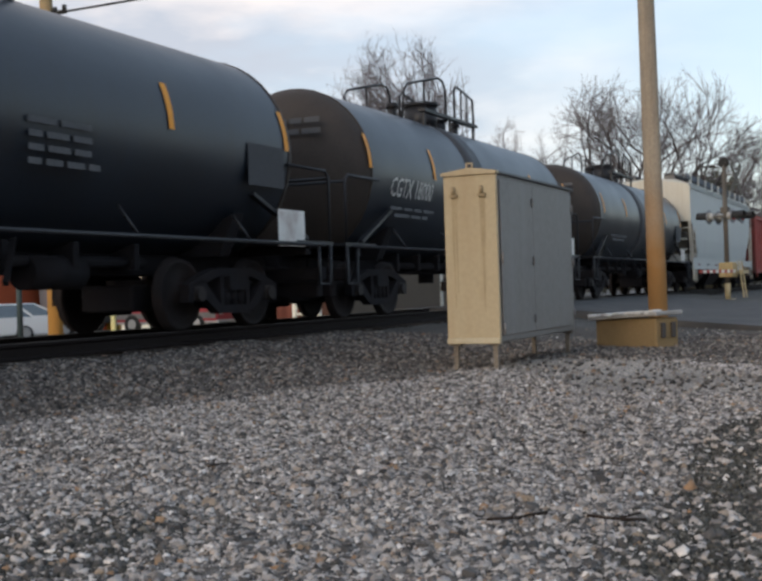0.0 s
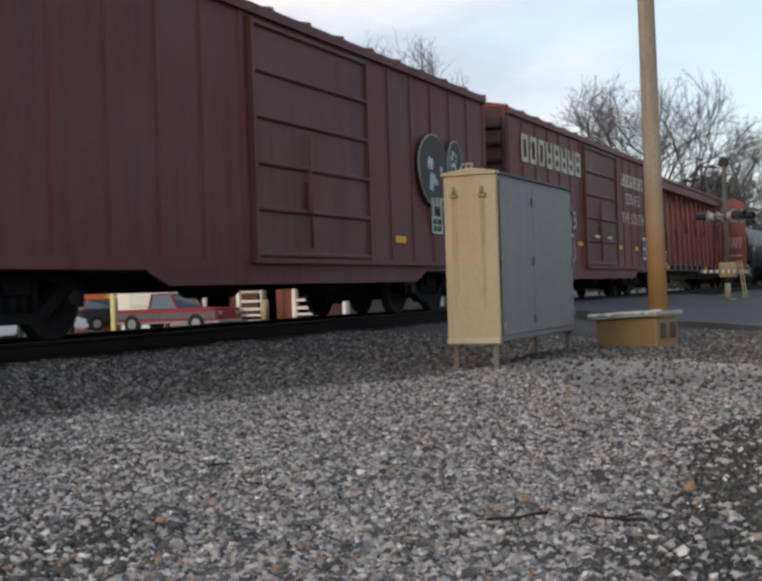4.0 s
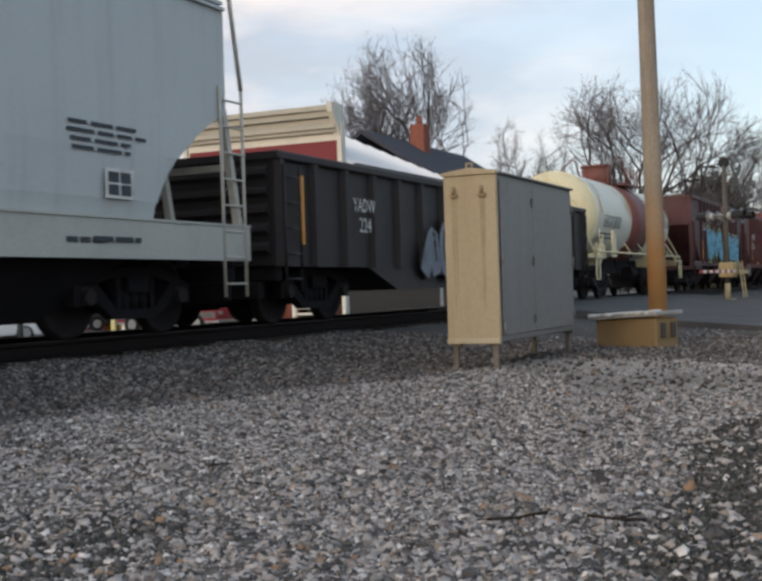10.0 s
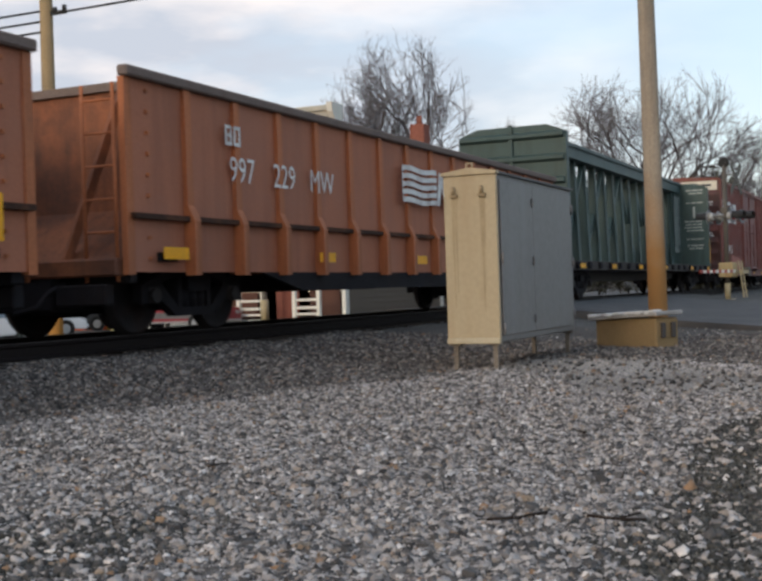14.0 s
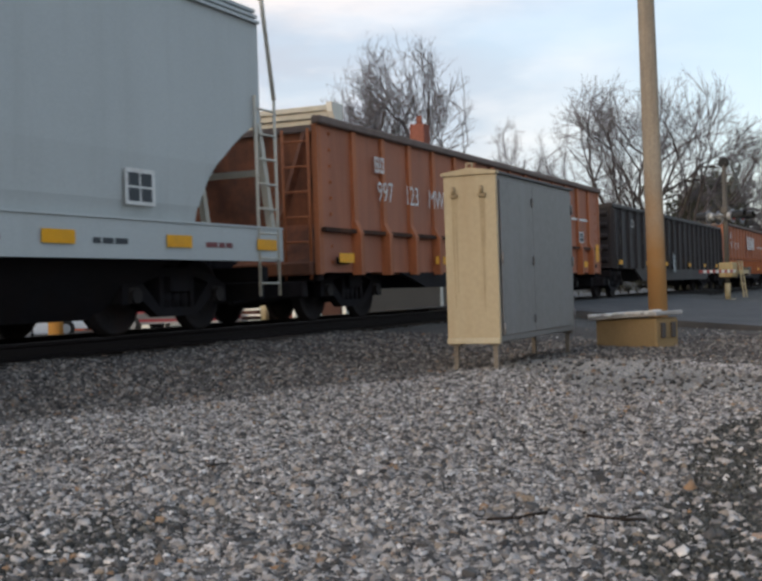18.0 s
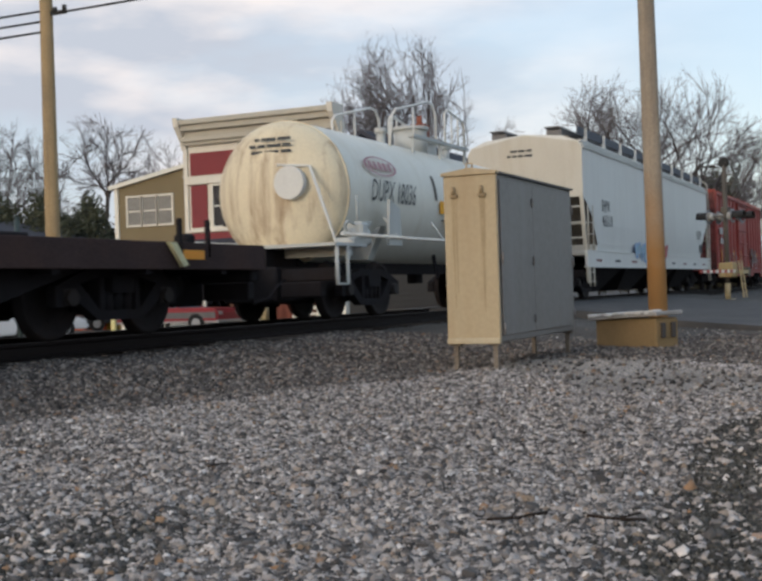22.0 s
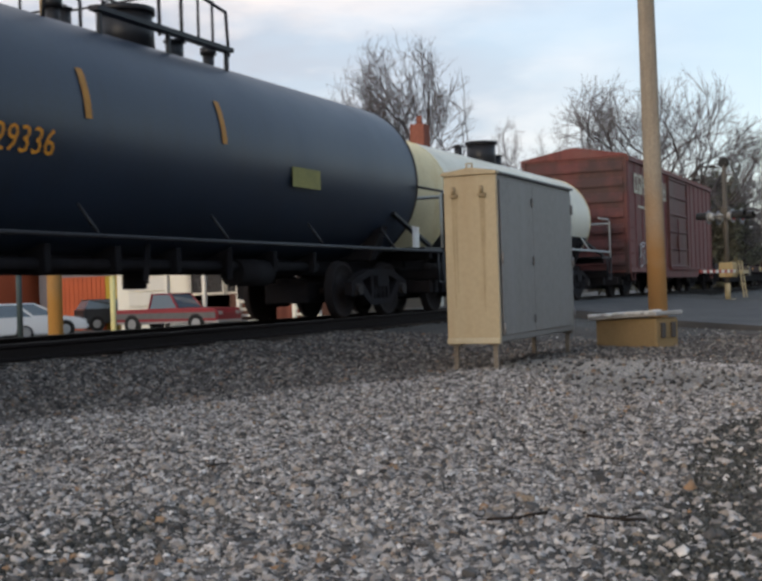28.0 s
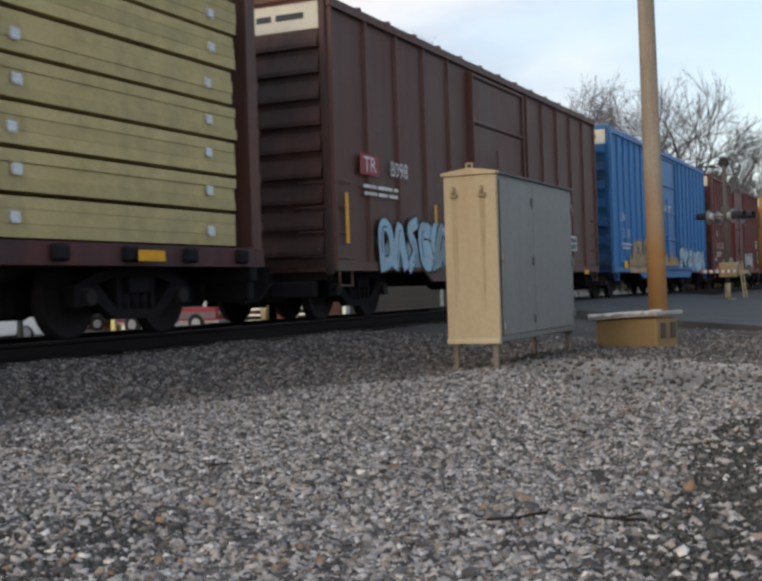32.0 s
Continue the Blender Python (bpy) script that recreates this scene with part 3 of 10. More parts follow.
def build_cabinet():
    c = thing("signal_cabinet", "tall steel cabinet with cream end and grey doors on legs", "equipment cabinet", pose(11.65, 3.97, 0))
    x1, y1, z0, z1 = 2.92, 0.56, 0.30, 2.06
    bm = bmesh.new()
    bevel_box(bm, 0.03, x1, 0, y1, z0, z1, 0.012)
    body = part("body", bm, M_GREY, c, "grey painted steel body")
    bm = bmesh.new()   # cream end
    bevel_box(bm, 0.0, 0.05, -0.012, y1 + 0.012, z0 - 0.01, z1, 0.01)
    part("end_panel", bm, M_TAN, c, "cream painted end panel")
    rnd = random.Random(41)
    for y in (0.14, 0.45):      # rust water that has run down from the brackets
        for q in range(9):
            bm = bmesh.new()
            w = rnd.uniform(0.006, 0.016)
            ya = y + rnd.gauss(0, 0.018)
            zb = z1 - 0.23 - (z1 - z0) * (rnd.uniform(0.15, 0.45) if q < 6 else rnd.uniform(0.5, 0.72))
            prism(bm, [(ya - w, z1 - 0.22), (ya + w, z1 - 0.22), (ya + w * 0.8, (z1 + zb) / 2), (ya + 0.002, zb), (ya - 0.002, zb), (ya - w * 0.7, (z1 + zb) / 2)], -0.0015 - 0.0002 * q, 0.002, "x")
            part("rust_streak", bm, mat("rust_water", (0.355, 0.272, 0.162), 0.7, 0, 0.2, 3, 40, 0.05, (0.40, 0.315, 0.195), 0.6, 3.0), c)
    bm = bmesh.new()
    bevel_box(bm, -0.025, 0.0, -0.012, y1 + 0.012, z0 - 0.012, z0 + 0.05, 0.008)
    part("kick_strip", bm, mat("pale_kick_strip", (0.50, 0.43, 0.30), 0.6, 0, 0.15, 3, 40, 0.1, (0.36, 0.26, 0.15), 0.6, 3.0), c)
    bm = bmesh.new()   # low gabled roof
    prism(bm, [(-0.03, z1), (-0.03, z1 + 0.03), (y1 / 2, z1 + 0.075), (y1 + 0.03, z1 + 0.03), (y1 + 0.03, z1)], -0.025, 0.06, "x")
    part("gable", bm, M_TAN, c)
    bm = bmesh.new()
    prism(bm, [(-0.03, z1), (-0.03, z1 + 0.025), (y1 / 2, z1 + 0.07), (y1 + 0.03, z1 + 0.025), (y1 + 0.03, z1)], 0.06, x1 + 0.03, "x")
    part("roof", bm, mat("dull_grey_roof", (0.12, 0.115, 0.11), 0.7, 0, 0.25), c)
    bm = bmesh.new()
    pipe(bm, [(0.02, y1 / 2 - 0.03, z1 + 0.05), (0.02, y1 / 2 - 0.03, z1 + 0.12), (0.02, y1 / 2 + 0.03, z1 + 0.12), (0.02, y1 / 2 + 0.03, z1 + 0.05)], 0.012, 8)
    part("lifting_eye", bm, M_TAN, c)
    for y in (0.14, 0.45):
        bm = bmesh.new()
        rod(bm, (-0.035, y, z1 - 0.12), (-0.035, y, z1 - 0.2), 0.02, 8)
        box(bm, -0.04, 0.0, y - 0.04, y + 0.04, z1 - 0.23, z1 - 0.2)
        part("bracket", bm, mat("rusty_bracket", (0.33, 0.25, 0.15), 0.7, 0.3), c)
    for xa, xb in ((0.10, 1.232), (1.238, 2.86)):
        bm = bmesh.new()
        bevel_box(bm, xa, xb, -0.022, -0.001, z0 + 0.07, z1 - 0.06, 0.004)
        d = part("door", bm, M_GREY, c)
        for k in (0.14, 0.51, 0.88):
            z = z1 - k * (z1 - z0)
            bm = bmesh.new()
            if xa < 1:
                bevel_box(bm, xb - 0.05, xb - 0.01, -0.045, -0.022, z - 0.05, z + 0.05, 0.008)
                part("latch", bm, M_GREY, d)
            else:
                rod(bm, (xb - 0.01, -0.028, z - 0.06), (xb - 0.01, -0.028, z + 0.06), 0.018, 8)
                part("hinge", bm, M_GREY, d)
        if xa < 1:
            for z in (z0 + 0.14, (z0 + z1) / 2):
                bm = bmesh.new()
                rod(bm, (xa + 0.01, -0.028, z - 0.06), (xa + 0.01, -0.028, z + 0.06), 0.016, 8)
                part("hinge", bm, M_GREY, d)
    for x in (0.06, x1 - 0.1):
        for y in (0.06, y1 - 0.06):
            bm = bmesh.new()
            box(bm, x - 0.022, x + 0.022, y - 0.025, y + 0.025, -0.05, z0 - 0.01)
            box(bm, x - 0.035, x + 0.035, y - 0.06, y + 0.06, z0 - 0.03, z0)
            part("leg", bm, mat("weathered_leg", (0.21, 0.175, 0.14), 0.7, 0.2, 0.3, 5, 40, 0.2, (0.07, 0.045, 0.03), 0.8), c)


build_cabinet()


def build_chest():
    c = thing("battery_box", "low tan equipment box with a pale weathered lid", "box", pose(15.5, 3.13, 0.0, 0, 0, -20))
    tan = mat("tan_box", (0.25, 0.17, 0.085), 0.75, 0, 0.2, 2, 40, 0.2, (0.20, 0.14, 0.07), 0.5)
    bm = bmesh.new()
    bevel_box(bm, 0, 0.55, 0, 0.94, -0.08, 0.40, 0.02)
    part("body", bm, tan, c)
    bm = bmesh.new()
    bevel_box(bm, -0.07, 0.6, -0.05, 1.02, 0.40, 0.46, 0.012)
    for v in bm.verts:      # warped
        v.co.z += 0.035 - 0.055 * (v.co.y + 0.05)
    lid = part("lid", bm, mat("pale_lid", (0.36, 0.34, 0.32), 0.8, 0, 0.25, 4, 40, 0.3, (0.22, 0.19, 0.15), 0.7, 2.5), c, "weathered pale lid")
    rnd = random.Random(9)
    for k in range(16):     # flakes of peeling white coating along the edge
        y = 0.0 + 0.064 * k
        z = 0.46 + 0.035 - 0.055 * (y + 0.05)
        bm = bmesh.new()
        bevel_box(bm, -0.078, rnd.uniform(0.02, 0.3), y, y + rnd.uniform(0.04, 0.09), z - rnd.uniform(0.0, 0.03), z + rnd.uniform(0.006, 0.022), 0.004)
        part("peeling_flake", bm, mat("white_edge", (0.72, 0.70, 0.66), 0.8, 0, 0.25, 6, 40, 0.2, (0.4, 0.34, 0.26), 0.6, 4.0), lid)
    for x in (0.1, 0.35):
        bm = bmesh.new()
        bevel_box(bm, x, x + 0.10, -0.03, 0.0, 0.14, 0.34, 0.008)
        part("latch", bm, mat("dark_latch", (0.06, 0.05, 0.045), 0.6), c)


build_chest()

def pole_material(name, lower, upper, turn):
    """Timber that is brown near the butt and weathered paler above, with long cracks."""
    m = mat(name, upper, 0.88, 0, 0.22, 1.2, 26, 0.4, (0.13, 0.11, 0.09), 0.55, 1.6, True)
    nt = m.node_tree
    k = nt.links.new
    b = nt.nodes["Principled BSDF"]
    old = b.inputs["Base Color"].links[0].from_socket
    tc = nt.nodes.new("ShaderNodeTexCoord")
    sep = nt.nodes.new("ShaderNodeSeparateXYZ")
    k(tc.outputs["Object"], sep.inputs[0])
    nz = nt.nodes.new("ShaderNodeTexNoise")
    nz.inputs["Scale"].default_value = 2.0
    nz.inputs["Detail"].default_value = 5
    k(tc.outputs["Object"], nz.inputs["Vector"])
    add = nt.nodes.new("ShaderNodeMath")
    add.operation = "MULTIPLY_ADD"
    k(nz.outputs["Fac"], add.inputs[0])
    add.inputs[1].default_value = 1.6
    k(sep.outputs["Z"], add.inputs[2])
    rg = nt.nodes.new("ShaderNodeMapRange")
    rg.inputs["From Min"].default_value, rg.inputs["From Max"].default_value = turn, turn + 1.6
    k(add.outputs[0], rg.inputs["Value"])
    mx = nt.nodes.new("ShaderNodeMix")
    mx.data_type = "RGBA"
    k(rg.outputs[0], mx.inputs[0])
    mx.inputs[6].default_value = (*lower, 1)
    k(old, mx.inputs[7])
    k(mx.outputs[2], b.inputs["Base Color"])
    return m


M_POLE = pole_material("pole_timber", (0.29, 0.15, 0.055), (0.31, 0.255, 0.195), 1.9)
M_POLE2 = pole_material("pole_timber_pale", (0.42, 0.21, 0.055), (0.36, 0.26, 0.145), 1.6)


def wood_pole(x, y, top, r0, r1, lean, label, timber):
    p = thing("utility_pole", label, "utility pole", pose(x, y, 0, 0, 0, 0))
    bm = bmesh.new()
    n, sides = 16, 18
    rings = []
    for i in range(n + 1):
        z = -0.8 + (top + 0.8) * i / n
        r = r0 + (r1 - r0) * i / n
        rings.append([bm.verts.new((lean[0] * z + r * math.cos(2 * math.pi * k / sides), lean[1] * z + r * math.sin(2 * math.pi * k / sides), z)) for k in range(sides)])
    for a, b in zip(rings, rings[1:]):
        for k in range(sides):
            bm.faces.new((a[k], a[(k + 1) % sides], b[(k + 1) % sides], b[k])).smooth = True
    bm.faces.new(rings[-1])
    part("shaft", bm, timber, p)
    return p


wood_pole(19.14, 3.82, 10.5, 0.155, 0.115, (-0.0033, 0.0073), "tall bare wooden utility pole beside a tan box", M_POLE)
pole_far = wood_pole(19.9, 16.65, 10.5, 0.165, 0.125, (0.001, -0.002), "wooden utility pole carrying wires across the track", M_POLE2)


def build_wires():
    m = mat("wire_black", (0.03, 0.03, 0.03), 0.6)
    runs = [((19.8, 16.7, z), (14.0, 42.0, z + 0.1), 0.5) for z in (7.0, 6.78, 6.56)]
    runs += [((19.9, 16.5, z), (19.14, 3.9, z + 0.25), 0.12) for z in (6.95, 7.3)]
    for a, b, sag in runs:
        a, b = Vector(a), Vector(b)
        pts = [a.lerp(b, i / 16) - Vector((0, 0, 4 * sag * (i / 16) * (1 - i / 16))) for i in range(17)]
        t = thing("overhead_wire", "thin black overhead wire strung between poles", "wire")
        bm = bmesh.new()
        pipe(bm, pts, 0.025, 5)
        part("cable", bm, m, t)
    for z in (6.95, 7.3):      # brackets on the far pole
        bm = bmesh.new()
        beam(bm, (0.0, -0.55, z), (0.0, 0.1, z), 0.06, 0.08)
        rod(bm, (0, -0.5, z), (0, -0.5, z + 0.14), 0.05, 8)
        rod(bm, (0, -0.25, z), (0, -0.25, z + 0.12), 0.05, 8)
        part("bracket", bm, m, pole_far)


build_wires()
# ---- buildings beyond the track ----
# far street scaled 1.34 about the camera eye to fit view; ground lies lower
EYE_SCALE = 1.34
TOWN = Matrix.Translation((0, 0, -0.30)) @ Matrix.Scale(EYE_SCALE, 4)
M_CREAMTRIM = mat("cream_trim_paint", (0.68, 0.64, 0.55), 0.6, 0, 0.08, 1.2, 40, 0.05, (0.5, 0.46, 0.38), 0.3, 1.5, True)
M_BRICKRED = mat("dull_red_siding", (0.21, 0.042, 0.046), 0.7, 0, 0.12, 1.0, 40, 0.05)
M_OLIVE = mat("olive_grey_siding", (0.155, 0.122, 0.092), 0.8, 0, 0.10, 1.0, 40, 0.05)
M_OLIVE2 = mat("olive_tan_siding", (0.20, 0.16, 0.095), 0.8, 0, 0.10, 1.0, 40, 0.05)
M_WHITEROOF = mat("white_metal_roof", (0.80, 0.80, 0.80), 0.5, 0, 0.05, 0.8, 40, 0.03)
M_SLATE = mat("dark_shingle_roof", (0.055, 0.057, 0.068), 0.85, 0, 0.25, 2.0, 20, 0.3)
M_PANE = mat("dark_window_glass", (0.018, 0.016, 0.016), 0.25, 0, 0.1, 1, 10, 0.0)
M_PALEPANE = mat("curtained_glass", (0.21, 0.20, 0.175), 0.15, 0, 0.25, 1.2, 10, 0.0)
M_GARAGE = mat("white_garage_paint", (0.72, 0.69, 0.60), 0.6, 0, 0.06, 1, 40, 0.05)
M_CHIMNEY = mat("chimney_brick", (0.26, 0.10, 0.07), 0.9, 0, 0.25, 6, 40, 0.3)


def window(parent, face, a0, a1, z0, z1, at, trim=0.10, pane=None, trim_mat=None, bars_at=(0.5,), out=-1):
    """A window on a wall: face 'x' lies in a plane of constant x, 'y' of constant y. out: the side it faces."""
    def slab(bm, p0, p1, q0, q1, d0, d1):
        lo, hi = sorted((at + out * d0, at + out * d1))
        if face == "x":
            box(bm, lo, hi, p0, p1, q0, q1)
        else:
            box(bm, p0, p1, lo, hi, q0, q1)
    bm = bmesh.new()
    slab(bm, a0 - trim, a0, z0 - trim, z1 + trim, 0.0, 0.06)
    slab(bm, a1, a1 + trim, z0 - trim, z1 + trim, 0.0, 0.06)
    slab(bm, a0, a1, z1, z1 + trim, 0.0, 0.06)
    slab(bm, a0, a1, z0 - trim, z0, 0.0, 0.06)
    w = part("window", bm, trim_mat or M_CREAMTRIM, parent)
    bm = bmesh.new()
    slab(bm, a0, a1, z0, z1, 0.0, 0.012)
    part("pane", bm, pane or M_PANE, w)
    bm = bmesh.new()
    for t in bars_at:
        z = z0 + (z1 - z0) * t
        slab(bm, a0, a1, z - 0.025, z + 0.025, 0.012, 0.035)
    part("glazing_bar", bm, trim_mat or M_CREAMTRIM, w)
    return w


def clapboard(bm, face, a0, a1, z0, z1, at, out, pitch=0.16):
    """Overlapping boards on a wall."""
    n = int((z1 - z0) / pitch)
    for i in range(n):
        za, zb = z0 + (z1 - z0) * i / n, z0 + (z1 - z0) * (i + 1) / n
        pts = [(at, za), (at + out * 0.025, za), (at + out * 0.006, zb), (at, zb)]
        if face == "y":
            prism(bm, pts, a0, a1, "x")
        else:
            prism(bm, pts, a0, a1, "y")


def storefront():
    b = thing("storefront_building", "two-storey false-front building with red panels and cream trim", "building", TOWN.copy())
    X, Y0, Y1 = 34.75, 17.0, 23.1
    bm = bmesh.new()
    box(bm, X, 44.5, Y0, Y1, -0.6, 5.08)
    side = part("side_wall", bm, M_OLIVE, b, "olive-grey clapboard side wall")
    for i in range(26):
        bm = bmesh.new()
        clapboard(bm, "y", X + 0.05, 44.5, 0.1 + 0.19 * i, 0.29 + 0.19 * i, Y0, -1, 0.18)
        part("clapboard", bm, M_OLIVE, side)
    bm = bmesh.new()      # front wall with the parapet
    box(bm, X - 0.12, X + 0.12, Y0 - 0.02, Y1, 2.95, 6.45)
    part("front_wall", bm, M_CREAMTRIM, b, "cream painted front")
    for y0, y1, z0, z1 in ((17.12, 22.85, 5.06, 5.84), (17.12, 17.72, 3.26, 4.72), (18.88, 19.55, 3.26, 4.72), (20.55, 21.22, 3.26, 4.72), (22.2, 22.85, 3.26, 4.72), (17.1, 22.9, 2.75, 3.06)):
        bm = bmesh.new()
        box(bm, X - 0.17, X - 0.12, y0, y1, z0, z1)
        part("red_panel", bm, M_BRICKRED, b, "dull red panel")
    for y0, y1 in ((17.98, 18.56), (19.76, 20.32), (21.4, 21.96)):
        window(b, "x", y0, y1, 3.28, 4.66, X - 0.12, 0.12)
    for z0, z1, d in ((4.74, 5.02, 0.10), (3.08, 3.2, 0.10)):
        bm = bmesh.new()
        bevel_box(bm, X - 0.12 - d, X - 0.1, Y0 - 0.03, Y1, z0, z1, 0.02)
        part("string_course", bm, M_CREAMTRIM, b)
    bm = bmesh.new()      # stepped cornice
    for z0, z1, d in ((6.10, 6.22, 0.16), (6.22, 6.40, 0.26), (6.40, 6.58, 0.22), (6.58, 6.78, 0.40), (6.78, 6.95, 0.52)):
        bm = bmesh.new()
        bevel_box(bm, X - 0.12 - d, X + 0.14, Y0 + 0.1, Y1 + 0.0, z0, z1, 0.012)
        part("cornice", bm, mat("weathered_cornice", (0.46, 0.43, 0.36), 0.7, 0, 0.15, 1.5, 40, 0.1, (0.3, 0.27, 0.2), 0.5, 1.5), b, "stepped weathered cream cornice")
    for y in (Y0 + 0.08, Y1 - 0.08):
        bm = bmesh.new()
        prism(bm, [(X - 0.72, 7.02), (X - 0.66, 6.72), (X - 0.30, 6.25), (X - 0.18, 5.95), (X + 0.1, 5.95), (X + 0.1, 7.02)], y - 0.05, y + 0.15, "y")
        part("end_bracket", bm, M_CREAMTRIM, b)
    for y in (Y0 - 0.03, Y1 - 0.15):
        bm = bmesh.new()
        box(bm, X - 0.2, X + 0.02, y, y + 0.16, -0.6, 5.95)
        part("corner_trim", bm, M_CREAMTRIM, b)
    bm = bmesh.new()      # white hipped roof
    zr, ze = 7.0, 5.06
    v = [bm.verts.new(c) for c in ((X + 0.13, Y0 - 0.3, ze), (44.8, Y0 - 0.3, ze), (44.8, Y1 + 0.3, ze), (X + 0.13, Y1 + 0.3, ze), (X + 0.13, 20.2, zr), (40.6, 20.2, zr))]
    for f in ((0, 1, 5, 4), (1, 2, 5), (2, 3, 4, 5), (3, 0, 4), (0, 3, 2, 1)):
        bm.faces.new([v[i] for i in f])
    roof = part("roof", bm, M_WHITEROOF, b, "white metal roof")
    for x in np.arange(X + 0.6, 44.5, 0.45):
        zt = min(1, (44.8 - x) / 4.2)
        bm = bmesh.new()
        beam(bm, (x, Y0 - 0.3, ze + 0.02), (x, Y0 - 0.3 + 3.5 * zt, ze + 0.02 + 1.94 * zt), 0.03, 0.04)
        part("standing_seam", bm, M_WHITEROOF, roof)
    bm = bmesh.new()
    box(bm, X + 0.1, 44.85, Y0 - 0.42, Y0 - 0.3, ze - 0.10, ze + 0.02)
    part("gutter", bm, mat("dark_gutter", (0.07, 0.07, 0.065), 0.5), b)
    for x0, x1 in ((36.2, 37.05), (38.4, 39.35), (40.6, 41.55)):
        window(b, "y", x0, x1, 3.42, 4.80, Y0 - 0.025, 0.11, M_PALEPANE, M_GARAGE)
    bm = bmesh.new()
    box(bm, 42.85, 43.1, Y0 - 0.06, Y0 - 0.02, 0, 4.9)
    part("downpipe", bm, M_GARAGE, b)
    bm = bmesh.new()      # porch roof over the shop front
    prism(bm, [(X - 0.15, 2.85), (X - 1.5, 2.40), (X - 1.5, 2.28), (X - 0.15, 2.40)], Y0, Y1, "y")
    part("porch_roof", bm, M_SLATE, b, "dark shingled porch roof")
    for y in (16.4, 17.32, 18.2, 19.36, 20.28, 21.6, 23.1):
        bm = bmesh.new()
        bevel_box(bm, X - 1.42, X - 1.28, y, y + 0.13, -0.6, 2.3, 0.015)
        part("porch_post", bm, M_GARAGE, b)
    for y0, y1 in ((17.45, 18.2), (19.49, 20.28)):      # railing of the porch
        for z0, z1 in ((-0.2, 0.06), (0.17, 0.24), (0.36, 0.45), (0.62, 0.70)):
            bm = bmesh.new()
            bevel_box(bm, X - 1.39, X - 1.31, y0, y1, z0, z1, 0.012)
            part("porch_rail", bm, M_GARAGE, b)
    for y0, y1 in ((17.2, 18.3), (20.3, 21.4)):
        bm = bmesh.new()
        box(bm, X - 0.2, X - 0.12, y0, y1, 0.1, 0.95)
        part("stall_panel", bm, mat("brown_stall_panel", (0.11, 0.05, 0.035), 0.7, 0, 0.2), b)
    for y0, y1 in ((17.2, 18.3), (20.2, 21.5), (21.7, 23.1)):
        window(b, "x", y0, y1, 1.0, 2.35, X - 0.12, 0.08)
    bm = bmesh.new()
    box(bm, X - 0.17, X - 0.12, 18.75, 19.6, 0.05, 2.1)
    d = part("door", bm, mat("red_door", (0.20, 0.06, 0.04), 0.5), b, "red wooden shop door")
    bm = bmesh.new()
    rod(bm, (X - 0.23, 18.85, 1.0), (X - 0.23, 18.85, 1.2), 0.02, 6)
    part("handle", bm, M_DARKTXT, d)
    bm = bmesh.new()
    box(bm, X, X + 0.08, Y0, Y1, 0, 3.0)
    part("shop_wall", bm, M_OLIVE, b)
    # lean-to wing
    bm = bmesh.new()
    prism(bm, [(23.15, -0.6), (23.15, 5.44), (26.3, 4.84), (26.3, -0.6)], X + 0.15, 43.0, "x")
    wing = part("wing", bm, M_OLIVE2, b, "olive-tan lean-to wing")
    bm = bmesh.new()
    prism(bm, [(23.12, 5.42), (23.12, 5.56), (26.5, 4.94), (26.5, 4.80)], X + 0.0, 43.2, "x")
    part("wing_roof", bm, M_GARAGE, wing)
    bm = bmesh.new()
    box(bm, X + 0.08, X + 0.15, 26.15, 26.3, 0, 4.84)
    part("corner_board", bm, M_GARAGE, wing)
    for i in range(3):
        window(b, "x", 23.85 + 0.66 * i, 24.42 + 0.66 * i, 3.5, 4.48, X + 0.15, 0.07, M_PALEPANE, M_CREAMTRIM)
    bm = bmesh.new()
    box(bm, X + 0.07, X + 0.15, 23.15, 26.14, -0.5, 2.55)
    part("garage_front", bm, M_GARAGE, b, "white painted garage front")
    bm = bmesh.new()
    for i in range(4):
        bevel_box(bm, X - 0.0, X + 0.08, 24.0, 25.75, 0.05 + 0.54 * i, 0.55 + 0.54 * i, 0.02)
    part("garage_door", bm, mat("garage_door_paint", (0.62, 0.60, 0.54), 0.6, 0, 0.06), b)


storefront()


def dark_house():
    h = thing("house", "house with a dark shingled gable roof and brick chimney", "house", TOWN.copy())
    bm = bmesh.new()
    box(bm, 46, 58, 18.2, 24.8, -0.6, 5.6)
    part("wall", bm, M_OLIVE, h)
    bm = bmesh.new()
    prism(bm, [(17.8, 5.4), (21.5, 7.8), (25.2, 5.4), (25.2, 5.25), (21.5, 7.6), (17.8, 5.25)], 45.7, 58.3, "x")
    part("roof", bm, M_SLATE, h)
    bm = bmesh.new()
    bevel_box(bm, 50.6, 51.35, 20.6, 21.3, 6.8, 8.55, 0.03)
    c = part("chimney", bm, M_CHIMNEY, h)
    bm = bmesh.new()
    rod(bm, (50.97, 20.95, 8.5), (50.97, 20.95, 8.95), 0.13, 10)
    part("flue", bm, M_CHIMNEY, c)
    window(h, "y", 48, 49, 3.2, 4.6, 18.2)


dark_house()


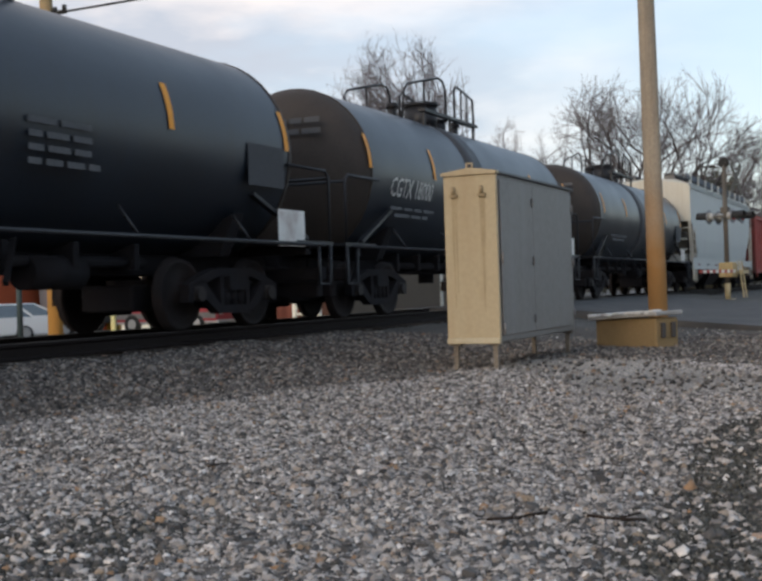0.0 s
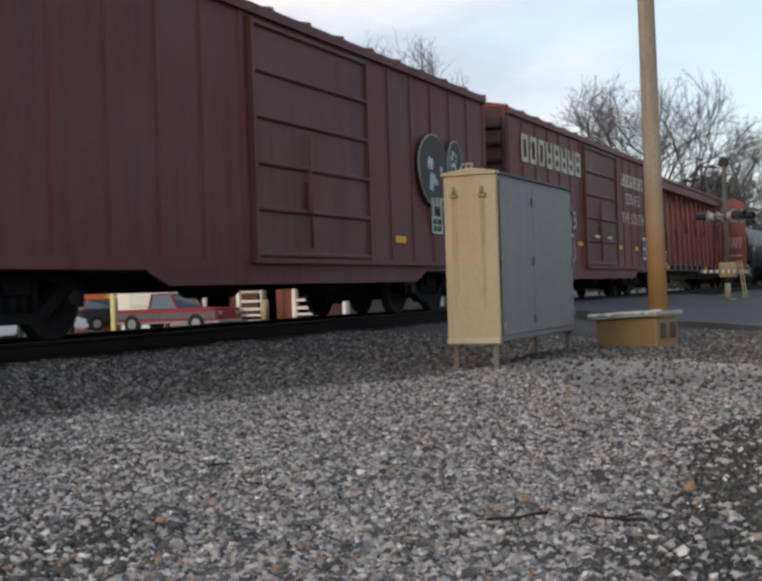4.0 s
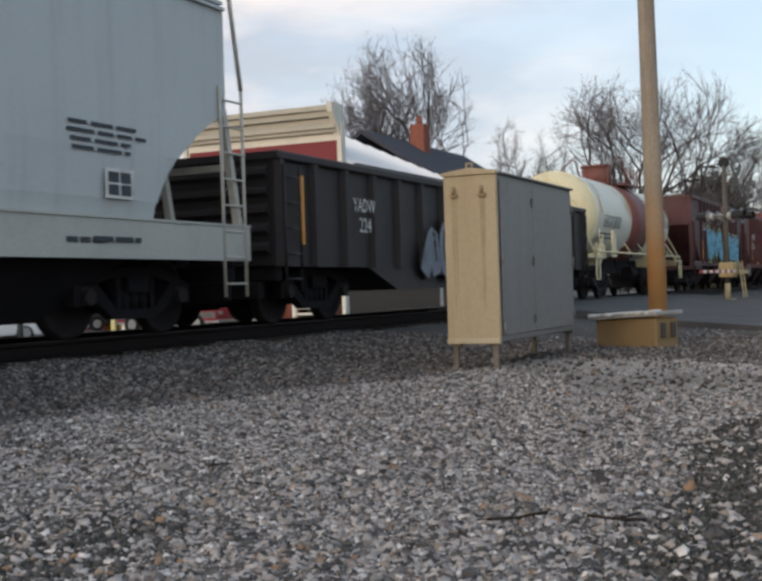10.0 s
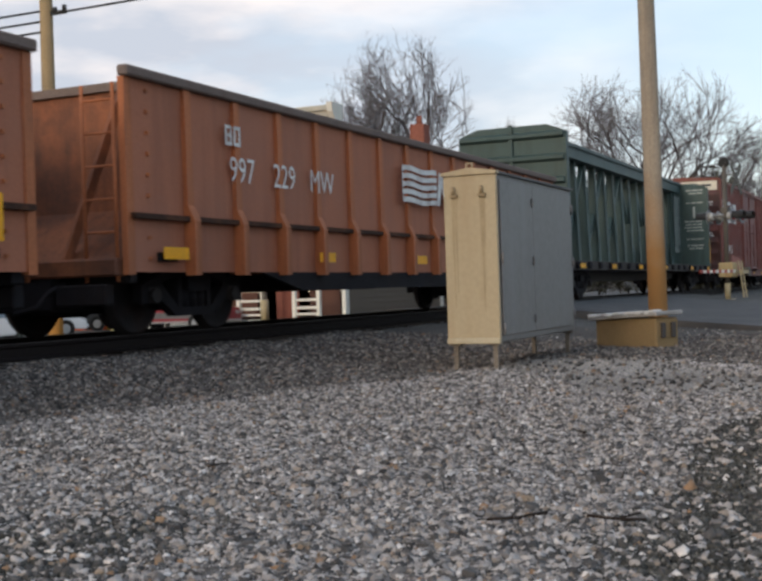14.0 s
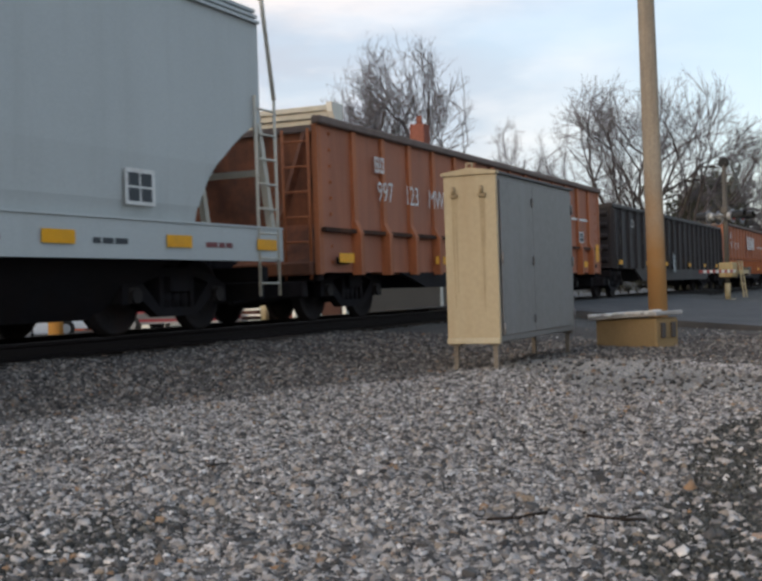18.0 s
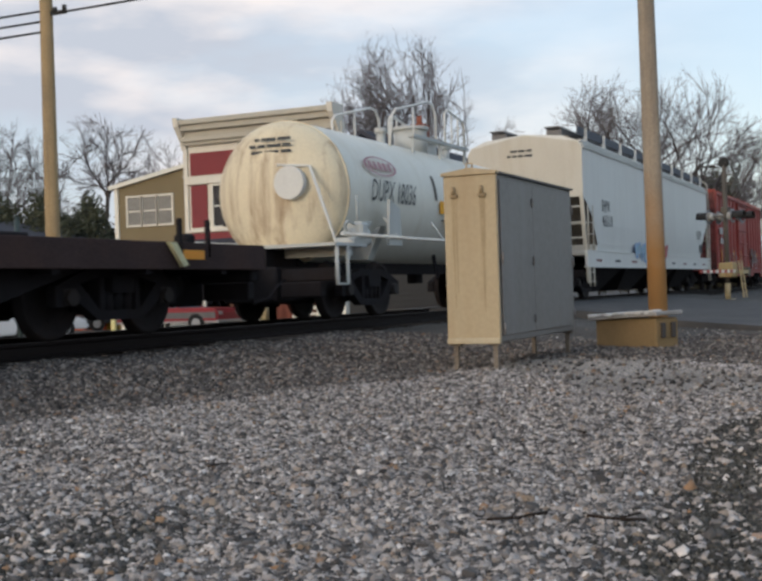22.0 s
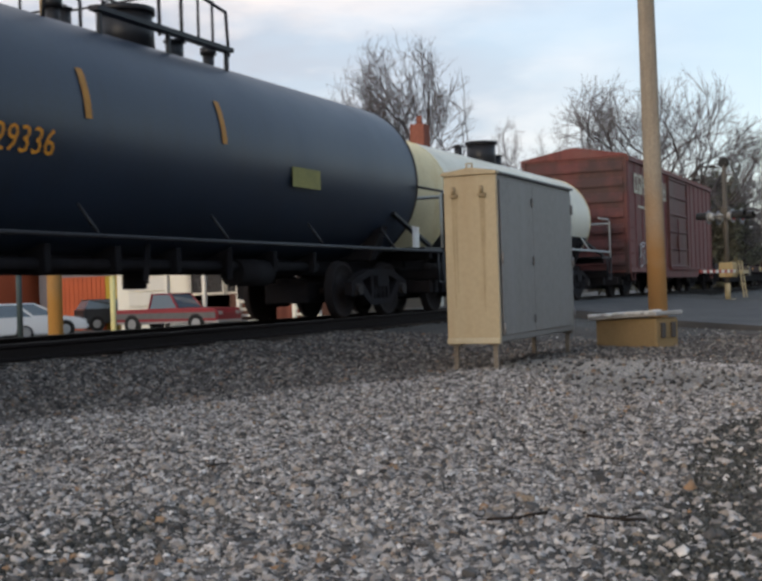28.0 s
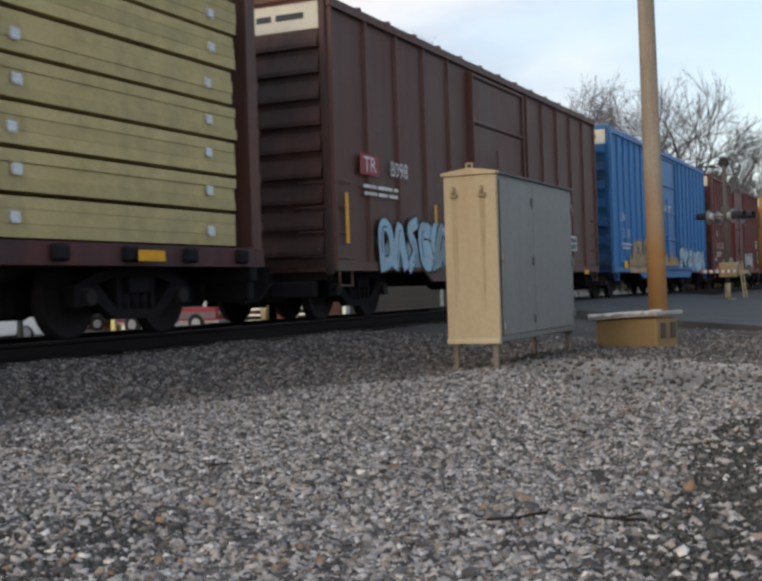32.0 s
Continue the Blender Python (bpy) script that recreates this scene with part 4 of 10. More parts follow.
def red_shop():
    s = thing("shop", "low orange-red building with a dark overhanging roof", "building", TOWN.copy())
    red = mat("orange_red_wall", (0.42, 0.10, 0.045), 0.75, 0, 0.15, 1.2, 40, 0.05)
    bm = bmesh.new()
    box(bm, 34.6, 42, 33.4, 41, -0.6, 3.35)
    part("wall", bm, red, s)
    bm = bmesh.new()
    prism(bm, [(33.0, 3.3), (33.0, 3.5), (37.2, 4.5), (41.4, 3.5), (41.4, 3.3)], 34.2, 42.4, "x")
    part("roof", bm, M_SLATE, s)
    window(s, "x", 34.0, 35.0, 1.0, 2.3, 34.6)
    window(s, "x", 35.8, 36.8, 1.0, 2.3, 34.6)
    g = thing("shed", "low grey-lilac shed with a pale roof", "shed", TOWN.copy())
    bm = bmesh.new()
    box(bm, 38.5, 43, 27.2, 33.0, -0.6, 2.3)
    part("wall", bm, mat("grey_lilac_wall", (0.20, 0.19, 0.21), 0.8, 0, 0.1), g)
    bm = bmesh.new()
    prism(bm, [(26.9, 2.25), (26.9, 2.4), (30.1, 3.1), (33.3, 2.4), (33.3, 2.25)], 38.2, 43.3, "x")
    part("roof", bm, mat("pale_grey_roof", (0.30, 0.29, 0.30), 0.7, 0, 0.12), g)
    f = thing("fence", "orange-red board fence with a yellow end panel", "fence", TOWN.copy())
    for i in range(16):
        bm = bmesh.new()
        bevel_box(bm, 36.0, 36.05, 26.9 + 0.21 * i, 27.09 + 0.21 * i, -0.6, 1.75, 0.008)
        part("board", bm, red if i > 3 else mat("mustard_board", (0.38, 0.26, 0.03), 0.7), f)
    bm = bmesh.new()
    for z in (0.4, 1.4):
        box(bm, 36.05, 36.1, 26.9, 30.26, z, z + 0.08)
    part("rail", bm, M_POLE, f)


red_shop()


# ---- crossing signals ----
M_SILVER = mat("aluminium_paint", (0.42, 0.41, 0.38), 0.45, 0.5, 0.15)
M_BLACKSIG = mat("signal_black", (0.02, 0.02, 0.02), 0.5, 0, 0.2)
M_MASTTAN = mat("mast_tan", (0.40, 0.33, 0.20), 0.6, 0.1, 0.2)


def signal_lamp(s, x, y, z, facing, disc):
    """One flashing-light unit: background disc, hood and lens."""
    bm = bmesh.new()
    rod(bm, (x, y, z), (x, y + facing * 0.03, z), 0.24, 24)
    lamp = part("light_unit", bm, disc, s)
    bm = bmesh.new()
    n = 14
    for i in range(n):
        a0, a1 = math.pi * (-0.15 + 1.3 * i / n), math.pi * (-0.15 + 1.3 * (i + 1) / n)
        for r in (0.17,):
            v = [bm.verts.new(c) for c in ((x + r * math.cos(a0), y + facing * 0.03, z + r * math.sin(a0)), (x + r * math.cos(a1), y + facing * 0.03, z + r * math.sin(a1)),
                                           (x + r * math.cos(a1), y + facing * 0.42, z + r * math.sin(a1)), (x + r * math.cos(a0), y + facing * 0.42, z + r * math.sin(a0)))]
            bm.faces.new(v)
    part("hood", bm, M_BLACKSIG, lamp)
    bm = bmesh.new()
    rod(bm, (x, y + facing * 0.03, z), (x, y + facing * 0.06, z), 0.14, 16)
    part("lens", bm, mat("red_lens", (0.30, 0.02, 0.02), 0.15), lamp)
    bm = bmesh.new()
    rod(bm, (x, y, z), (x, y - facing * 0.16, z), 0.17, 16, 0.12)
    part("housing", bm, M_SILVER, lamp)


def crossing_signal(x, y, facing, top, label, turn, gate=0):
    s = thing("crossing_signal", label, "crossing signal", pose(x, y, 0, 0, 0, turn))
    mast = M_MASTGREY if gate else M_SILVER
    bm = bmesh.new()
    rod(bm, (0, 0, 0.6), (0, 0, top), 0.08 if gate else 0.065, 14)
    part("mast", bm, mast, s)
    bm = bmesh.new()
    bevel_box(bm, -0.2, 0.2, -0.2, 0.2, 0, 0.22, 0.02)
    rod(bm, (0, 0, 0.22), (0, 0, 0.75), 0.10, 12)
    part("base", bm, M_MASTTAN, s)
    zc, off = top - (0.47 if gate else 0.15), facing * (0.42 if gate else 0.25)
    half, board = (0.68, M_MASTGREY) if gate else (0.47, M_CROSSBUCK)
    for a in (48, -48):
        bm = bmesh.new()
        c, q = math.cos(radians(a)) * half, math.sin(radians(a)) * half
        n = (-q * 0.15, c * 0.15)
        d = off + (0.014 if a > 0 else 0)
        prism(bm, [(-c + n[0], zc - q + n[1]), (c + n[0], zc + q + n[1]), (c - n[0], zc + q - n[1]), (-c - n[0], zc - q - n[1])], d, d + 0.012, "y")
        part("crossbuck_board", bm, board, s)
    for dz in (-0.14, 0.14):
        bm = bmesh.new()
        beam(bm, (0, 0, zc + dz), (0, off, zc + dz), 0.05, 0.05)
        part("sign_bracket", bm, mast, s)
    zl = 2.58 if not gate else 3.0
    arm, gap = (0.40, 0.40) if gate else (0.58, 0.13)
    bm = bmesh.new()
    beam(bm, (-arm, 0, zl), (arm, 0, zl), 0.06, 0.08)
    if gate:
        for dx in (-arm, arm):
            beam(bm, (dx, -gap, zl), (dx, gap, zl), 0.05, 0.06)
    part("cross_arm", bm, mast, s)
    bm = bmesh.new()
    bevel_box(bm, -0.13, 0.13, -0.13, 0.13, zl + 0.12, zl + 0.34, 0.02)
    part("junction_box", bm, mast, s)
    for dx in (-arm, arm):
        signal_lamp(s, dx, facing * gap, zl, facing, M_CROSSBUCK)
        signal_lamp(s, dx, -facing * gap, zl, -facing, M_CROSSBUCK)
    bm = bmesh.new()
    if gate:
        rod(bm, (-0.06, 0, top + 0.1), (0.06, 0, top + 0.1), 0.18, 20)
        rod(bm, (-0.09, 0, top + 0.1), (-0.06, 0, top + 0.1), 0.09, 14)
        rod(bm, (0, 0, top - 0.05), (0, 0, top + 0.04), 0.08, 10)
        part("bell", bm, M_BLACKSIG, s)
    else:
        rod(bm, (0, 0, top), (0, 0, top + 0.06), 0.075, 12, 0.03)
        part("cap", bm, mast, s)
    if gate:
        bm = bmesh.new()
        bevel_box(bm, -0.26, 0.2, -0.3, 0.2, 0.95, 1.45, 0.03)
        part("gate_mechanism", bm, mat("mechanism_cream", (0.42, 0.32, 0.16), 0.6, 0, 0.3, 3, 40, 0.1, (0.20, 0.08, 0.04), 0.7, 3.0), s)
        for i in range(12):
            bm = bmesh.new()
            a = 0.3 + i * (gate - 0.3) / 12
            b = 0.3 + (i + 1) * (gate - 0.3) / 12
            box(bm, -b, -a, -0.42, -0.38, 1.10, 1.20)
            part("gate_stripe", bm, mat("gate_red", (0.40, 0.07, 0.05), 0.5) if i % 2 else M_GARAGE, s)
        for d in (-0.1, 0.1):
            bm = bmesh.new()
            beam(bm, (0.1, -0.38 + d, 1.12), (0.75, -0.38 + d, 1.12), 0.04, 0.12)
            part("counterweight_arm", bm, M_MASTTAN, s)
        bm = bmesh.new()
        bevel_box(bm, 0.6, 0.85, -0.5, -0.26, 0.98, 1.28, 0.02)
        part("counterweight", bm, M_MASTGREY, s)
        for k in (0, 1):      # leaning service ladder
            bm = bmesh.new()
            beam(bm, (0.12 + 0.26 * k, -0.52, 0.25), (0.12 + 0.26 * k, -0.36, 1.5), 0.035, 0.035)
            part("ladder_rail", bm, M_MASTTAN, s)
        for k in range(4):
            bm = bmesh.new()
            t = (k + 0.5) / 4
            rod(bm, (0.12, -0.52 + 0.16 * t, 0.25 + 1.25 * t), (0.38, -0.52 + 0.16 * t, 0.25 + 1.25 * t), 0.014, 6)
            part("ladder_rung", bm, M_MASTTAN, s)


M_CROSSBUCK = mat("weathered_crossbuck", (0.23, 0.235, 0.25), 0.6, 0.2, 0.2)
M_MASTGREY = mat("dark_grey_mast", (0.12, 0.105, 0.088), 0.6, 0.3, 0.25)
crossing_signal(24.3, 14.1, 1, 3.85, "silver railway crossing mast with grey crossbuck boards and lamps", -28)
crossing_signal(41.4, 5.9, -1, 4.75, "dark crossing signal mast with bell and red-white gate arm", -14, gate=3.2)


# ---- parked vehicles, posts ----
M_TYRE = mat("tyre_rubber", (0.018, 0.018, 0.018), 0.8, 0, 0.2)
M_RIM = mat("wheel_rim", (0.40, 0.40, 0.40), 0.35, 0.7, 0.1)
M_AUTOGLASS = mat("car_glass", (0.10, 0.13, 0.16), 0.06, 0, 0.1, 1, 10, 0.0)


def vehicle(name, label, x, y, L, W, body, cabin, hood, paint, wheelbase, wr=0.33, trim=None, roof_paint=None, category="car", turn=-35):
    """A parked car, its front towards +x before it is turned; body and cabin are outlines (along, up)."""
    v = thing(name, label, category, pose(x, y, -0.63, 0, 0, turn))
    t = bmesh.new()
    prism(t, body, 0.0, W, "y")
    bmesh.ops.bevel(t, geom=[e for e in t.edges if abs(e.verts[0].co.y - e.verts[1].co.y) < 1e-6], offset=0.05, segments=2, affect="EDGES")
    part("body", t, paint, v)
    bm = bmesh.new()
    n = len(cabin)
    zmin = min(p[1] for p in cabin)
    lo, hi = [], []
    for a, z in cabin:
        k = 0.16 * (z - zmin) / 0.6
        lo.append(bm.verts.new((a, 0.06 + k, z)))
        hi.append(bm.verts.new((a, W - 0.06 - k, z)))
    for i in range(n):
        bm.faces.new((lo[i], lo[(i + 1) % n], hi[(i + 1) % n], hi[i]))
    bm.faces.new(lo[::-1])
    bm.faces.new(hi)
    g = part("greenhouse", bm, M_AUTOGLASS, v)
    top = max(p[1] for p in cabin)
    xs = [p[0] for p in cabin if p[1] > top - 0.06]
    bm = bmesh.new()
    bevel_box(bm, min(xs) - 0.05, max(xs) + 0.05, 0.20, W - 0.20, top - 0.03, top + 0.03, 0.02)
    part("roof", bm, roof_paint or paint, v)
    for a in xs[:1] + xs[-1:]:
        base = min((p for p in cabin if p[1] < zmin + 0.02), key=lambda p: abs(p[0] - a))
        for yy, kk in ((0.05, 0.16), (W - 0.05, -0.16)):
            bm = bmesh.new()
            beam(bm, (base[0], yy, zmin), (a, yy + kk, top), 0.07, 0.07)
            part("pillar", bm, roof_paint or paint, v)
    for wx in (L / 2 - wheelbase / 2, L / 2 + wheelbase / 2):
        for wy in (0.0, W - 0.2):
            bm = bmesh.new()
            rod(bm, (wx, wy - 0.02, wr), (wx, wy + 0.2, wr), wr, 20)
            w = part("wheel", bm, M_TYRE, v)
            bm = bmesh.new()
            ry = -0.03 if wy < 0.5 else 0.218
            rod(bm, (wx, wy + ry, wr), (wx, wy + ry + 0.012, wr), wr * 0.62, 16)
            part("rim", bm, M_RIM, w)
        bm = bmesh.new()
        rod(bm, (wx, -0.015, wr), (wx, 0.02, wr), wr * 1.18, 20)
        part("wheel_arch", bm, M_BLACKSIG, v)
    bm = bmesh.new()
    bevel_box(bm, L - 0.06, L + 0.03, 0.12, 0.45, hood - 0.28, hood - 0.12, 0.02)
    part("headlight", bm, M_RIM, v)
    bm = bmesh.new()
    bevel_box(bm, L - 0.06, L + 0.03, W - 0.45, W - 0.12, hood - 0.28, hood - 0.12, 0.02)
    part("headlight", bm, M_RIM, v)
    bm = bmesh.new()
    bevel_box(bm, -0.08, L + 0.09, 0.04, W - 0.04, 0.36, 0.50, 0.03)
    part("bumper", bm, trim or paint, v)
    return v


M_SILVERCAR = mat("silver_car_paint", (0.62, 0.65, 0.68), 0.3, 0.2, 0.05, 1, 40, 0.0)
M_DARKCAR = mat("dark_car_paint", (0.03, 0.032, 0.036), 0.3, 0.2, 0.1, 1, 40, 0.0)
M_REDTRUCK = mat("red_truck_paint", (0.235, 0.022, 0.03), 0.35, 0.1, 0.1, 1, 40, 0.0)
SEDAN = [(0.02, 0.30), (0.0, 0.75), (0.15, 0.92), (1.0, 0.96), (3.3, 0.92), (4.2, 0.80), (4.5, 0.62), (4.52, 0.30)]
SEDAN_CABIN = [(0.55, 0.93), (1.15, 1.38), (2.35, 1.42), (3.35, 0.92)]
vehicle("sedan_car", "silver sedan parked beyond the track", 35.9, 30.9, 4.5, 1.75, SEDAN, SEDAN_CABIN, 0.85, M_SILVERCAR, 2.65, turn=145)
vehicle("sedan_car", "pale silver sedan parked behind a post", 36.6, 34.6, 4.5, 1.75, SEDAN, SEDAN_CABIN, 0.85, M_SILVERCAR, 2.65)
SUV = [(0.02, 0.35), (0.0, 1.0), (0.1, 1.08), (2.6, 1.05), (3.4, 0.98), (3.6, 0.75), (3.62, 0.35)]
vehicle("small_car", "small black hatchback parked beside a pickup truck", 46.3, 37.0, 3.6, 1.7, SUV, [(0.1, 1.06), (0.35, 1.5), (1.9, 1.5), (2.7, 1.04)], 0.95, M_DARKCAR, 2.3)
TRUCK = [(0.02, 0.42), (0.0, 1.0), (2.05, 1.02), (3.7, 1.04), (5.5, 0.99), (5.62, 0.80), (5.62, 0.42)]
pick = vehicle("pickup_truck", "red pickup truck with a grey lower stripe", 42.80, 32.60, 5.6, 1.85, TRUCK, [(1.98, 1.02), (2.06, 1.66), (3.05, 1.66), (3.55, 1.03)], 0.98, M_REDTRUCK, 3.45, 0.36, M_RIM, category="pickup truck", turn=-93)
bm = bmesh.new()
box(bm, 0.03, 5.55, -0.012, -0.002, 0.58, 0.84)
part("side_stripe", bm, mat("truck_grey_stripe", (0.105, 0.10, 0.10), 0.4), pick, "grey painted lower stripe")


def post(x, y, h, r, material, label, name="post"):
    p = thing(name, label, "post", pose(x, y, 0))
    bm = bmesh.new()
    rod(bm, (0, 0, -0.8), (0, 0, h), r, 12)
    part("shaft", bm, material, p)
    bm = bmesh.new()
    rod(bm, (0, 0, h), (0, 0, h + 0.04), r * 1.15, 12, r * 0.6)
    part("cap", bm, material, p)


post(19.1, 16.9, 2.6, 0.06, mat("dark_green_post", (0.05, 0.07, 0.07), 0.5), "dark steel sign post beside a wooden pole", "sign_post")
post(20.9, 15.9, 1.35, 0.06, mat("guy_marker_yellow", (0.70, 0.64, 0.30), 0.5), "pale yellow plastic guy-wire marker", "marker_post")


# ---- trees ----
M_BARK = mat("grey_bark", (0.075, 0.064, 0.060), 0.95, 0, 0.3, 3, 30, 0.4)
M_TWIG = mat("grey_twig", (0.165, 0.150, 0.155), 0.95, 0, 0.25, 3, 30, 0.2)


def tube_mesh(name, segs, material, parent, sides):
    """Many tapered tubes in one mesh."""
    n = len(segs)
    P = np.array([s[0] for s in segs])
    Q = np.array([s[1] for s in segs])
    R0 = np.array([s[2] for s in segs])[:, None]
    R1 = np.array([s[3] for s in segs])[:, None]
    D = Q - P
    D /= np.maximum(1e-6, np.linalg.norm(D, axis=1))[:, None]
    A = np.cross(D, np.where(np.abs(D[:, 2:3]) < 0.9, np.array([[0, 0, 1.0]]), np.array([[1.0, 0, 0]])))
    A /= np.linalg.norm(A, axis=1)[:, None]
    B = np.cross(D, A)
    vs = np.zeros((n, 2 * sides, 3))
    for i in range(sides):
        t = 2 * math.pi * i / sides
        o = A * math.cos(t) + B * math.sin(t)
        vs[:, i] = P + o * R0
        vs[:, sides + i] = Q + o * R1
    f = np.array([[i, (i + 1) % sides, sides + (i + 1) % sides, sides + i] for i in range(sides)])
    fs = (f[None] + (np.arange(n) * 2 * sides)[:, None, None]).reshape(-1, 4)
    me = bpy.data.meshes.new(name)
    me.vertices.add(n * 2 * sides)
    me.vertices.foreach_set("co", vs.reshape(-1).astype(np.float32))
    me.loops.add(len(fs) * 4)
    me.loops.foreach_set("vertex_index", fs.reshape(-1).astype(np.int32))
    me.polygons.add(len(fs))
    me.polygons.foreach_set("loop_start", np.arange(0, len(fs) * 4, 4, dtype=np.int32))
    me.polygons.foreach_set("use_smooth", np.ones(len(fs), dtype=bool))
    me.update(calc_edges=True)
    me.materials.append(material)
    ob = new(name, me)
    ob.parent = parent
    return ob


def bare_tree(x, y, height, width, low, seed, label, stems=1, fork=0.2, n=900, r_tip=0.014, reach=1.0, step=0.4, lean=0.0, shell=0.55, size=1.0, gamma=2.2, spread=0.26, lift=0.15, limbs=0, fan=0.95, run=0.4, side=0.16):
    """A leafless tree grown towards points spread through its crown, so that it fills a rounded outline."""
    rng = np.random.default_rng(seed)
    cz, rz, rx = (height + low) / 2, (height - low) / 2, width / 2
    d = rng.normal(size=(n, 3))
    d /= np.linalg.norm(d, axis=1)[:, None]
    rad = (shell + (1 - shell) * rng.random(n)) ** 0.6 * (0.9 + 0.16 * np.sin(3 * np.arctan2(d[:, 1], d[:, 0]) + seed) * np.cos(4 * d[:, 2] + seed))
    goal = d * rad[:, None] * np.array([rx, rx, rz]) + np.array([lean, 0, cz])
    pos, par = [], []

    def add(p, k):
        pos.append(np.array(p, dtype=float))
        par.append(k)
        return len(pos) - 1
    for s in range(stems):
        a = 2 * math.pi * (s + 0.4 * rng.random()) / stems
        k = add((0.25 * math.cos(a) * (stems > 1), 0.25 * math.sin(a) * (stems > 1), -0.8), -1)
        h = height * fork * rng.uniform(0.8, 1.15)
        for q in range(max(2, int(h / step))):
            out = 0.0 if stems == 1 else spread
            k = add(pos[k] + step * np.array([out * math.cos(a) + rng.normal() * 0.06 + 0.05 * lean / height * 10, out * math.sin(a) + rng.normal() * 0.06, 1.0]), k)
    fork_z = pos[-1][2]
    queue = []
    if limbs:      # main limbs spread like a fan from the head of the trunk and fork again and again
        heads = [k for k in range(len(pos)) if k not in par]
        for j in range(limbs):
            a = 2.4 * j + rng.normal() * 0.25
            tilt = fan * math.sqrt((j + 0.35) / limbs) * rng.uniform(0.85, 1.1)
            d = np.array([math.sin(tilt) * math.cos(a), math.sin(tilt) * math.sin(a), math.cos(tilt)])
            queue.append((heads[j % len(heads)], d, run * (height - fork_z) * rng.uniform(0.7, 1.15)))
    while queue and len(pos) < n:
        k, d, length = queue.pop(0)
        for q in range(max(2, int(length / step))):
            d = d + rng.normal(size=3) * 0.075 + np.array([0, 0, lift * 0.12])
            d = d / np.linalg.norm(d)
            p = pos[k] + d * step
            e = (p - np.array([lean, 0, cz])) / np.array([rx, rx, rz])
            if np.linalg.norm(e) > rng.uniform(0.88, 1.06) and p[2] > fork_z + 1.5:
                length = 0
                break
            k = add(p, k)
            if q and rng.random() < side:
                v = d + rng.normal(size=3) * 0.55
                queue.append((k, v / np.linalg.norm(v), length * 0.5))
        if length > 1.6 * step:
            for c in range(2 if rng.random() < 0.65 else 3):
                v = d + rng.normal(size=3) * (0.16 if c == 0 else 0.36)
                queue.append((k, v / np.linalg.norm(v), length * rng.uniform(0.64, 0.86)))
    near = np.full(n, 1e9)
    who = np.zeros(n, dtype=int)
    alive = np.ones(n, dtype=bool)
    start = 0
    born = {}
    for it in range(0 if limbs else 90):
        P = np.array(pos)
        if len(P) > start:
            D = np.linalg.norm(goal[:, None] - P[None, start:], axis=2)
            m = D.argmin(1)
            dm = D[np.arange(n), m]
            better = dm < near
            near[better] = dm[better]
            who[better] = m[better] + start
            start = len(P)
        alive &= near > step * 1.2
        if not alive.any():
            break
        pull = {}
        for i in np.nonzero(alive)[0]:
            v = goal[i] - P[who[i]]
            pull.setdefault(int(who[i]), []).append(v / np.linalg.norm(v))
        grown = 0
        for k, vs in pull.items():
            v = np.mean(vs, axis=0)
            if par[k] >= 0:
                v = v + (P[k] - P[par[k]]) / step * 1.1
            v = v + rng.normal(size=3) * 0.10 + np.array([0, 0, lift])
            L = np.linalg.norm(v)
            if L > 0.05 and born.get(k, 0) < 2:
                add(P[k] + v / L * step, k)
                born[k] = born.get(k, 0) + 1
                grown += 1
        if not grown or len(pos) > 9000:
            break
    N = len(pos)
    area = np.zeros(N)
    kids = np.zeros(N, dtype=int)
    for k in range(N - 1, -1, -1):
        if kids[k] == 0:
            area[k] = r_tip ** gamma
        if par[k] >= 0:
            area[par[k]] += area[k]
            kids[par[k]] += 1
    r = area ** (1 / gamma)
    big, small = [], []
    for k in range(N):
        if par[k] >= 0:
            (big if r[k] > 0.04 else small).append((pos[par[k]], pos[k], min(r[par[k]], r[k] * 1.25), r[k]))
            if r[k] < r_tip * 2.6:
                for _ in range(1 if limbs else 4):
                    v = (pos[k] - pos[par[k]]) / step + rng.normal(size=3) * 0.45 + np.array([0, 0, 0.15])
                    q = pos[k] + v / np.linalg.norm(v) * reach * step * rng.uniform(0.8, 2.0)
                    small.append((pos[k], q, r_tip * 0.8, r_tip * 0.45))
                    w = v / np.linalg.norm(v) + rng.normal(size=3) * 0.5
                    small.append((pos[k] * 0.45 + q * 0.55, pos[k] * 0.45 + q * 0.55 + w * reach * step * 0.7, r_tip * 0.6, r_tip * 0.35))
    t = thing("bare_tree", label, "tree", pose(x, y, 0))
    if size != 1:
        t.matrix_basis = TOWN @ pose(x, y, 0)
    if big:
        tube_mesh("trunk", big, M_BARK, t, 8)
    tube_mesh("crown", small, M_TWIG, t, 3)


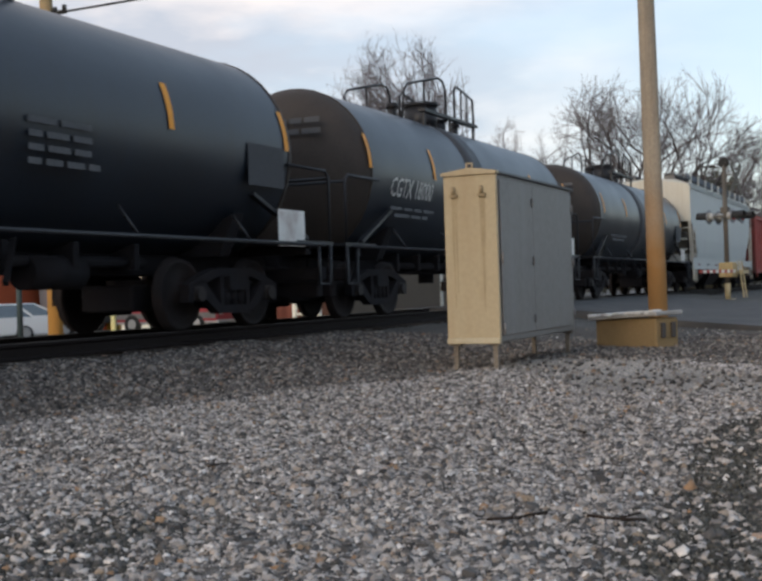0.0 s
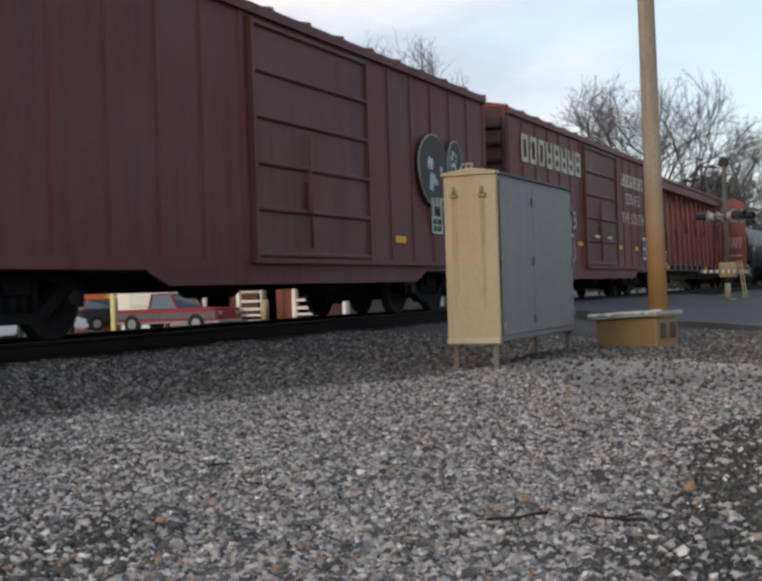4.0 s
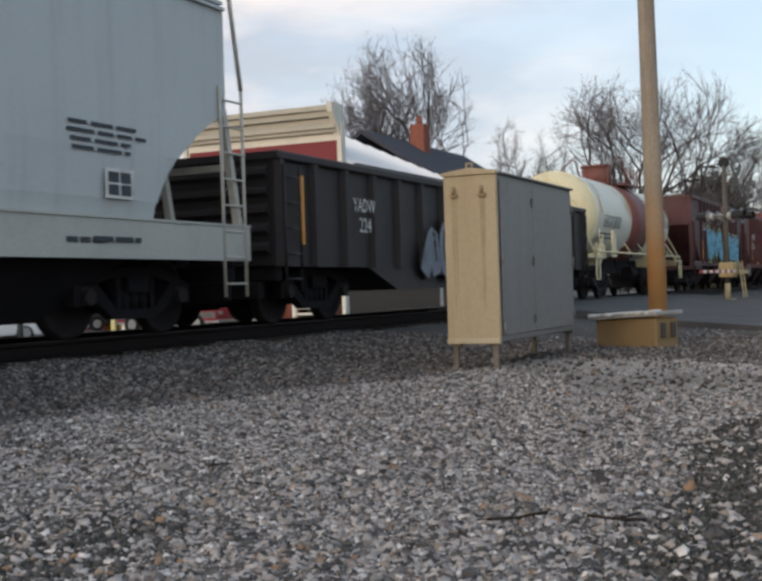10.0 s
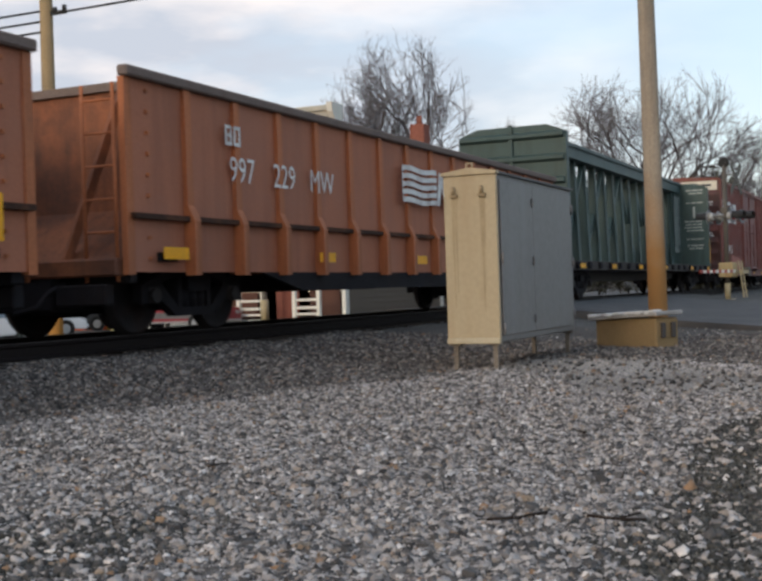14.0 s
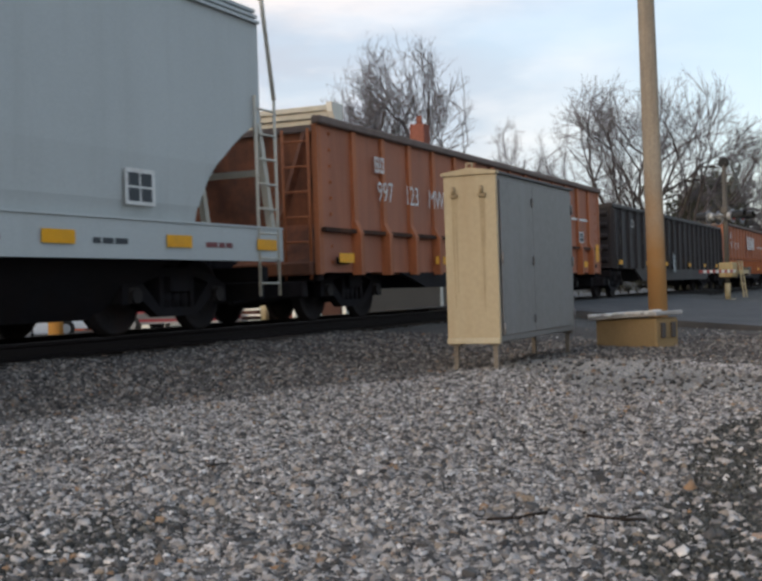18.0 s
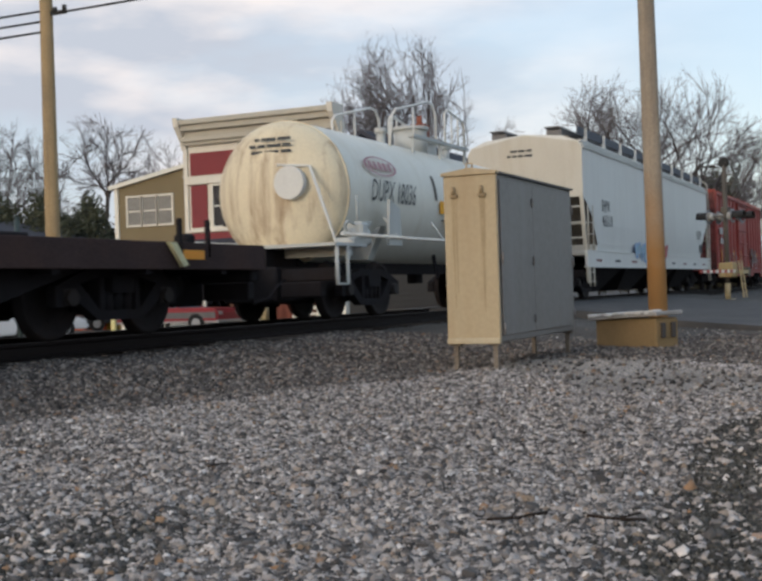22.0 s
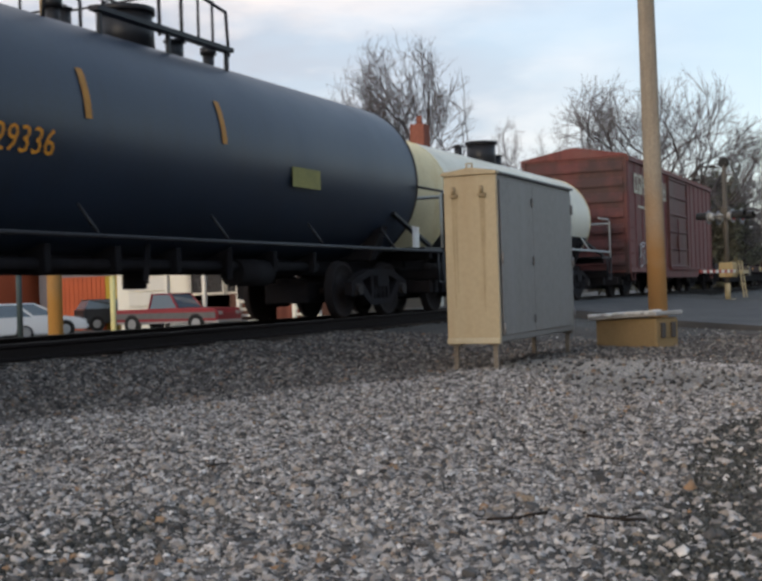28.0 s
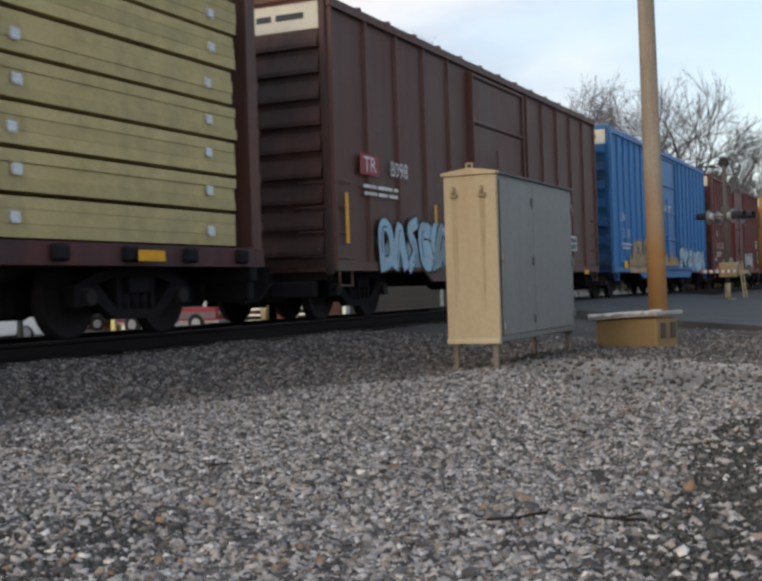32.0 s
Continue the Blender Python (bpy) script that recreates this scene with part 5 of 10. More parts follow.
bare_tree(85.6, 17.4, 16.2, 17.2, 2.6, 4, "large leafless tree with a broad rounded crown", 1, 0.16, 14000, 0.0125, 0.9, 0.5, gamma=2.08, lift=0.12, limbs=14, fan=1.2, run=0.34, side=0.075)
bare_tree(60.9, 26.2, 15.2, 8.8, 3.0, 8, "leafless tree with a forked trunk behind the buildings", 2, 0.28, 3600, 0.0115, 1.1, 0.36, size=EYE_SCALE, lift=0.25, gamma=2.12, limbs=9, fan=0.7, run=0.34)
bare_tree(61.8, 29.0, 14.2, 5.6, 3.0, 18, "leafless upright tree behind the buildings", 2, 0.28, 1700, 0.0115, 1.1, 0.36, size=EYE_SCALE, lift=0.25, gamma=2.12, limbs=7, fan=0.55, run=0.34)
bare_tree(48.9, 37.35, 10.5, 4.4, 4.6, 21, "small leafless tree with forking limbs", 1, 0.45, 130, 0.019, 1.2, 0.36, shell=0.15, size=EYE_SCALE)
bare_tree(47.0, 41.8, 10.4, 3.4, 2.5, 24, "leafless tree with upright limbs", 2, 0.2, 380, 0.0135, 1.2, 0.34, shell=0.15, size=EYE_SCALE)
bare_tree(47.6, 40.2, 9.4, 2.8, 2.5, 25, "slender leafless tree beside the parking lot", 2, 0.2, 260, 0.0135, 1.2, 0.34, shell=0.15, size=EYE_SCALE)
bare_tree(46.0, 43.6, 10.2, 3.6, 2.5, 27, "leafless tree with upright limbs", 3, 0.2, 380, 0.0135, 1.2, 0.34, shell=0.15, size=EYE_SCALE)
bare_tree(58.5, 40.4, 10.0, 4.8, 3.0, 26, "leafless tree seen over a lean-to roof", 3, 0.2, 420, 0.0125, 1.1, 0.36, shell=0.15, size=EYE_SCALE)
bare_tree(76.4, 25.2, 12.6, 2.6, 4.5, 31, "thin leafless tree leaning beside the woods", 1, 0.35, 170, 0.0145, 1.2, 0.40, lean=0.5, shell=0.15)
bare_tree(79.0, 23.6, 9.8, 5.4, 2.5, 32, "leafless tree beside the woods", 4, 0.2, 500, 0.0125, 1.2, 0.40, shell=0.15)
bare_tree(98.0, 13.0, 9.4, 7.0, 2.0, 33, "leafless tree beyond the crossing", 4, 0.2, 600, 0.016, 1.2, 0.45, shell=0.15)
bare_tree(108.0, 13.6, 12.0, 9.0, 2.0, 34, "leafless tree beyond the crossing", 4, 0.2, 600, 0.018, 1.2, 0.5, shell=0.15)


def thicket(name, label, boxes, n, size, material, seed, thick=0.30):
    """Undergrowth: many small leaf clumps scattered in uneven heaps."""
    rng = np.random.default_rng(seed)
    segs = []
    for _ in range(n):
        x0, x1, y0, y1, h = boxes[rng.integers(len(boxes))]
        x, y = rng.uniform(x0, x1), rng.uniform(y0, y1)
        hh = h * (0.72 + 0.28 * math.sin(x * 1.7 + y * 1.1) * math.cos(y * 0.9 - x * 0.6))
        z = hh * math.sqrt(rng.random())
        d = rng.normal(size=3)
        d /= np.linalg.norm(d)
        s = size * rng.uniform(0.6, 1.5)
        segs.append(((x, y, z), (x + d[0] * s, y + d[1] * s, z + d[2] * s), s * thick, s * 0.05))
    ob = tube_mesh(name, segs, material, None, 3)
    return tagged(ob, label, "undergrowth", kind="stuff")


M_HEDGE = ramp_mat("evergreen_leaf", [(0, (0.022, 0.026, 0.014)), (0.5, (0.045, 0.052, 0.026)), (1, (0.085, 0.085, 0.045))], 0.8, bump=0)
M_BRUSH = ramp_mat("spring_brush_leaf", [(0, (0.085, 0.075, 0.062)), (0.5, (0.12, 0.115, 0.08)), (1, (0.165, 0.165, 0.105))], 0.9, bump=0)
thicket("evergreen_shrubs", "dark evergreen shrubs behind the parking lot", [(54, 62, 44, 60, 7.2), (56, 62, 46, 56, 7.8)], 26000, 0.34, M_HEDGE, 7, 0.2)
thicket("brush", "grey-green leafless brush with first leaves beyond the crossing", [(92, 100, 12.4, 18.0, 8.4), (93, 99, 13.0, 17.0, 9.6), (100, 110, 12, 30, 5.4)], 34000, 0.42, M_BRUSH, 9, 0.14)
thicket("far_woods", "distant leafless woods along the horizon", [(120, 150, -60, 14, 8), (115, 150, 14, 60, 8), (70, 90, 50, 110, 8), (20, 70, 85, 130, 8)], 22000, 1.0, ramp_mat("far_twigs", [(0, (0.08, 0.07, 0.07)), (1, (0.17, 0.15, 0.14))], 0.95, bump=0), 10, 0.15)
# ---- train: shared running gear ----
WHEEL_R = 0.457
CARS = []            # (car, x of its centre at the start of the clip)
WHEELSETS = []       # (wheelset, its x at the start)


def truck_meshes():
    bm = bmesh.new()
    for s in (-1, 1):
        y0, y1 = (s * 0.93, s * 1.07) if s > 0 else (s * 1.07, s * 0.93)
        top = [(-1.12, 0.60), (-1.12, 0.50), (-0.72, 0.44), (-0.45, 0.30), (-0.36, 0.24), (0.36, 0.24), (0.45, 0.30), (0.72, 0.44), (1.12, 0.50), (1.12, 0.60), (0.98, 0.66), (0.78, 0.66)]
        # bottom chord and pedestal jaws
        prism(bm, [(-1.1, 0.58), (-1.1, 0.36), (-1.0, 0.36), (-0.98, 0.52), (-0.78, 0.52), (-0.72, 0.40), (-0.40, 0.20), (0.40, 0.20), (0.72, 0.40), (0.78, 0.52), (0.98, 0.52), (1.0, 0.36), (1.1, 0.36), (1.1, 0.58),
                   (0.72, 0.62), (0.36, 0.31), (-0.36, 0.31), (-0.72, 0.62)], y0, y1)
        prism(bm, [(-1.1, 0.58), (-0.72, 0.60), (-0.4, 0.68), (0.4, 0.68), (0.72, 0.60), (1.1, 0.58), (0.72, 0.72), (0.42, 0.79), (-0.42, 0.79), (-0.72, 0.72)], y0, y1)
        for x in (-0.36, 0.28):
            box(bm, x, x + 0.08, y0, y1, 0.3, 0.7)
        for x in (-0.17, 0, 0.17):      # spring group
            rod(bm, (x, s * 1.0, 0.31), (x, s * 1.0, 0.52), 0.075, 10)
    box(bm, -0.2, 0.2, -1.12, 1.12, 0.50, 0.68)          # bolster
    bevel_box(bm, -1.35, 1.35, -0.40, 0.40, 0.26, 0.60, 0.03)      # added solid block in place of brake beams and rods, hiding the background
    for x in (-0.5, 0.5):
        rod(bm, (x, -0.7, 0.34), (x, 0.7, 0.34), 0.06, 8)
    rod(bm, (0, 0, 0.66), (0, 0, 0.76), 0.2, 14)
    for x in (-0.36, 0.36):
        beam(bm, (x * 1.3, -0.9, 0.42), (x * 1.3, 0.9, 0.42), 0.09, 0.12)
        for s in (-1, 1):
            box(bm, x * 1.35 - 0.05, x * 1.35 + 0.05, s * 0.755 - 0.06, s * 0.755 + 0.06, 0.3, 0.6)
    frame_ob = ob_from("truck_frame", bm, M_UNDER)
    bm = bmesh.new()
    rod(bm, (0, -0.95, 0), (0, 0.95, 0), 0.075, 14)
    for s in (-1, 1):
        disc_wheel(bm, s * 0.755, WHEEL_R, 0.07)
        for k in range(5):      # lightening marks on the web, which show the turning
            a = 2 * math.pi * k / 5
            c = (0.24 * math.cos(a), s * 0.80, 0.24 * math.sin(a))
            rod(bm, (c[0], s * 0.77, c[2]), (c[0], s * 0.782, c[2]), 0.03, 8)
    ws = ob_from("wheelset", bm, M_WHEEL)
    bm = bmesh.new()
    rod(bm, (0, -1.13, 0), (0, -1.04, 0), 0.09, 12)
    box(bm, -0.1, 0.1, -1.08, -0.95, -0.09, 0.1)
    cap = ob_from("bearing", bm, mat("bearing_steel", (0.030, 0.025, 0.024), 0.7, 0.2))
    bm = bmesh.new()
    bevel_box(bm, -0.08, 0.55, -0.09, 0.09, 0.78, 0.98, 0.02)
    bevel_box(bm, 0.5, 0.80, -0.16, 0.13, 0.72, 1.03, 0.05)
    pipe(bm, [(0.1, -0.3, 0.8), (0.25, -0.45, 0.62), (0.5, -0.4, 0.45), (0.72, -0.25, 0.5)], 0.03, 6)
    cp = ob_from("coupler", bm, M_UNDER)
    gear = []      # (name, mesh) of gear below each car end, added bulky to block gaps between cars
    for name, boxes in (("draft_gear", ((-1.05, 0.02, -0.48, 0.48, 0.30, 0.84, 0.03),)), ("end_block", ((-0.1, 0.06, -1.25, -0.55, 0.36, 0.598, 0.02),)),
                        ("end_block", ((-0.1, 0.06, 0.55, 1.25, 0.36, 0.598, 0.02),)), ("cross_beam", ((-0.30, -0.12, -1.42, 1.42, 0.60, 0.80, 0.02),))):
        bm = bmesh.new()
        for b in boxes:
            bevel_box(bm, *b)
        gear.append(ob_from(name, bm, M_UNDER))
    for y0 in (-0.55, 0.55):
        bm = bmesh.new()
        pipe(bm, [(-0.1, y0, 0.62), (0.16, y0, 0.52), (0.30, y0 * 0.9, 0.36), (0.55, y0 * 0.7, 0.30)], 0.028, 6)
        gear.append(ob_from("air_hose", bm, M_UNDER))
    bm = bmesh.new()
    rod(bm, (-1.5, -0.62, 0.55), (-0.9, -0.62, 0.55), 0.17, 12)
    gear.append(ob_from("air_reservoir", bm, M_UNDER))
    out = [o.data for o in (frame_ob, ws, cap, cp)] + [[(o.name.split(".")[0], o.data) for o in gear]]
    for o in (frame_ob, ws, cap, cp, *gear):
        bpy.data.objects.remove(o)
    return out


TRUCK_MESH, WHEELSET_MESH, BEARING_MESH, COUPLER_MESH, END_GEAR = truck_meshes()


def running_gear(car, x_car, length, inset=2.1):
    """Two trucks with their wheelsets, couplers and brake gear."""
    for x in (length / 2 - inset, -length / 2 + inset):
        tr = share("truck", TRUCK_MESH, car, pose(x, 0, 0))
        for dx in (-0.88, 0.88):
            w = share("wheelset", WHEELSET_MESH, tr, pose(dx, 0, WHEEL_R))
            WHEELSETS.append((w, x_car + x + dx, dx))
            for s in (0, 180):
                share("bearing", BEARING_MESH, tr, pose(dx, 0, WHEEL_R, 0, 0, s))
    for s in (-1, 1):
        for name, mesh in END_GEAR:
            share(name, mesh, car, pose(s * length / 2, 0, 0, 0, 0, 0 if s > 0 else 180))
    share("coupler", COUPLER_MESH, car, pose(length / 2, 0, 0))
    share("coupler", COUPLER_MESH, car, pose(-length / 2, 0, 0, 0, 0, 180))


def start_car(name, label, category, lead, trail):
    xc = (lead + trail) / 2
    car = thing(name, label, category, pose(xc, TRACK_Y, RAIL), group="cars of the freight train")
    CARS.append((car, xc))
    return car, xc, lead - trail


def bars(car, x0, x1, z0, z1, rows, material, seed=1, y=-1.615, end=None):
    """Lines of writing too small to read: plain bars."""
    rnd = random.Random(seed)
    h = (z1 - z0) / (rows * 2.1)
    for r in range(rows):
        z = z1 - (r + 0.5) * (z1 - z0) / rows
        x = x0 + rnd.uniform(0, 0.1) * (x1 - x0)
        stop = x1 - rnd.uniform(0, 0.25) * (x1 - x0)
        while x < stop - 0.01:
            w = min(rnd.uniform(0.14, 0.36) * (x1 - x0), stop - x)
            bm = bmesh.new()
            if end is None:
                box(bm, x, x + w, y - 0.002, y + 0.001, z - h / 2, z + h / 2)
            else:
                box(bm, end - 0.002, end + 0.001, x, x + w, z - h / 2, z + h / 2)
            part("small_print", bm, material, car)
            x += w + 0.045 * (x1 - x0)


SLABS = ("ltrb", "ltrbm", "lrbm", "lrtbd")


def block_letters(car, n, x0, x1, z0, z1, material, y=-1.615, seed=1, skip=(), slope=0.0):
    """A painted company name, drawn as plain blocks: open and closed frames of heavy bars."""
    rnd = random.Random(seed)
    w = (x1 - x0) / n
    for i in range(n):
        if i in skip:
            continue
        bm = bmesh.new()
        a, b = x0 + i * w + 0.07 * w, x0 + (i + 1) * w - 0.15 * w
        lo, hi = z0 - slope * i, z1 - slope * i
        sx, sz = 0.27 * (b - a), 0.17 * (hi - lo)
        bars_of = {"l": (a, a + sx, lo, hi), "r": (b - sx, b, lo, hi), "t": (a, b, hi - sz, hi), "b": (a, b, lo, lo + sz), "m": (a, b, (lo + hi) / 2 - sz / 2, (lo + hi) / 2 + sz / 2)}
        form = SLABS[rnd.randrange(len(SLABS))]
        for k, c in enumerate(form):
            q = y - 0.0004 * k
            if c == "d":
                prism(bm, [(a + sx * 0.4, (lo + hi) / 2), (a + sx * 1.5, (lo + hi) / 2), (b, lo), (b - sx * 1.2, lo)], q - 0.002, q + 0.001)
            else:
                u = bars_of[c]
                box(bm, u[0], u[1], q - 0.002, q + 0.001, u[2], u[3])
        part("painted_block", bm, material, car)


def reflectors(car, xs, z, w=0.42, h=0.11, material=None, y=-1.618, upright=False):
    for x in xs:
        bm = bmesh.new()
        if upright:
            box(bm, x, x + h, y - 0.004, y, z, z + w)
        else:
            box(bm, x, x + w, y - 0.004, y, z, z + h)
        part("reflector", bm, material or M_REFL, car)


def placard(car, x, z, w, h, y=-1.618, material=None, inner=True):
    bm = bmesh.new()
    box(bm, x, x + w, y - 0.003, y, z, z + h)
    p = part("stencil_plate", bm, material or M_WHITE, car)
    if inner:
        bm = bmesh.new()
        for i in range(2):
            for j in range(2):
                a, b = x + w * (0.1 + 0.42 * i), z + h * (0.1 + 0.42 * j)
                box(bm, a, a + w * 0.36, y - 0.006, y - 0.003, b, b + h * 0.36)
        part("print", bm, M_DARKTXT, p)


FORMS = (((0, 0), (0, 1), (0.9, 0.78), (0.15, 0.5), (1, 0)), ((1, 0.95), (0.1, 0.8), (0.9, 0.35), (0, 0.05)), ((0, 1), (0.35, 0.05), (0.6, 0.6), (1, 0.95)),
         ((0, 0), (0.45, 1), (0.75, 0.5), (1, 0)), ((1, 0.9), (0.15, 1), (0, 0.1), (1, 0), (0.9, 0.5), (0.5, 0.5)), ((0.1, 0), (0, 0.95), (0.95, 0.9), (1, 0.1), (0.1, 0)),
         ((0, 0.95), (1, 1), (0.1, 0.1), (1, 0)), ((0.05, 1), (0, 0.1), (0.9, 0.05), (1, 0.9)))


def rounded(pts, times=2):
    """The same line with its corners cut, so that it bends softly."""
    for _ in range(times):
        out = [pts[0]]
        for (ax, az), (bx, bz) in zip(pts, pts[1:]):
            out += [(0.75 * ax + 0.25 * bx, 0.75 * az + 0.25 * bz), (0.25 * ax + 0.75 * bx, 0.25 * az + 0.75 * bz)]
        pts = out + [pts[-1]]
    return pts


def ribbon(bm, pts, t, yy):
    """One flat bent stroke of paint with blunt ends."""
    rows = []
    n = len(pts)
    for i, (px, pz) in enumerate(pts):
        ax, az = pts[max(0, i - 1)]
        bx, bz = pts[min(n - 1, i + 1)]
        m = math.hypot(bx - ax, bz - az) or 1
        dx, dz = (bx - ax) / m, (bz - az) / m
        if i in (0, n - 1):
            e = (-1 if i == 0 else 1) * 0.28 * t
            px, pz = px + dx * e, pz + dz * e
        h = t / 2 * (0.86 if i in (0, n - 1) else 1.0)
        q = yy - 0.00009 * i
        rows.append((bm.verts.new((px - dz * h, q, pz + dx * h)), bm.verts.new((px + dz * h, q, pz - dx * h))))
    for a, b in zip(rows, rows[1:]):
        bm.faces.new((a[0], a[1], b[1], b[0]))


def spray(car, x0, x1, z0, z1, n, fill, line, seed, y=-1.62, accent=None, wild=0.3, halo=None, fat=1.0):
    """Spray-painted lettering that cannot be read: fat soft strokes over a dark rim, with thin strokes on top."""
    rnd = random.Random(seed)
    w = (x1 - x0) / n
    h = z1 - z0
    for i in range(n):
        form = rnd.choice(FORMS)
        lean = rnd.uniform(-0.25, 0.25) * w
        hh = h * rnd.uniform(0.86, 1.0)
        zz = z0 + rnd.uniform(0, h - hh)
        t = min(w * 0.52, h * 0.34) * rnd.uniform(0.9, 1.12) * fat
        e = 0.68 * t
        pts = [(x0 + i * w + 0.4 * e + (w - 0.8 * e) * (u + rnd.uniform(-0.12, 0.12) * wild) + lean * (v - 0.5), zz + e + max(0.1, hh - 2 * e) * (v + rnd.uniform(-0.08, 0.08) * wild)) for u, v in form]
        pts = rounded(pts)
        yy = y - 0.004 * (i % 2)
        bm = bmesh.new()
        ribbon(bm, pts, t, yy - 0.004)
        g = part("painted_shape", bm, fill, car, "spray-painted shape")
        bm = bmesh.new()
        ribbon(bm, pts, t * 1.28, yy)
        part("rim", bm, line, g)
        if halo:
            bm = bmesh.new()
            ribbon(bm, pts, t * 1.48, yy + 0.0045)
            part("halo", bm, halo, g)
        for c, off in ((accent or line, 0.22), (line, -0.15)):
            bm = bmesh.new()
            k = rnd.randrange(max(1, len(pts) - 6))
            ribbon(bm, [(px + 0.1 * t, pz + off * t) for px, pz in pts[k:k + 6]], t * 0.13, yy - 0.006 - 0.001 * (off > 0))
            part("stroke", bm, c, g)


# ---- boxcars ----
def boxcar(lead, trail, paint, label, eave=4.75, posts=16, doors=((-1.9, 0.0),), end_ribs=8, cap=None, door_paint=None, sill=0.80,
           door_rows=4, roof_rise=0.12, belly=True, post_w=0.10, post_d=0.055, chords=(), h=1.55, door_d=0.07):
    car, xc, L = start_car("boxcar", label, "boxcar", lead, trail)
    # car ends get a darker copy of the paint, shade of the gap included
    end_shade = darkened(paint)
    bm = bmesh.new()
    box(bm, -L / 2 + 0.06, L / 2 - 0.06, -h, h, sill, eave - 0.02)
    part("body", bm, paint, car)
    bm = bmesh.new()      # roof with cross ribs
    prism(bm, [(-h - 0.05, eave - 0.05), (-h - 0.05, eave), (0, eave + roof_rise), (h + 0.05, eave), (h + 0.05, eave - 0.05)], -L / 2, L / 2, "x")
    roof = part("roof", bm, paint, car)
    n = 14
    for i in range(n + 1):
        x = -L / 2 + L * i / n
        if i == 0:
            bm = bmesh.new()
            prism(bm, [(-h - 0.05, eave), (-h - 0.05, eave + 0.04), (0, eave + roof_rise + 0.04), (h + 0.05, eave + 0.04), (h + 0.05, eave)], -0.04, 0.04, "x")
            rib = part("roof_rib", bm, paint, roof)
            rib.matrix_basis = pose(x, 0, 0)
        else:
            share("roof_rib", rib.data, roof, pose(x, 0, 0))
    for s in (-1, 1):     # ribbed ends
        bm = bmesh.new()
        x = s * (L / 2 - 0.06)
        box(bm, min(x, x + s * 0.04), max(x, x + s * 0.04), -h, h, sill, eave)
        end = part("end_wall", bm, end_shade, car)
        for y in (-h, h - 0.09):
            bm = bmesh.new()
            box(bm, min(x, x + s * 0.10), max(x, x + s * 0.10), y, y + 0.09, sill - 0.1, eave)
            part("corner_post", bm, end_shade, end)
        top = eave - (0.55 if cap else 0.25)
        for i in range(end_ribs):
            z = sill + 0.25 + (top - sill - 0.35) * i / max(1, end_ribs - 1)
            bm = bmesh.new()
            d = 0.11
            prism(bm, [(x, z - 0.06), (x + s * d, z - 0.075), (x + s * d, z - 0.01), (x + s * 0.045, z + 0.20), (x, z + 0.22)], -h + 0.12, h - 0.12, "y")
            part("end_rib", bm, end_shade, end)
        if cap:
            bm = bmesh.new()
            box(bm, min(x + s * 0.04, x + s * 0.05), max(x + s * 0.04, x + s * 0.05), -h + 0.1, h - 0.1, eave - 0.45, eave - 0.03)
            part("end_plate", bm, cap, end, "pale plate with plain number bars")
            bars(car, -h + 0.3, 0.4, eave - 0.34, eave - 0.14, 1, M_DARKTXT, 7, end=x + s * 0.053)
        for q in range(4):
            bm = bmesh.new()
            z = sill + 0.15 + 0.36 * q
            pipe(bm, [(x, -h + 0.06, z), (x + s * 0.17, -h + 0.06, z), (x + s * 0.17, -h + 0.48, z), (x, -h + 0.48, z)], 0.012, 5)
            part("grab_iron", bm, end_shade, car)
    bm = bmesh.new()      # sills
    box(bm, -L / 2 + 0.05, L / 2 - 0.05, -h - 0.05, h + 0.05, sill - 0.06, sill + 0.08)
    ss = part("side_sill", bm, paint, car)
    if belly:
        for y0 in (-h - 0.045, h):
            bm = bmesh.new()
            prism(bm, [(-L / 2 + 3.2, sill), (-L / 2 + 3.8, sill - 0.24), (L / 2 - 3.8, sill - 0.24), (L / 2 - 3.2, sill)], y0, y0 + 0.045)
            part("sill_web", bm, paint, ss)
    bm = bmesh.new()
    box(bm, -L / 2 + 0.3, L / 2 - 0.3, -0.25, 0.25, 0.5, sill)
    for x in (-2.0, 1.2):
        rod(bm, (x, -0.8, 0.6), (x + 1.0, -0.8, 0.6), 0.2, 12)
    part("underframe", bm, M_UNDER, car)
    # side posts
    spans = [(a - 0.05, b + 0.05) for a, b in doors]
    lo, hi = min(a for a, b in spans), max(b for a, b in spans)
    left = hi - lo
    me = None
    for s in (-1, 1):
        for i in range(posts + 1):
            x = -L / 2 + 0.05 + (L - 0.1 - post_w) * i / posts
            if lo - 0.02 < x + post_w / 2 < hi + 0.02:
                continue
            if me is None:
                bm = bmesh.new()
                d = post_d
                prism(bm, [(-post_w / 2, 0), (-post_w / 2 + 0.02, -d), (post_w / 2 - 0.02, -d), (post_w / 2, 0)], sill + 0.08, eave - 0.12, "z")
                o = part("side_post", bm, paint, car)
                me = o.data
                o.matrix_basis = pose(x + post_w / 2, s * h, 0, 0, 0, 0 if s < 0 else 180)
            else:
                share("side_post", me, car, pose(x + post_w / 2, s * h, 0, 0, 0, 0 if s < 0 else 180))
    bm = bmesh.new()      # top chord
    for s in (-1, 1):
        y0, y1 = (-h - 0.07, -h) if s < 0 else (h, h + 0.07)
        box(bm, -L / 2 + 0.02, L / 2 - 0.02, y0, y1, eave - 0.14, eave - 0.03)
    part("top_chord", bm, paint, car)
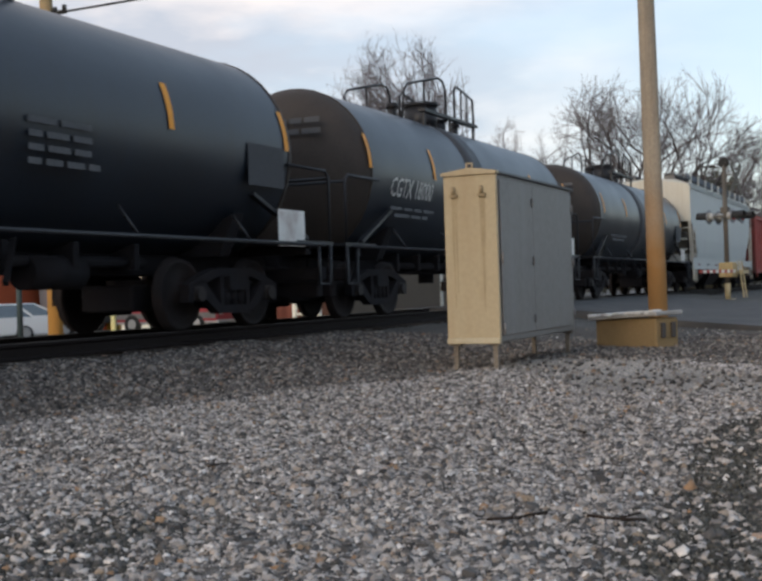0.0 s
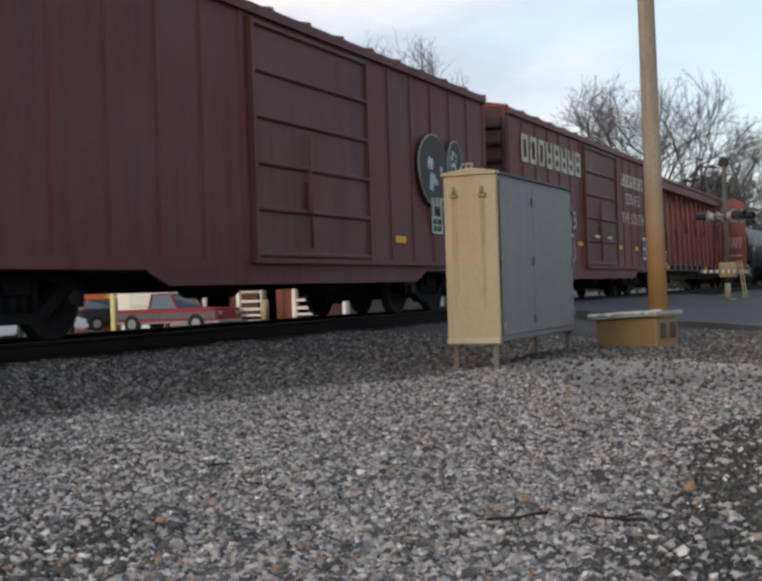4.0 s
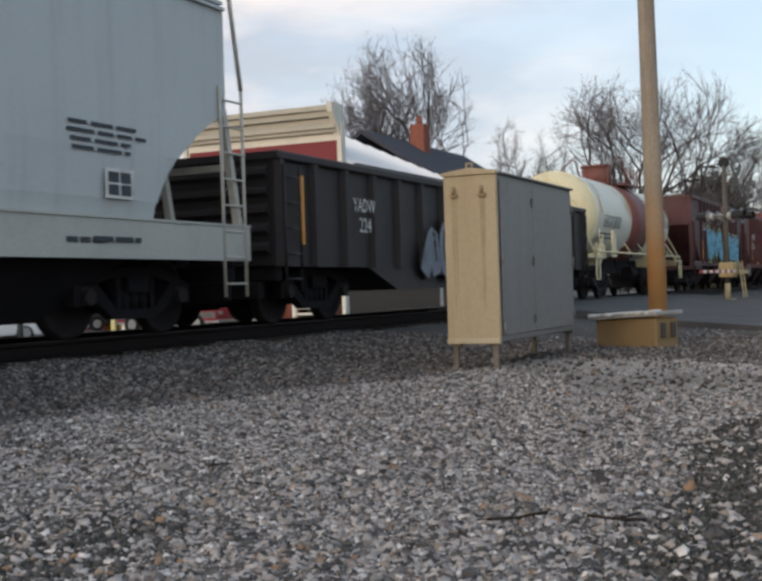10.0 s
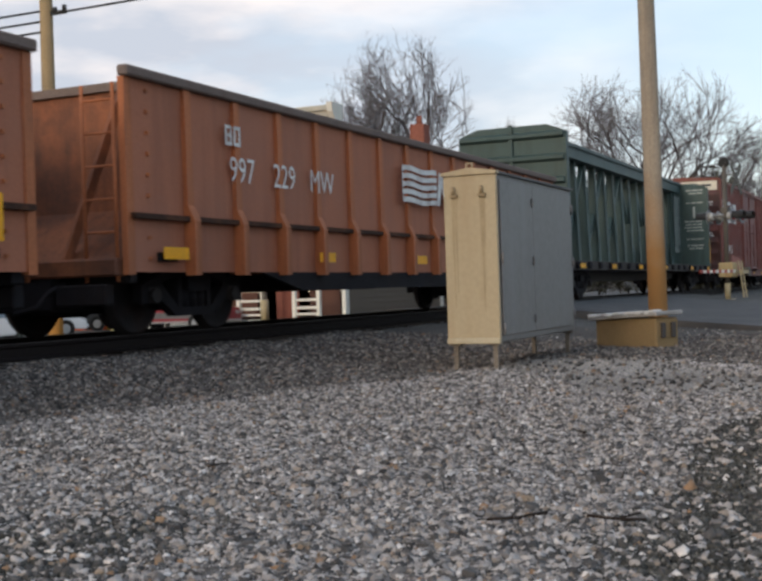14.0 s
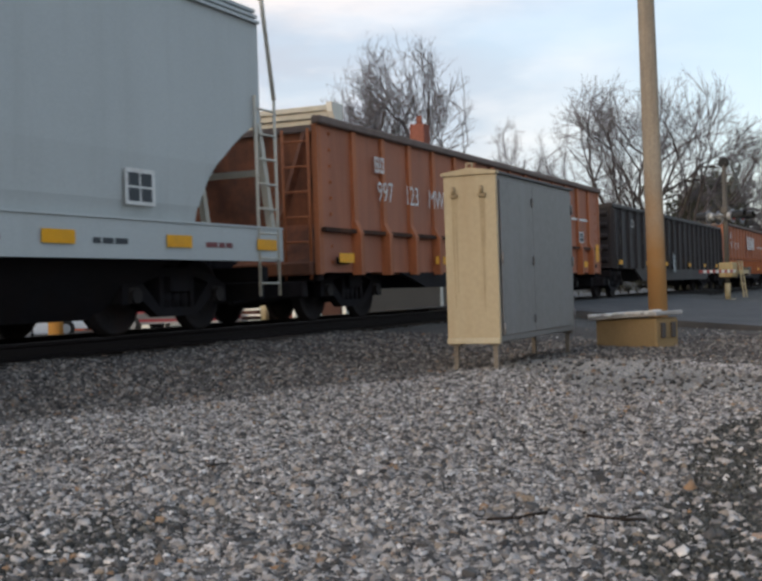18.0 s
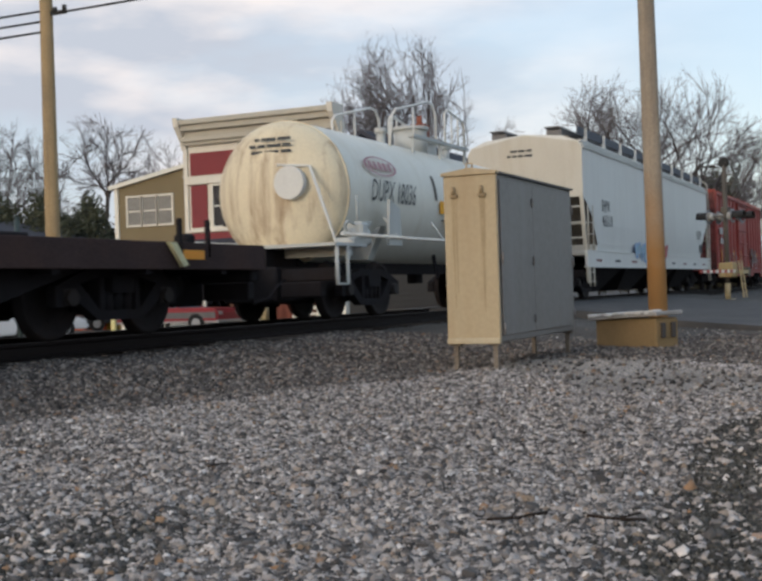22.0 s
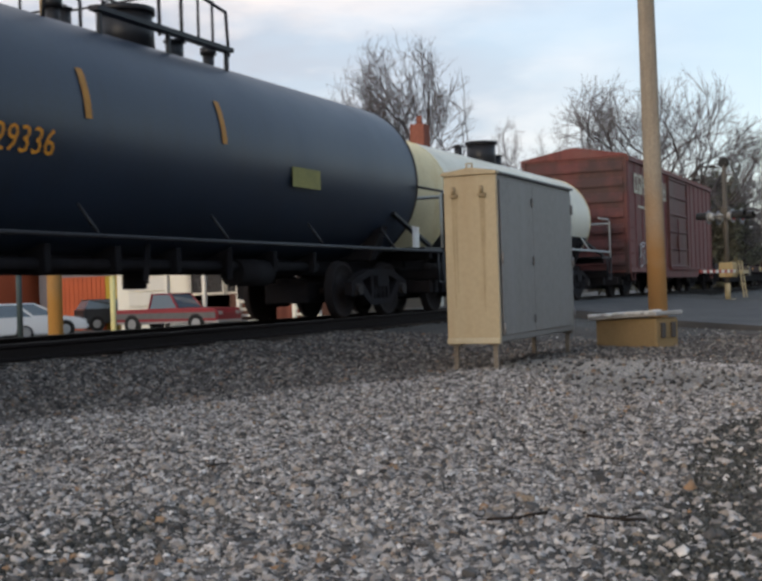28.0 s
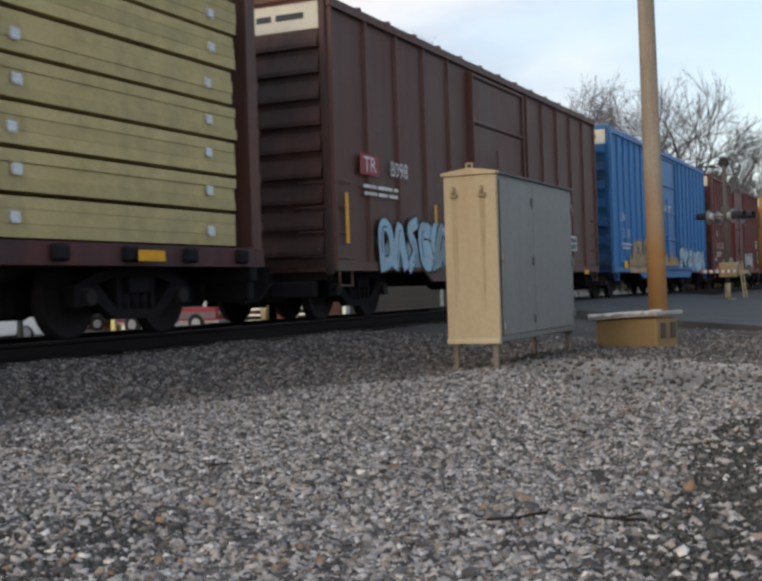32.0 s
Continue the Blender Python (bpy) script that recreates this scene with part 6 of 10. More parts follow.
    for z in chords:      # horizontal stiffeners
        for a0, b0 in ((-L / 2 + 0.1, lo), (hi, L / 2 - 0.1)):
            bm = bmesh.new()
            prism(bm, [(-h, z - 0.06), (-h - 0.07, z - 0.03), (-h - 0.07, z + 0.03), (-h, z + 0.06)], a0, b0, "x")
            part("side_chord", bm, paint, car)
    # sliding doors
    for a, b in doors:
        bm = bmesh.new()
        y = -h - door_d
        box(bm, a, b, y, -h + 0.0, sill + 0.10, eave - 0.20)
        d = part("door", bm, door_paint or paint, car)
        bm = bmesh.new()
        for i in range(door_rows + 1):
            z = sill + 0.12 + (eave - sill - 0.40) * i / door_rows
            prism(bm, [(y, z - 0.02), (y - 0.045, z + 0.01), (y - 0.045, z + 0.04), (y, z + 0.07)], a + 0.05, b - 0.05, "x")
        for x in (a, b - 0.06):
            box(bm, x, x + 0.06, y - 0.05, y, sill + 0.10, eave - 0.2)
        part("door_rib", bm, door_paint or paint, d)
        bm = bmesh.new()
        x = a + (b - a) * 0.42
        rod(bm, (x, y - 0.06, sill + 0.25), (x, y - 0.06, eave - 1.6), 0.022, 8)
        box(bm, x - 0.06, x + 0.06, y - 0.07, y - 0.02, sill + 0.75, sill + 1.15)
        part("lock_bar", bm, door_paint or paint, d)
        bm = bmesh.new()
        box(bm, a - 0.1, b + (b - a) * 0.9, -h - 0.13, -h - 0.02, sill + 0.03, sill + 0.10)
        part("door_track", bm, paint, car)
    # ladder and grab irons at the near corners
    for x in (L / 2 - 0.62, -L / 2 + 0.17):      # grab irons and a stirrup step at the corners
        for q in range(4):
            bm = bmesh.new()
            z = sill + 0.12 + 0.38 * q
            pipe(bm, [(x, -h + 0.01, z), (x, -h - 0.06, z), (x + 0.42, -h - 0.06, z), (x + 0.42, -h + 0.01, z)], 0.011, 5)
            part("grab_iron", bm, paint, car)
        bm = bmesh.new()
        pipe(bm, [(x, -h - 0.01, sill + 0.05), (x, -h - 0.03, sill - 0.28), (x + 0.42, -h - 0.03, sill - 0.28), (x + 0.42, -h - 0.01, sill + 0.05)], 0.02, 6)
        part("stirrup_step", bm, paint, car)
    running_gear(car, xc, L, inset=1.9)
    return car, L


def red_paint(name, c, rust=0.65):
    """Red-brown car paint, greyed by weather, with darker runs and chalky patches."""
    c = (c[0] * 1.08, c[1] * 1.10, c[2] * 1.04)
    return mat(name, c, 0.6, 0.05, 0.22, 0.9, 35, 0.12, (c[0] * 0.40, c[1] * 0.5, c[2] * 0.55), rust, 1.3, True, fade=(c[0] * 0.85 + 0.02, c[1] * 1.4 + 0.02, c[2] * 1.3 + 0.02), fade_amt=0.6)


def darkened(paint):
    """The same paint in darker blotches of grime, with shade between cars painted in."""
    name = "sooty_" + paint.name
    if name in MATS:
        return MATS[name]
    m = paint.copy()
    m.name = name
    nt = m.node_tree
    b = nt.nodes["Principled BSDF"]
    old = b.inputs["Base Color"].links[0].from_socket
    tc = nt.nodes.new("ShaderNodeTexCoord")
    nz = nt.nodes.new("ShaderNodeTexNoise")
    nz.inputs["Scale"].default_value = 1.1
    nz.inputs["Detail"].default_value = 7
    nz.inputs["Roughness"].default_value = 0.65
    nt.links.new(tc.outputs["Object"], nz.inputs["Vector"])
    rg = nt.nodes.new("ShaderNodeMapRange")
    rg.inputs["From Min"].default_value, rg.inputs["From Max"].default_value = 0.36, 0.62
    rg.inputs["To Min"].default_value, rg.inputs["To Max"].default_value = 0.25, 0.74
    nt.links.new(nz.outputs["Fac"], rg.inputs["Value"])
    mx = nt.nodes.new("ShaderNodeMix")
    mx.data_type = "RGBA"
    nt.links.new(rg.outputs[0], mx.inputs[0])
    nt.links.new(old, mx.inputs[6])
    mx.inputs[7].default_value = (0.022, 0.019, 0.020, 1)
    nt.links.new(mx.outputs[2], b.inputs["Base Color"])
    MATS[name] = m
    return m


OXIDE = red_paint("oxide_red_paint", (0.145, 0.040, 0.038))
OXIDE2 = red_paint("faded_oxide_paint", (0.125, 0.035, 0.035))
BROWN = red_paint("boxcar_brown_paint", (0.190, 0.062, 0.054))
BROWN2 = red_paint("dark_brown_paint", (0.110, 0.045, 0.037))
MAROON = red_paint("maroon_paint", (0.145, 0.040, 0.038))
BRIGHTRED = red_paint("brick_red_paint", (0.275, 0.048, 0.042))
BLUE = mat("boxcar_blue_paint", (0.022, 0.16, 0.40), 0.5, 0.05, 0.2, 0.9, 35, 0.1, (0.02, 0.07, 0.18), 0.6, 1.3, True, fade=(0.05, 0.15, 0.30), fade_amt=0.45)
YELLOW = mat("boxcar_yellow_paint", (0.66, 0.335, 0.052), 0.5, 0.05, 0.14, 0.9, 35, 0.1, (0.42, 0.22, 0.03), 0.5, 1.3, True, fade=(0.40, 0.22, 0.05), fade_amt=0.45)
BLUEBLACK = mat("blue_black_paint", (0.015, 0.025, 0.045), 0.40, 0.0, 0.3, 0.8, 35, 0.05, (0.013, 0.016, 0.023), 0.5, 1.2, True, fade=(0.017, 0.023, 0.036), fade_amt=0.45)
GLOSSBLACK = mat("glossy_black_paint", (0.013, 0.018, 0.027), 0.37, 0.0, 0.35, 0.8, 35, 0.04, (0.013, 0.013, 0.015), 0.5, 1.2, True, fade=(0.014, 0.017, 0.022), fade_amt=0.45)
BLACKPAINT = mat("black_car_paint", (0.0175, 0.0185, 0.0225), 0.46, 0.0, 0.35, 0.8, 35, 0.05, (0.019, 0.0165, 0.016), 0.5, 1.2, True, fade=(0.021, 0.019, 0.020), fade_amt=0.45)
DUSTRIM = mat("dusty_rim", (0.19, 0.145, 0.125), 0.9, 0, 0.3, 2.0, 30, 0.3, (0.10, 0.065, 0.05), 0.6, 2.0)
BLACKGON = mat("worn_black_paint", (0.030, 0.0245, 0.0245), 0.6, 0.0, 0.35, 0.9, 35, 0.2, (0.046, 0.030, 0.026), 0.6, 1.4, True, fade=(0.056, 0.044, 0.040), fade_amt=0.55)
SOOT = mat("sooty_black_steel", (0.024, 0.019, 0.017), 0.7, 0.0, 0.35, 1.0, 35, 0.2, (0.045, 0.030, 0.023), 0.6, 1.2, True, fade=(0.040, 0.027, 0.022), fade_amt=0.5)
TANKWHITE = mat("tank_white_paint", (0.72, 0.68, 0.56), 0.45, 0.0, 0.08, 0.7, 35, 0.06, (0.46, 0.41, 0.30), 0.45, 0.9, True)
SLURRYCREAM = mat("slurry_tank_cream", (0.71, 0.69, 0.61), 0.45, 0.0, 0.1, 0.7, 35, 0.06, (0.54, 0.48, 0.36), 0.4, 0.9, True)
SLURRYWHITE = mat("slurry_tank_white", (0.70, 0.71, 0.69), 0.42, 0.0, 0.08, 0.7, 35, 0.06, (0.50, 0.47, 0.40), 0.35, 0.9, True)
RUSTHEAD = mat("rust_stained_head", (0.66, 0.58, 0.42), 0.6, 0.0, 0.15, 0.9, 35, 0.06, (0.22, 0.11, 0.05), 0.9, 1.0, True)
DARKMARK = mat("dark_smear", (0.12, 0.11, 0.10), 0.7)
TANKCREAM = mat("tank_cream_paint", (0.70, 0.62, 0.40), 0.5, 0.0, 0.12, 0.7, 35, 0.06, (0.48, 0.32, 0.12), 0.55, 0.9, True)
HOPGREY = mat("hopper_grey_paint", (0.52, 0.535, 0.52), 0.5, 0.0, 0.08, 0.6, 35, 0.06, (0.30, 0.30, 0.28), 0.3, 1.1, True)
HOPLIGHT = mat("hopper_pale_paint", (0.46, 0.475, 0.46), 0.5, 0.0, 0.08, 0.6, 35, 0.06, (0.36, 0.36, 0.34), 0.3, 1.1, True)
HOPWHITE = mat("hopper_white_paint", (0.64, 0.64, 0.61), 0.5, 0.0, 0.08, 0.6, 35, 0.06, (0.48, 0.47, 0.44), 0.3, 1.1, True)
HOPCREAM = mat("hopper_cream_end", (0.52, 0.49, 0.42), 0.55, 0.0, 0.1, 0.8, 35, 0.06, (0.40, 0.34, 0.24), 0.5, 1.1, True)
ORANGE = mat("gondola_orange_paint", (0.43, 0.142, 0.056), 0.65, 0.0, 0.22, 0.9, 35, 0.1, (0.14, 0.060, 0.036), 0.7, 1.2, True, fade=(0.22, 0.09, 0.05), fade_amt=0.5)
ORANGESHEET = mat("gondola_faded_sheet", (0.385, 0.142, 0.077), 0.7, 0.0, 0.16, 0.9, 35, 0.1, (0.22, 0.086, 0.053), 0.6, 1.0, True, fade=(0.33, 0.148, 0.098), fade_amt=0.6)
GREEN = mat("centerbeam_green_paint", (0.050, 0.084, 0.080), 0.55, 0.05, 0.2, 0.9, 35, 0.1, (0.02, 0.03, 0.027), 0.5, 1.2, True, fade=(0.05, 0.06, 0.05), fade_amt=0.45)
RAWRED = red_paint("centerbeam_red_paint", (0.165, 0.043, 0.038))
RUSTRUN = mat("rust_run", (0.46, 0.27, 0.085), 0.7, 0, 0.25, 4, 40, 0.05, (0.55, 0.45, 0.25), 0.7, 3.0)
PALE = mat("pale_end_plate", (0.62, 0.58, 0.48), 0.6, 0, 0.12)


# ---- tank cars ----
def tank_car(lead, trail, paint, label, r=1.4, zc=2.42, head=None, band=None, lower=None, platform="rail", sill_paint=None, dome=None, marks=(), line_paint=None,
             overhang=0.55, end_rail=True, side_ladder=False, zr=1.30, struts=(), mark_paint=None, streaks=(), rig=False, rail_k=0.9):
    """lead and trail are the ends of the tank shell."""
    car, xc, L = start_car("tank_car", label, "tank car", lead, trail)
    sp = sill_paint or paint
    n = 40

    def ring(bm, x, rr):
        return [bm.verts.new((x, rr * math.cos(2 * math.pi * i / n), zc + rr * math.sin(2 * math.pi * i / n))) for i in range(n)]

    def skin(bm, rings):
        for a, b in zip(rings, rings[1:]):
            for i in range(n):
                f = bm.faces.new((a[i], a[(i + 1) % n], b[(i + 1) % n], b[i]))
                f.smooth = True

    hd = 0.62
    bm = bmesh.new()
    skin(bm, [ring(bm, x, r) for x in np.linspace(-L / 2 + hd, L / 2 - hd, 9)])
    shell = part("shell", bm, paint, car)
    for s in (-1, 1):
        bm = bmesh.new()
        rs = []
        for k in range(9):
            t = math.pi / 2 * k / 8
            rs.append(ring(bm, s * (L / 2 - hd + hd * math.sin(t)), max(0.01, r * math.cos(t))))
        skin(bm, rs)
        rod(bm, (s * (L / 2 - hd - 0.02), 0, zc), (s * (L / 2 - hd + 0.02), 0, zc), r + 0.012, 40)
        part("head", bm, head or paint, car)
    if band:
        a, b, bp = band
        bm = bmesh.new()
        skin(bm, [ring(bm, a, r - 0.05), ring(bm, a, r + 0.012), ring(bm, b, r + 0.012), ring(bm, b, r - 0.05)])
        part("band", bm, bp, car, "contrasting painted band round the tank")
    if lower:
        bm = bmesh.new()
        seg = []
        for x in (-L / 2 + hd, L / 2 - hd):
            seg.append([bm.verts.new((x, (r + 0.008) * math.cos(t), zc + (r + 0.008) * math.sin(t))) for t in np.linspace(math.pi * 1.13, math.pi * 1.87, 14)])
        for i in range(13):
            bm.faces.new((seg[0][i], seg[0][i + 1], seg[1][i + 1], seg[1][i])).smooth = True
        part("lower_coat", bm, lower, car, "black coated underside")
    for x in marks:       # upright marks that follow the shell
        bm = bmesh.new()
        pts = [((r + 0.012) * -math.cos(t), zc + (r + 0.012) * math.sin(t)) for t in np.linspace(0.02, 0.42, 7)]
        for (ya, za), (yb, zb) in zip(pts, pts[1:]):
            v = [bm.verts.new(c) for c in ((x, ya, za), (x + 0.11, ya, za), (x + 0.11, yb, zb), (x, yb, zb))]
            bm.faces.new(v)
        part("reflector", bm, mark_paint or (M_ORANGE_MARK if paint is BLACKPAINT else M_REFL), car)
    up = sp if sp is not BLACKPAINT else M_UNDER
    for s in (-1, 1):     # stub sills, saddles, bolsters
        bm = bmesh.new()
        box(bm, min(s * (L / 2 - 2.6), s * (L / 2 + overhang)), max(s * (L / 2 - 2.6), s * (L / 2 + overhang)), -0.3, 0.3, 0.72, 1.12)
        part("stub_sill", bm, M_UNDER, car)
        x = s * (L / 2 - 1.7)
        bm = bmesh.new()
        prism(bm, [(-1.25, 1.5), (-1.0, 0.95), (1.0, 0.95), (1.25, 1.5), (0.8, zc - r * 0.72), (-0.8, zc - r * 0.72)], x - 0.12, x + 0.12, "x")
        part("saddle", bm, up, car)
        bm = bmesh.new()
        box(bm, s * (L / 2 - 0.1) - 0.08, s * (L / 2 - 0.1) + 0.08, -1.4, 1.4, 0.98, 1.12)
        part("end_beam", bm, up, car)
    for s in (-1, 1):     # end decks, steps and braces
        bm = bmesh.new()
        x0, x1 = sorted((s * (L / 2 - 0.55), s * (L / 2 + overhang)))
        box(bm, x0, x1, -1.48, 1.48, 1.12, 1.17)
        xe = s * (L / 2 + overhang - 0.08)
        for y in (-1.46, 1.1):
            pipe(bm, [(xe, y, 1.12), (xe, y, 0.55), (xe - s * 0.36, y, 0.55), (xe - s * 0.36, y, 1.12)], 0.03, 6)
        part("end_deck", bm, sp, car)
        bm = bmesh.new()
        pipe(bm, [(xe, -1.46, 1.15), (xe, -1.46, 2.12), (xe - s * 0.1, -1.46, 2.2), (s * (L / 2 - 0.75), -1.46, 2.2)], 0.025, 6)
        pipe(bm, [(xe, -1.46, 2.1), (xe, 1.46, 2.1), (xe, 1.46, 1.15)], 0.025, 6)
        if end_rail:
            part("end_handrail", bm, line_paint or sp, car)
        else:
            bm.free()
            bm = bmesh.new()
            pipe(bm, [(xe, -1.46, 1.15), (s * (L / 2 - 0.1), -0.75, zc + 0.35), (s * (L / 2 - 0.05), -0.2, zc + 0.4)], 0.025, 6)
            part("end_handrail", bm, line_paint or sp, car)
            if head is RUSTHEAD:
                bm = bmesh.new()
                rod(bm, (s * (L / 2 - 0.08), -0.45, zc + 0.1), (s * (L / 2 + 0.06), -0.45, zc + 0.1), 0.26, 18)
                part("brake_wheel", bm, line_paint or sp, car)
        bm = bmesh.new()
        beam(bm, (s * (L / 2 - 0.15), -1.40, 1.2), (s * (L / 2 - 1.5), -r * 0.93, zc - r * 0.42), 0.09, 0.05)
        part("brace", bm, sp, car)
    bm = bmesh.new()      # side rail along the tank
    for y in (-1.47, 1.47):
        rod(bm, (-L / 2 - 0.3, y, zr), (L / 2 + 0.3, y, zr), 0.028, 6)
        for x in np.linspace(-L / 2 + 1.8, L / 2 - 1.8, 5):
            rod(bm, (x, y, zr), (x - 0.1, y * 0.86, zr + 0.35), 0.02, 6)
    part("side_handrail", bm, line_paint or sp, car)
    # top fittings
    zt = zc + r
    if platform:
        for y in (-0.64, 0.64):      # a narrow foot board on each side of the manway
            bm = bmesh.new()
            box(bm, -1.5, 1.5, y - 0.07, y + 0.07, zt + 0.10, zt + 0.16)
            tp = part("top_platform", bm, sp, car)
            for x in (-1.4, 0.0, 1.4):
                bm = bmesh.new()
                box(bm, x - 0.025, x + 0.025, y - 0.025, y + 0.025, zt - 0.22, zt + 0.099)
                part("platform_bracket", bm, sp, tp)
        for x in (-1.45, 1.95):      # vent valves beyond the boards
            bm = bmesh.new()
            rod(bm, (x, 0, zt - 0.06), (x, 0, zt + 0.22), 0.085, 12)
            rod(bm, (x, 0, zt + 0.22), (x, 0, zt + 0.32), 0.12, 12)
            part("vent_valve", bm, sp, car)
        if platform == "rail":
            for y in (-0.62, 0.62):
                bm = bmesh.new()
                for x in (-1.45, -0.5, 0.5, 1.45):
                    rod(bm, (x, y, zt + 0.1), (x, y, zt + 0.95), 0.022, 6)
                for z in (0.5, 0.95):
                    rod(bm, (-1.45, y, zt + z), (1.45, y, zt + z), 0.022, 6)
                part("top_railing", bm, line_paint or sp, car)
        else:
            for y in (-0.62, 0.62):
                bm = bmesh.new()
                pipe(bm, [(-2.3, y * 0.9, zt - 0.2), (-2.3, y, zt + 0.45 * rail_k), (-2.15, y, zt + 0.6 * rail_k), (-0.55, y, zt + 0.98 * rail_k), (-0.3, y, zt + 0.95 * rail_k), (-0.15, y, zt + 0.75 * rail_k), (-0.15, y, zt + 0.05)], 0.026, 6)
                rod(bm, (-1.3, y, zt + 0.08), (-1.3, y, zt + 0.8 * rail_k), 0.02, 6)
                part("top_railing", bm, line_paint or sp, car)
                bm = bmesh.new()
                pipe(bm, [(0.35, y, zt + 0.05), (0.35, y, zt + 0.85 * rail_k), (0.5, y, zt + 0.95 * rail_k), (1.45, y, zt + 0.78 * rail_k), (1.5, y, zt + 0.05)], 0.026, 6)
                for x in (0.75, 1.1):
                    rod(bm, (x, y, zt + 0.08), (x, y, zt + 0.88 * rail_k), 0.02, 6)
                part("top_railing", bm, line_paint or sp, car)
    bm = bmesh.new()
    dh = 0.50 if dome else 0.42
    rod(bm, (0, 0, zt - 0.1), (0, 0, zt + dh), 0.46 if dome else 0.34, 20)
    rod(bm, (0, 0, zt + dh), (0, 0, zt + dh + 0.07), 0.50 if dome else 0.38, 20)
    part("manway", bm, dome or sp, car)
    if dome:
        for y in (-0.75, 0.75):
            bm = bmesh.new()
            pipe(bm, [(-1.6, y, zt - 0.2), (-1.6, y, zt + 0.3), (-1.3, y, zt + 0.42), (-0.1, y, zt + 0.82), (0.3, y, zt + 0.78), (0.75, y, zt + 0.3), (0.8, y, zt - 0.2)], 0.028, 6)
            part("top_railing", bm, dome, car)
        bm = bmesh.new()
        box(bm, 0.6, 2.6, -0.8, 0.8, zt - 0.05, zt + 0.02)
        part("top_platform", bm, dome, car)
        for x in (0.9, 1.4, 1.9, 2.4):
            bm = bmesh.new()
            rod(bm, (x, -0.78, zt), (x, -0.78, zt + 0.55), 0.022, 6)
            part("railing_post", bm, dome, car)
    for x, y, z, q in () if dome else ((1.1, 0, 0.25, 0.12), (-1.0, 0.2, 0.3, 0.09)):
        bm = bmesh.new()
        rod(bm, (x, y, zt - 0.1), (x, y, zt + z), q, 12)
        rod(bm, (x, y, zt + z), (x, y, zt + z + 0.03), q * 1.3, 12)
        part("valve", bm, sp, car)
    bm = bmesh.new()      # outlet and brake gear under the belly
    rod(bm, (0, 0, 0.55), (0, 0, zc - r + 0.1), 0.16, 12)
    rod(bm, (1.6, -0.5, 0.75), (2.5, -0.5, 0.75), 0.2, 12)
    beam(bm, (-L / 2 + 2.5, -0.3, 0.75), (L / 2 - 2.5, -0.3, 0.75), 0.05, 0.05)
    if sp is BLACKPAINT:      # added pipes and plates that fill the dark gap along the belly
        for y0 in (-0.55, -0.25, 0.3):
            rod(bm, (-L / 2 + 2.9, y0, zc - r - 0.07), (L / 2 - 2.9, y0, zc - r - 0.07), 0.07, 8)
        for x in np.linspace(-L / 2 + 3.2, L / 2 - 3.2, 7):
            box(bm, x - 0.05, x + 0.05, -0.7, 0.6, zc - r - 0.16, zc - r + 0.15)
    for x in (-1.0, 0.9):
        beam(bm, (x, -0.9, 0.62), (x + 0.5, -0.6, 1.2), 0.06, 0.06)
    part("brake_gear", bm, M_UNDER, car)
    bm = bmesh.new()
    box(bm, -L / 2 + 0.4, L / 2 - 0.4, -0.33, 0.33, 0.76, max(1.02, zc - r + 0.12))
    part("center_sill", bm, M_UNDER, car)
    for x, t0, t1, w in streaks:      # rust that has run down the shell
        bm = bmesh.new()
        pts = [((r + 0.014) * -math.cos(t), zc + (r + 0.014) * math.sin(t), w * (0.35 + 0.65 * math.sin(math.pi * (k + 0.5) / 9))) for k, t in enumerate(np.linspace(t0, t1, 9))]
        for (ya, za, wa), (yb, zb, wb) in zip(pts, pts[1:]):
            bm.faces.new([bm.verts.new(c) for c in ((x - wa, ya, za), (x + wa, ya, za), (x + wb, yb, zb), (x - wb, yb, zb))]).smooth = True
        part("rust_streak", bm, RUSTRUN, car)
    if rig:      # brake valves and a step plate on the trailing deck
        xr = -L / 2 + 0.55
        bm = bmesh.new()
        bevel_box(bm, xr - 0.28, xr + 0.38, -1.40, -1.05, 1.17, 1.27, 0.02)
        bevel_box(bm, xr - 0.05, xr + 0.22, -1.42, -1.15, 1.27, 1.52, 0.04)
        rod(bm, (xr - 0.22, -1.25, 1.36), (xr + 0.5, -1.25, 1.36), 0.07, 10)
        pipe(bm, [(xr - 0.3, -1.3, 1.34), (xr - 0.42, -1.3, 1.45), (xr - 0.30, -1.3, 1.52), (xr - 0.06, -1.3, 1.48)], 0.022, 6)
        rod(bm, (xr + 0.06, -1.3, 1.5), (xr + 0.06, -1.3, 1.95), 0.014, 6)
        part("brake_valve", bm, sp, car)
        bm = bmesh.new()
        prism(bm, [(xr + 0.95, 1.17), (xr + 1.5, 1.17), (xr + 1.42, 1.80), (xr + 1.02, 1.92)], -1.44, -1.40)
        part("step_plate", bm, sp, car)
    for x in struts:
        for d in (-0.45, 0.45):
            bm = bmesh.new()
            beam(bm, (x + d, -0.7, zc - r + 0.15), (x, -0.7, 0.42), 0.07, 0.07)
            part("skid_strut", bm, M_UNDER, car)
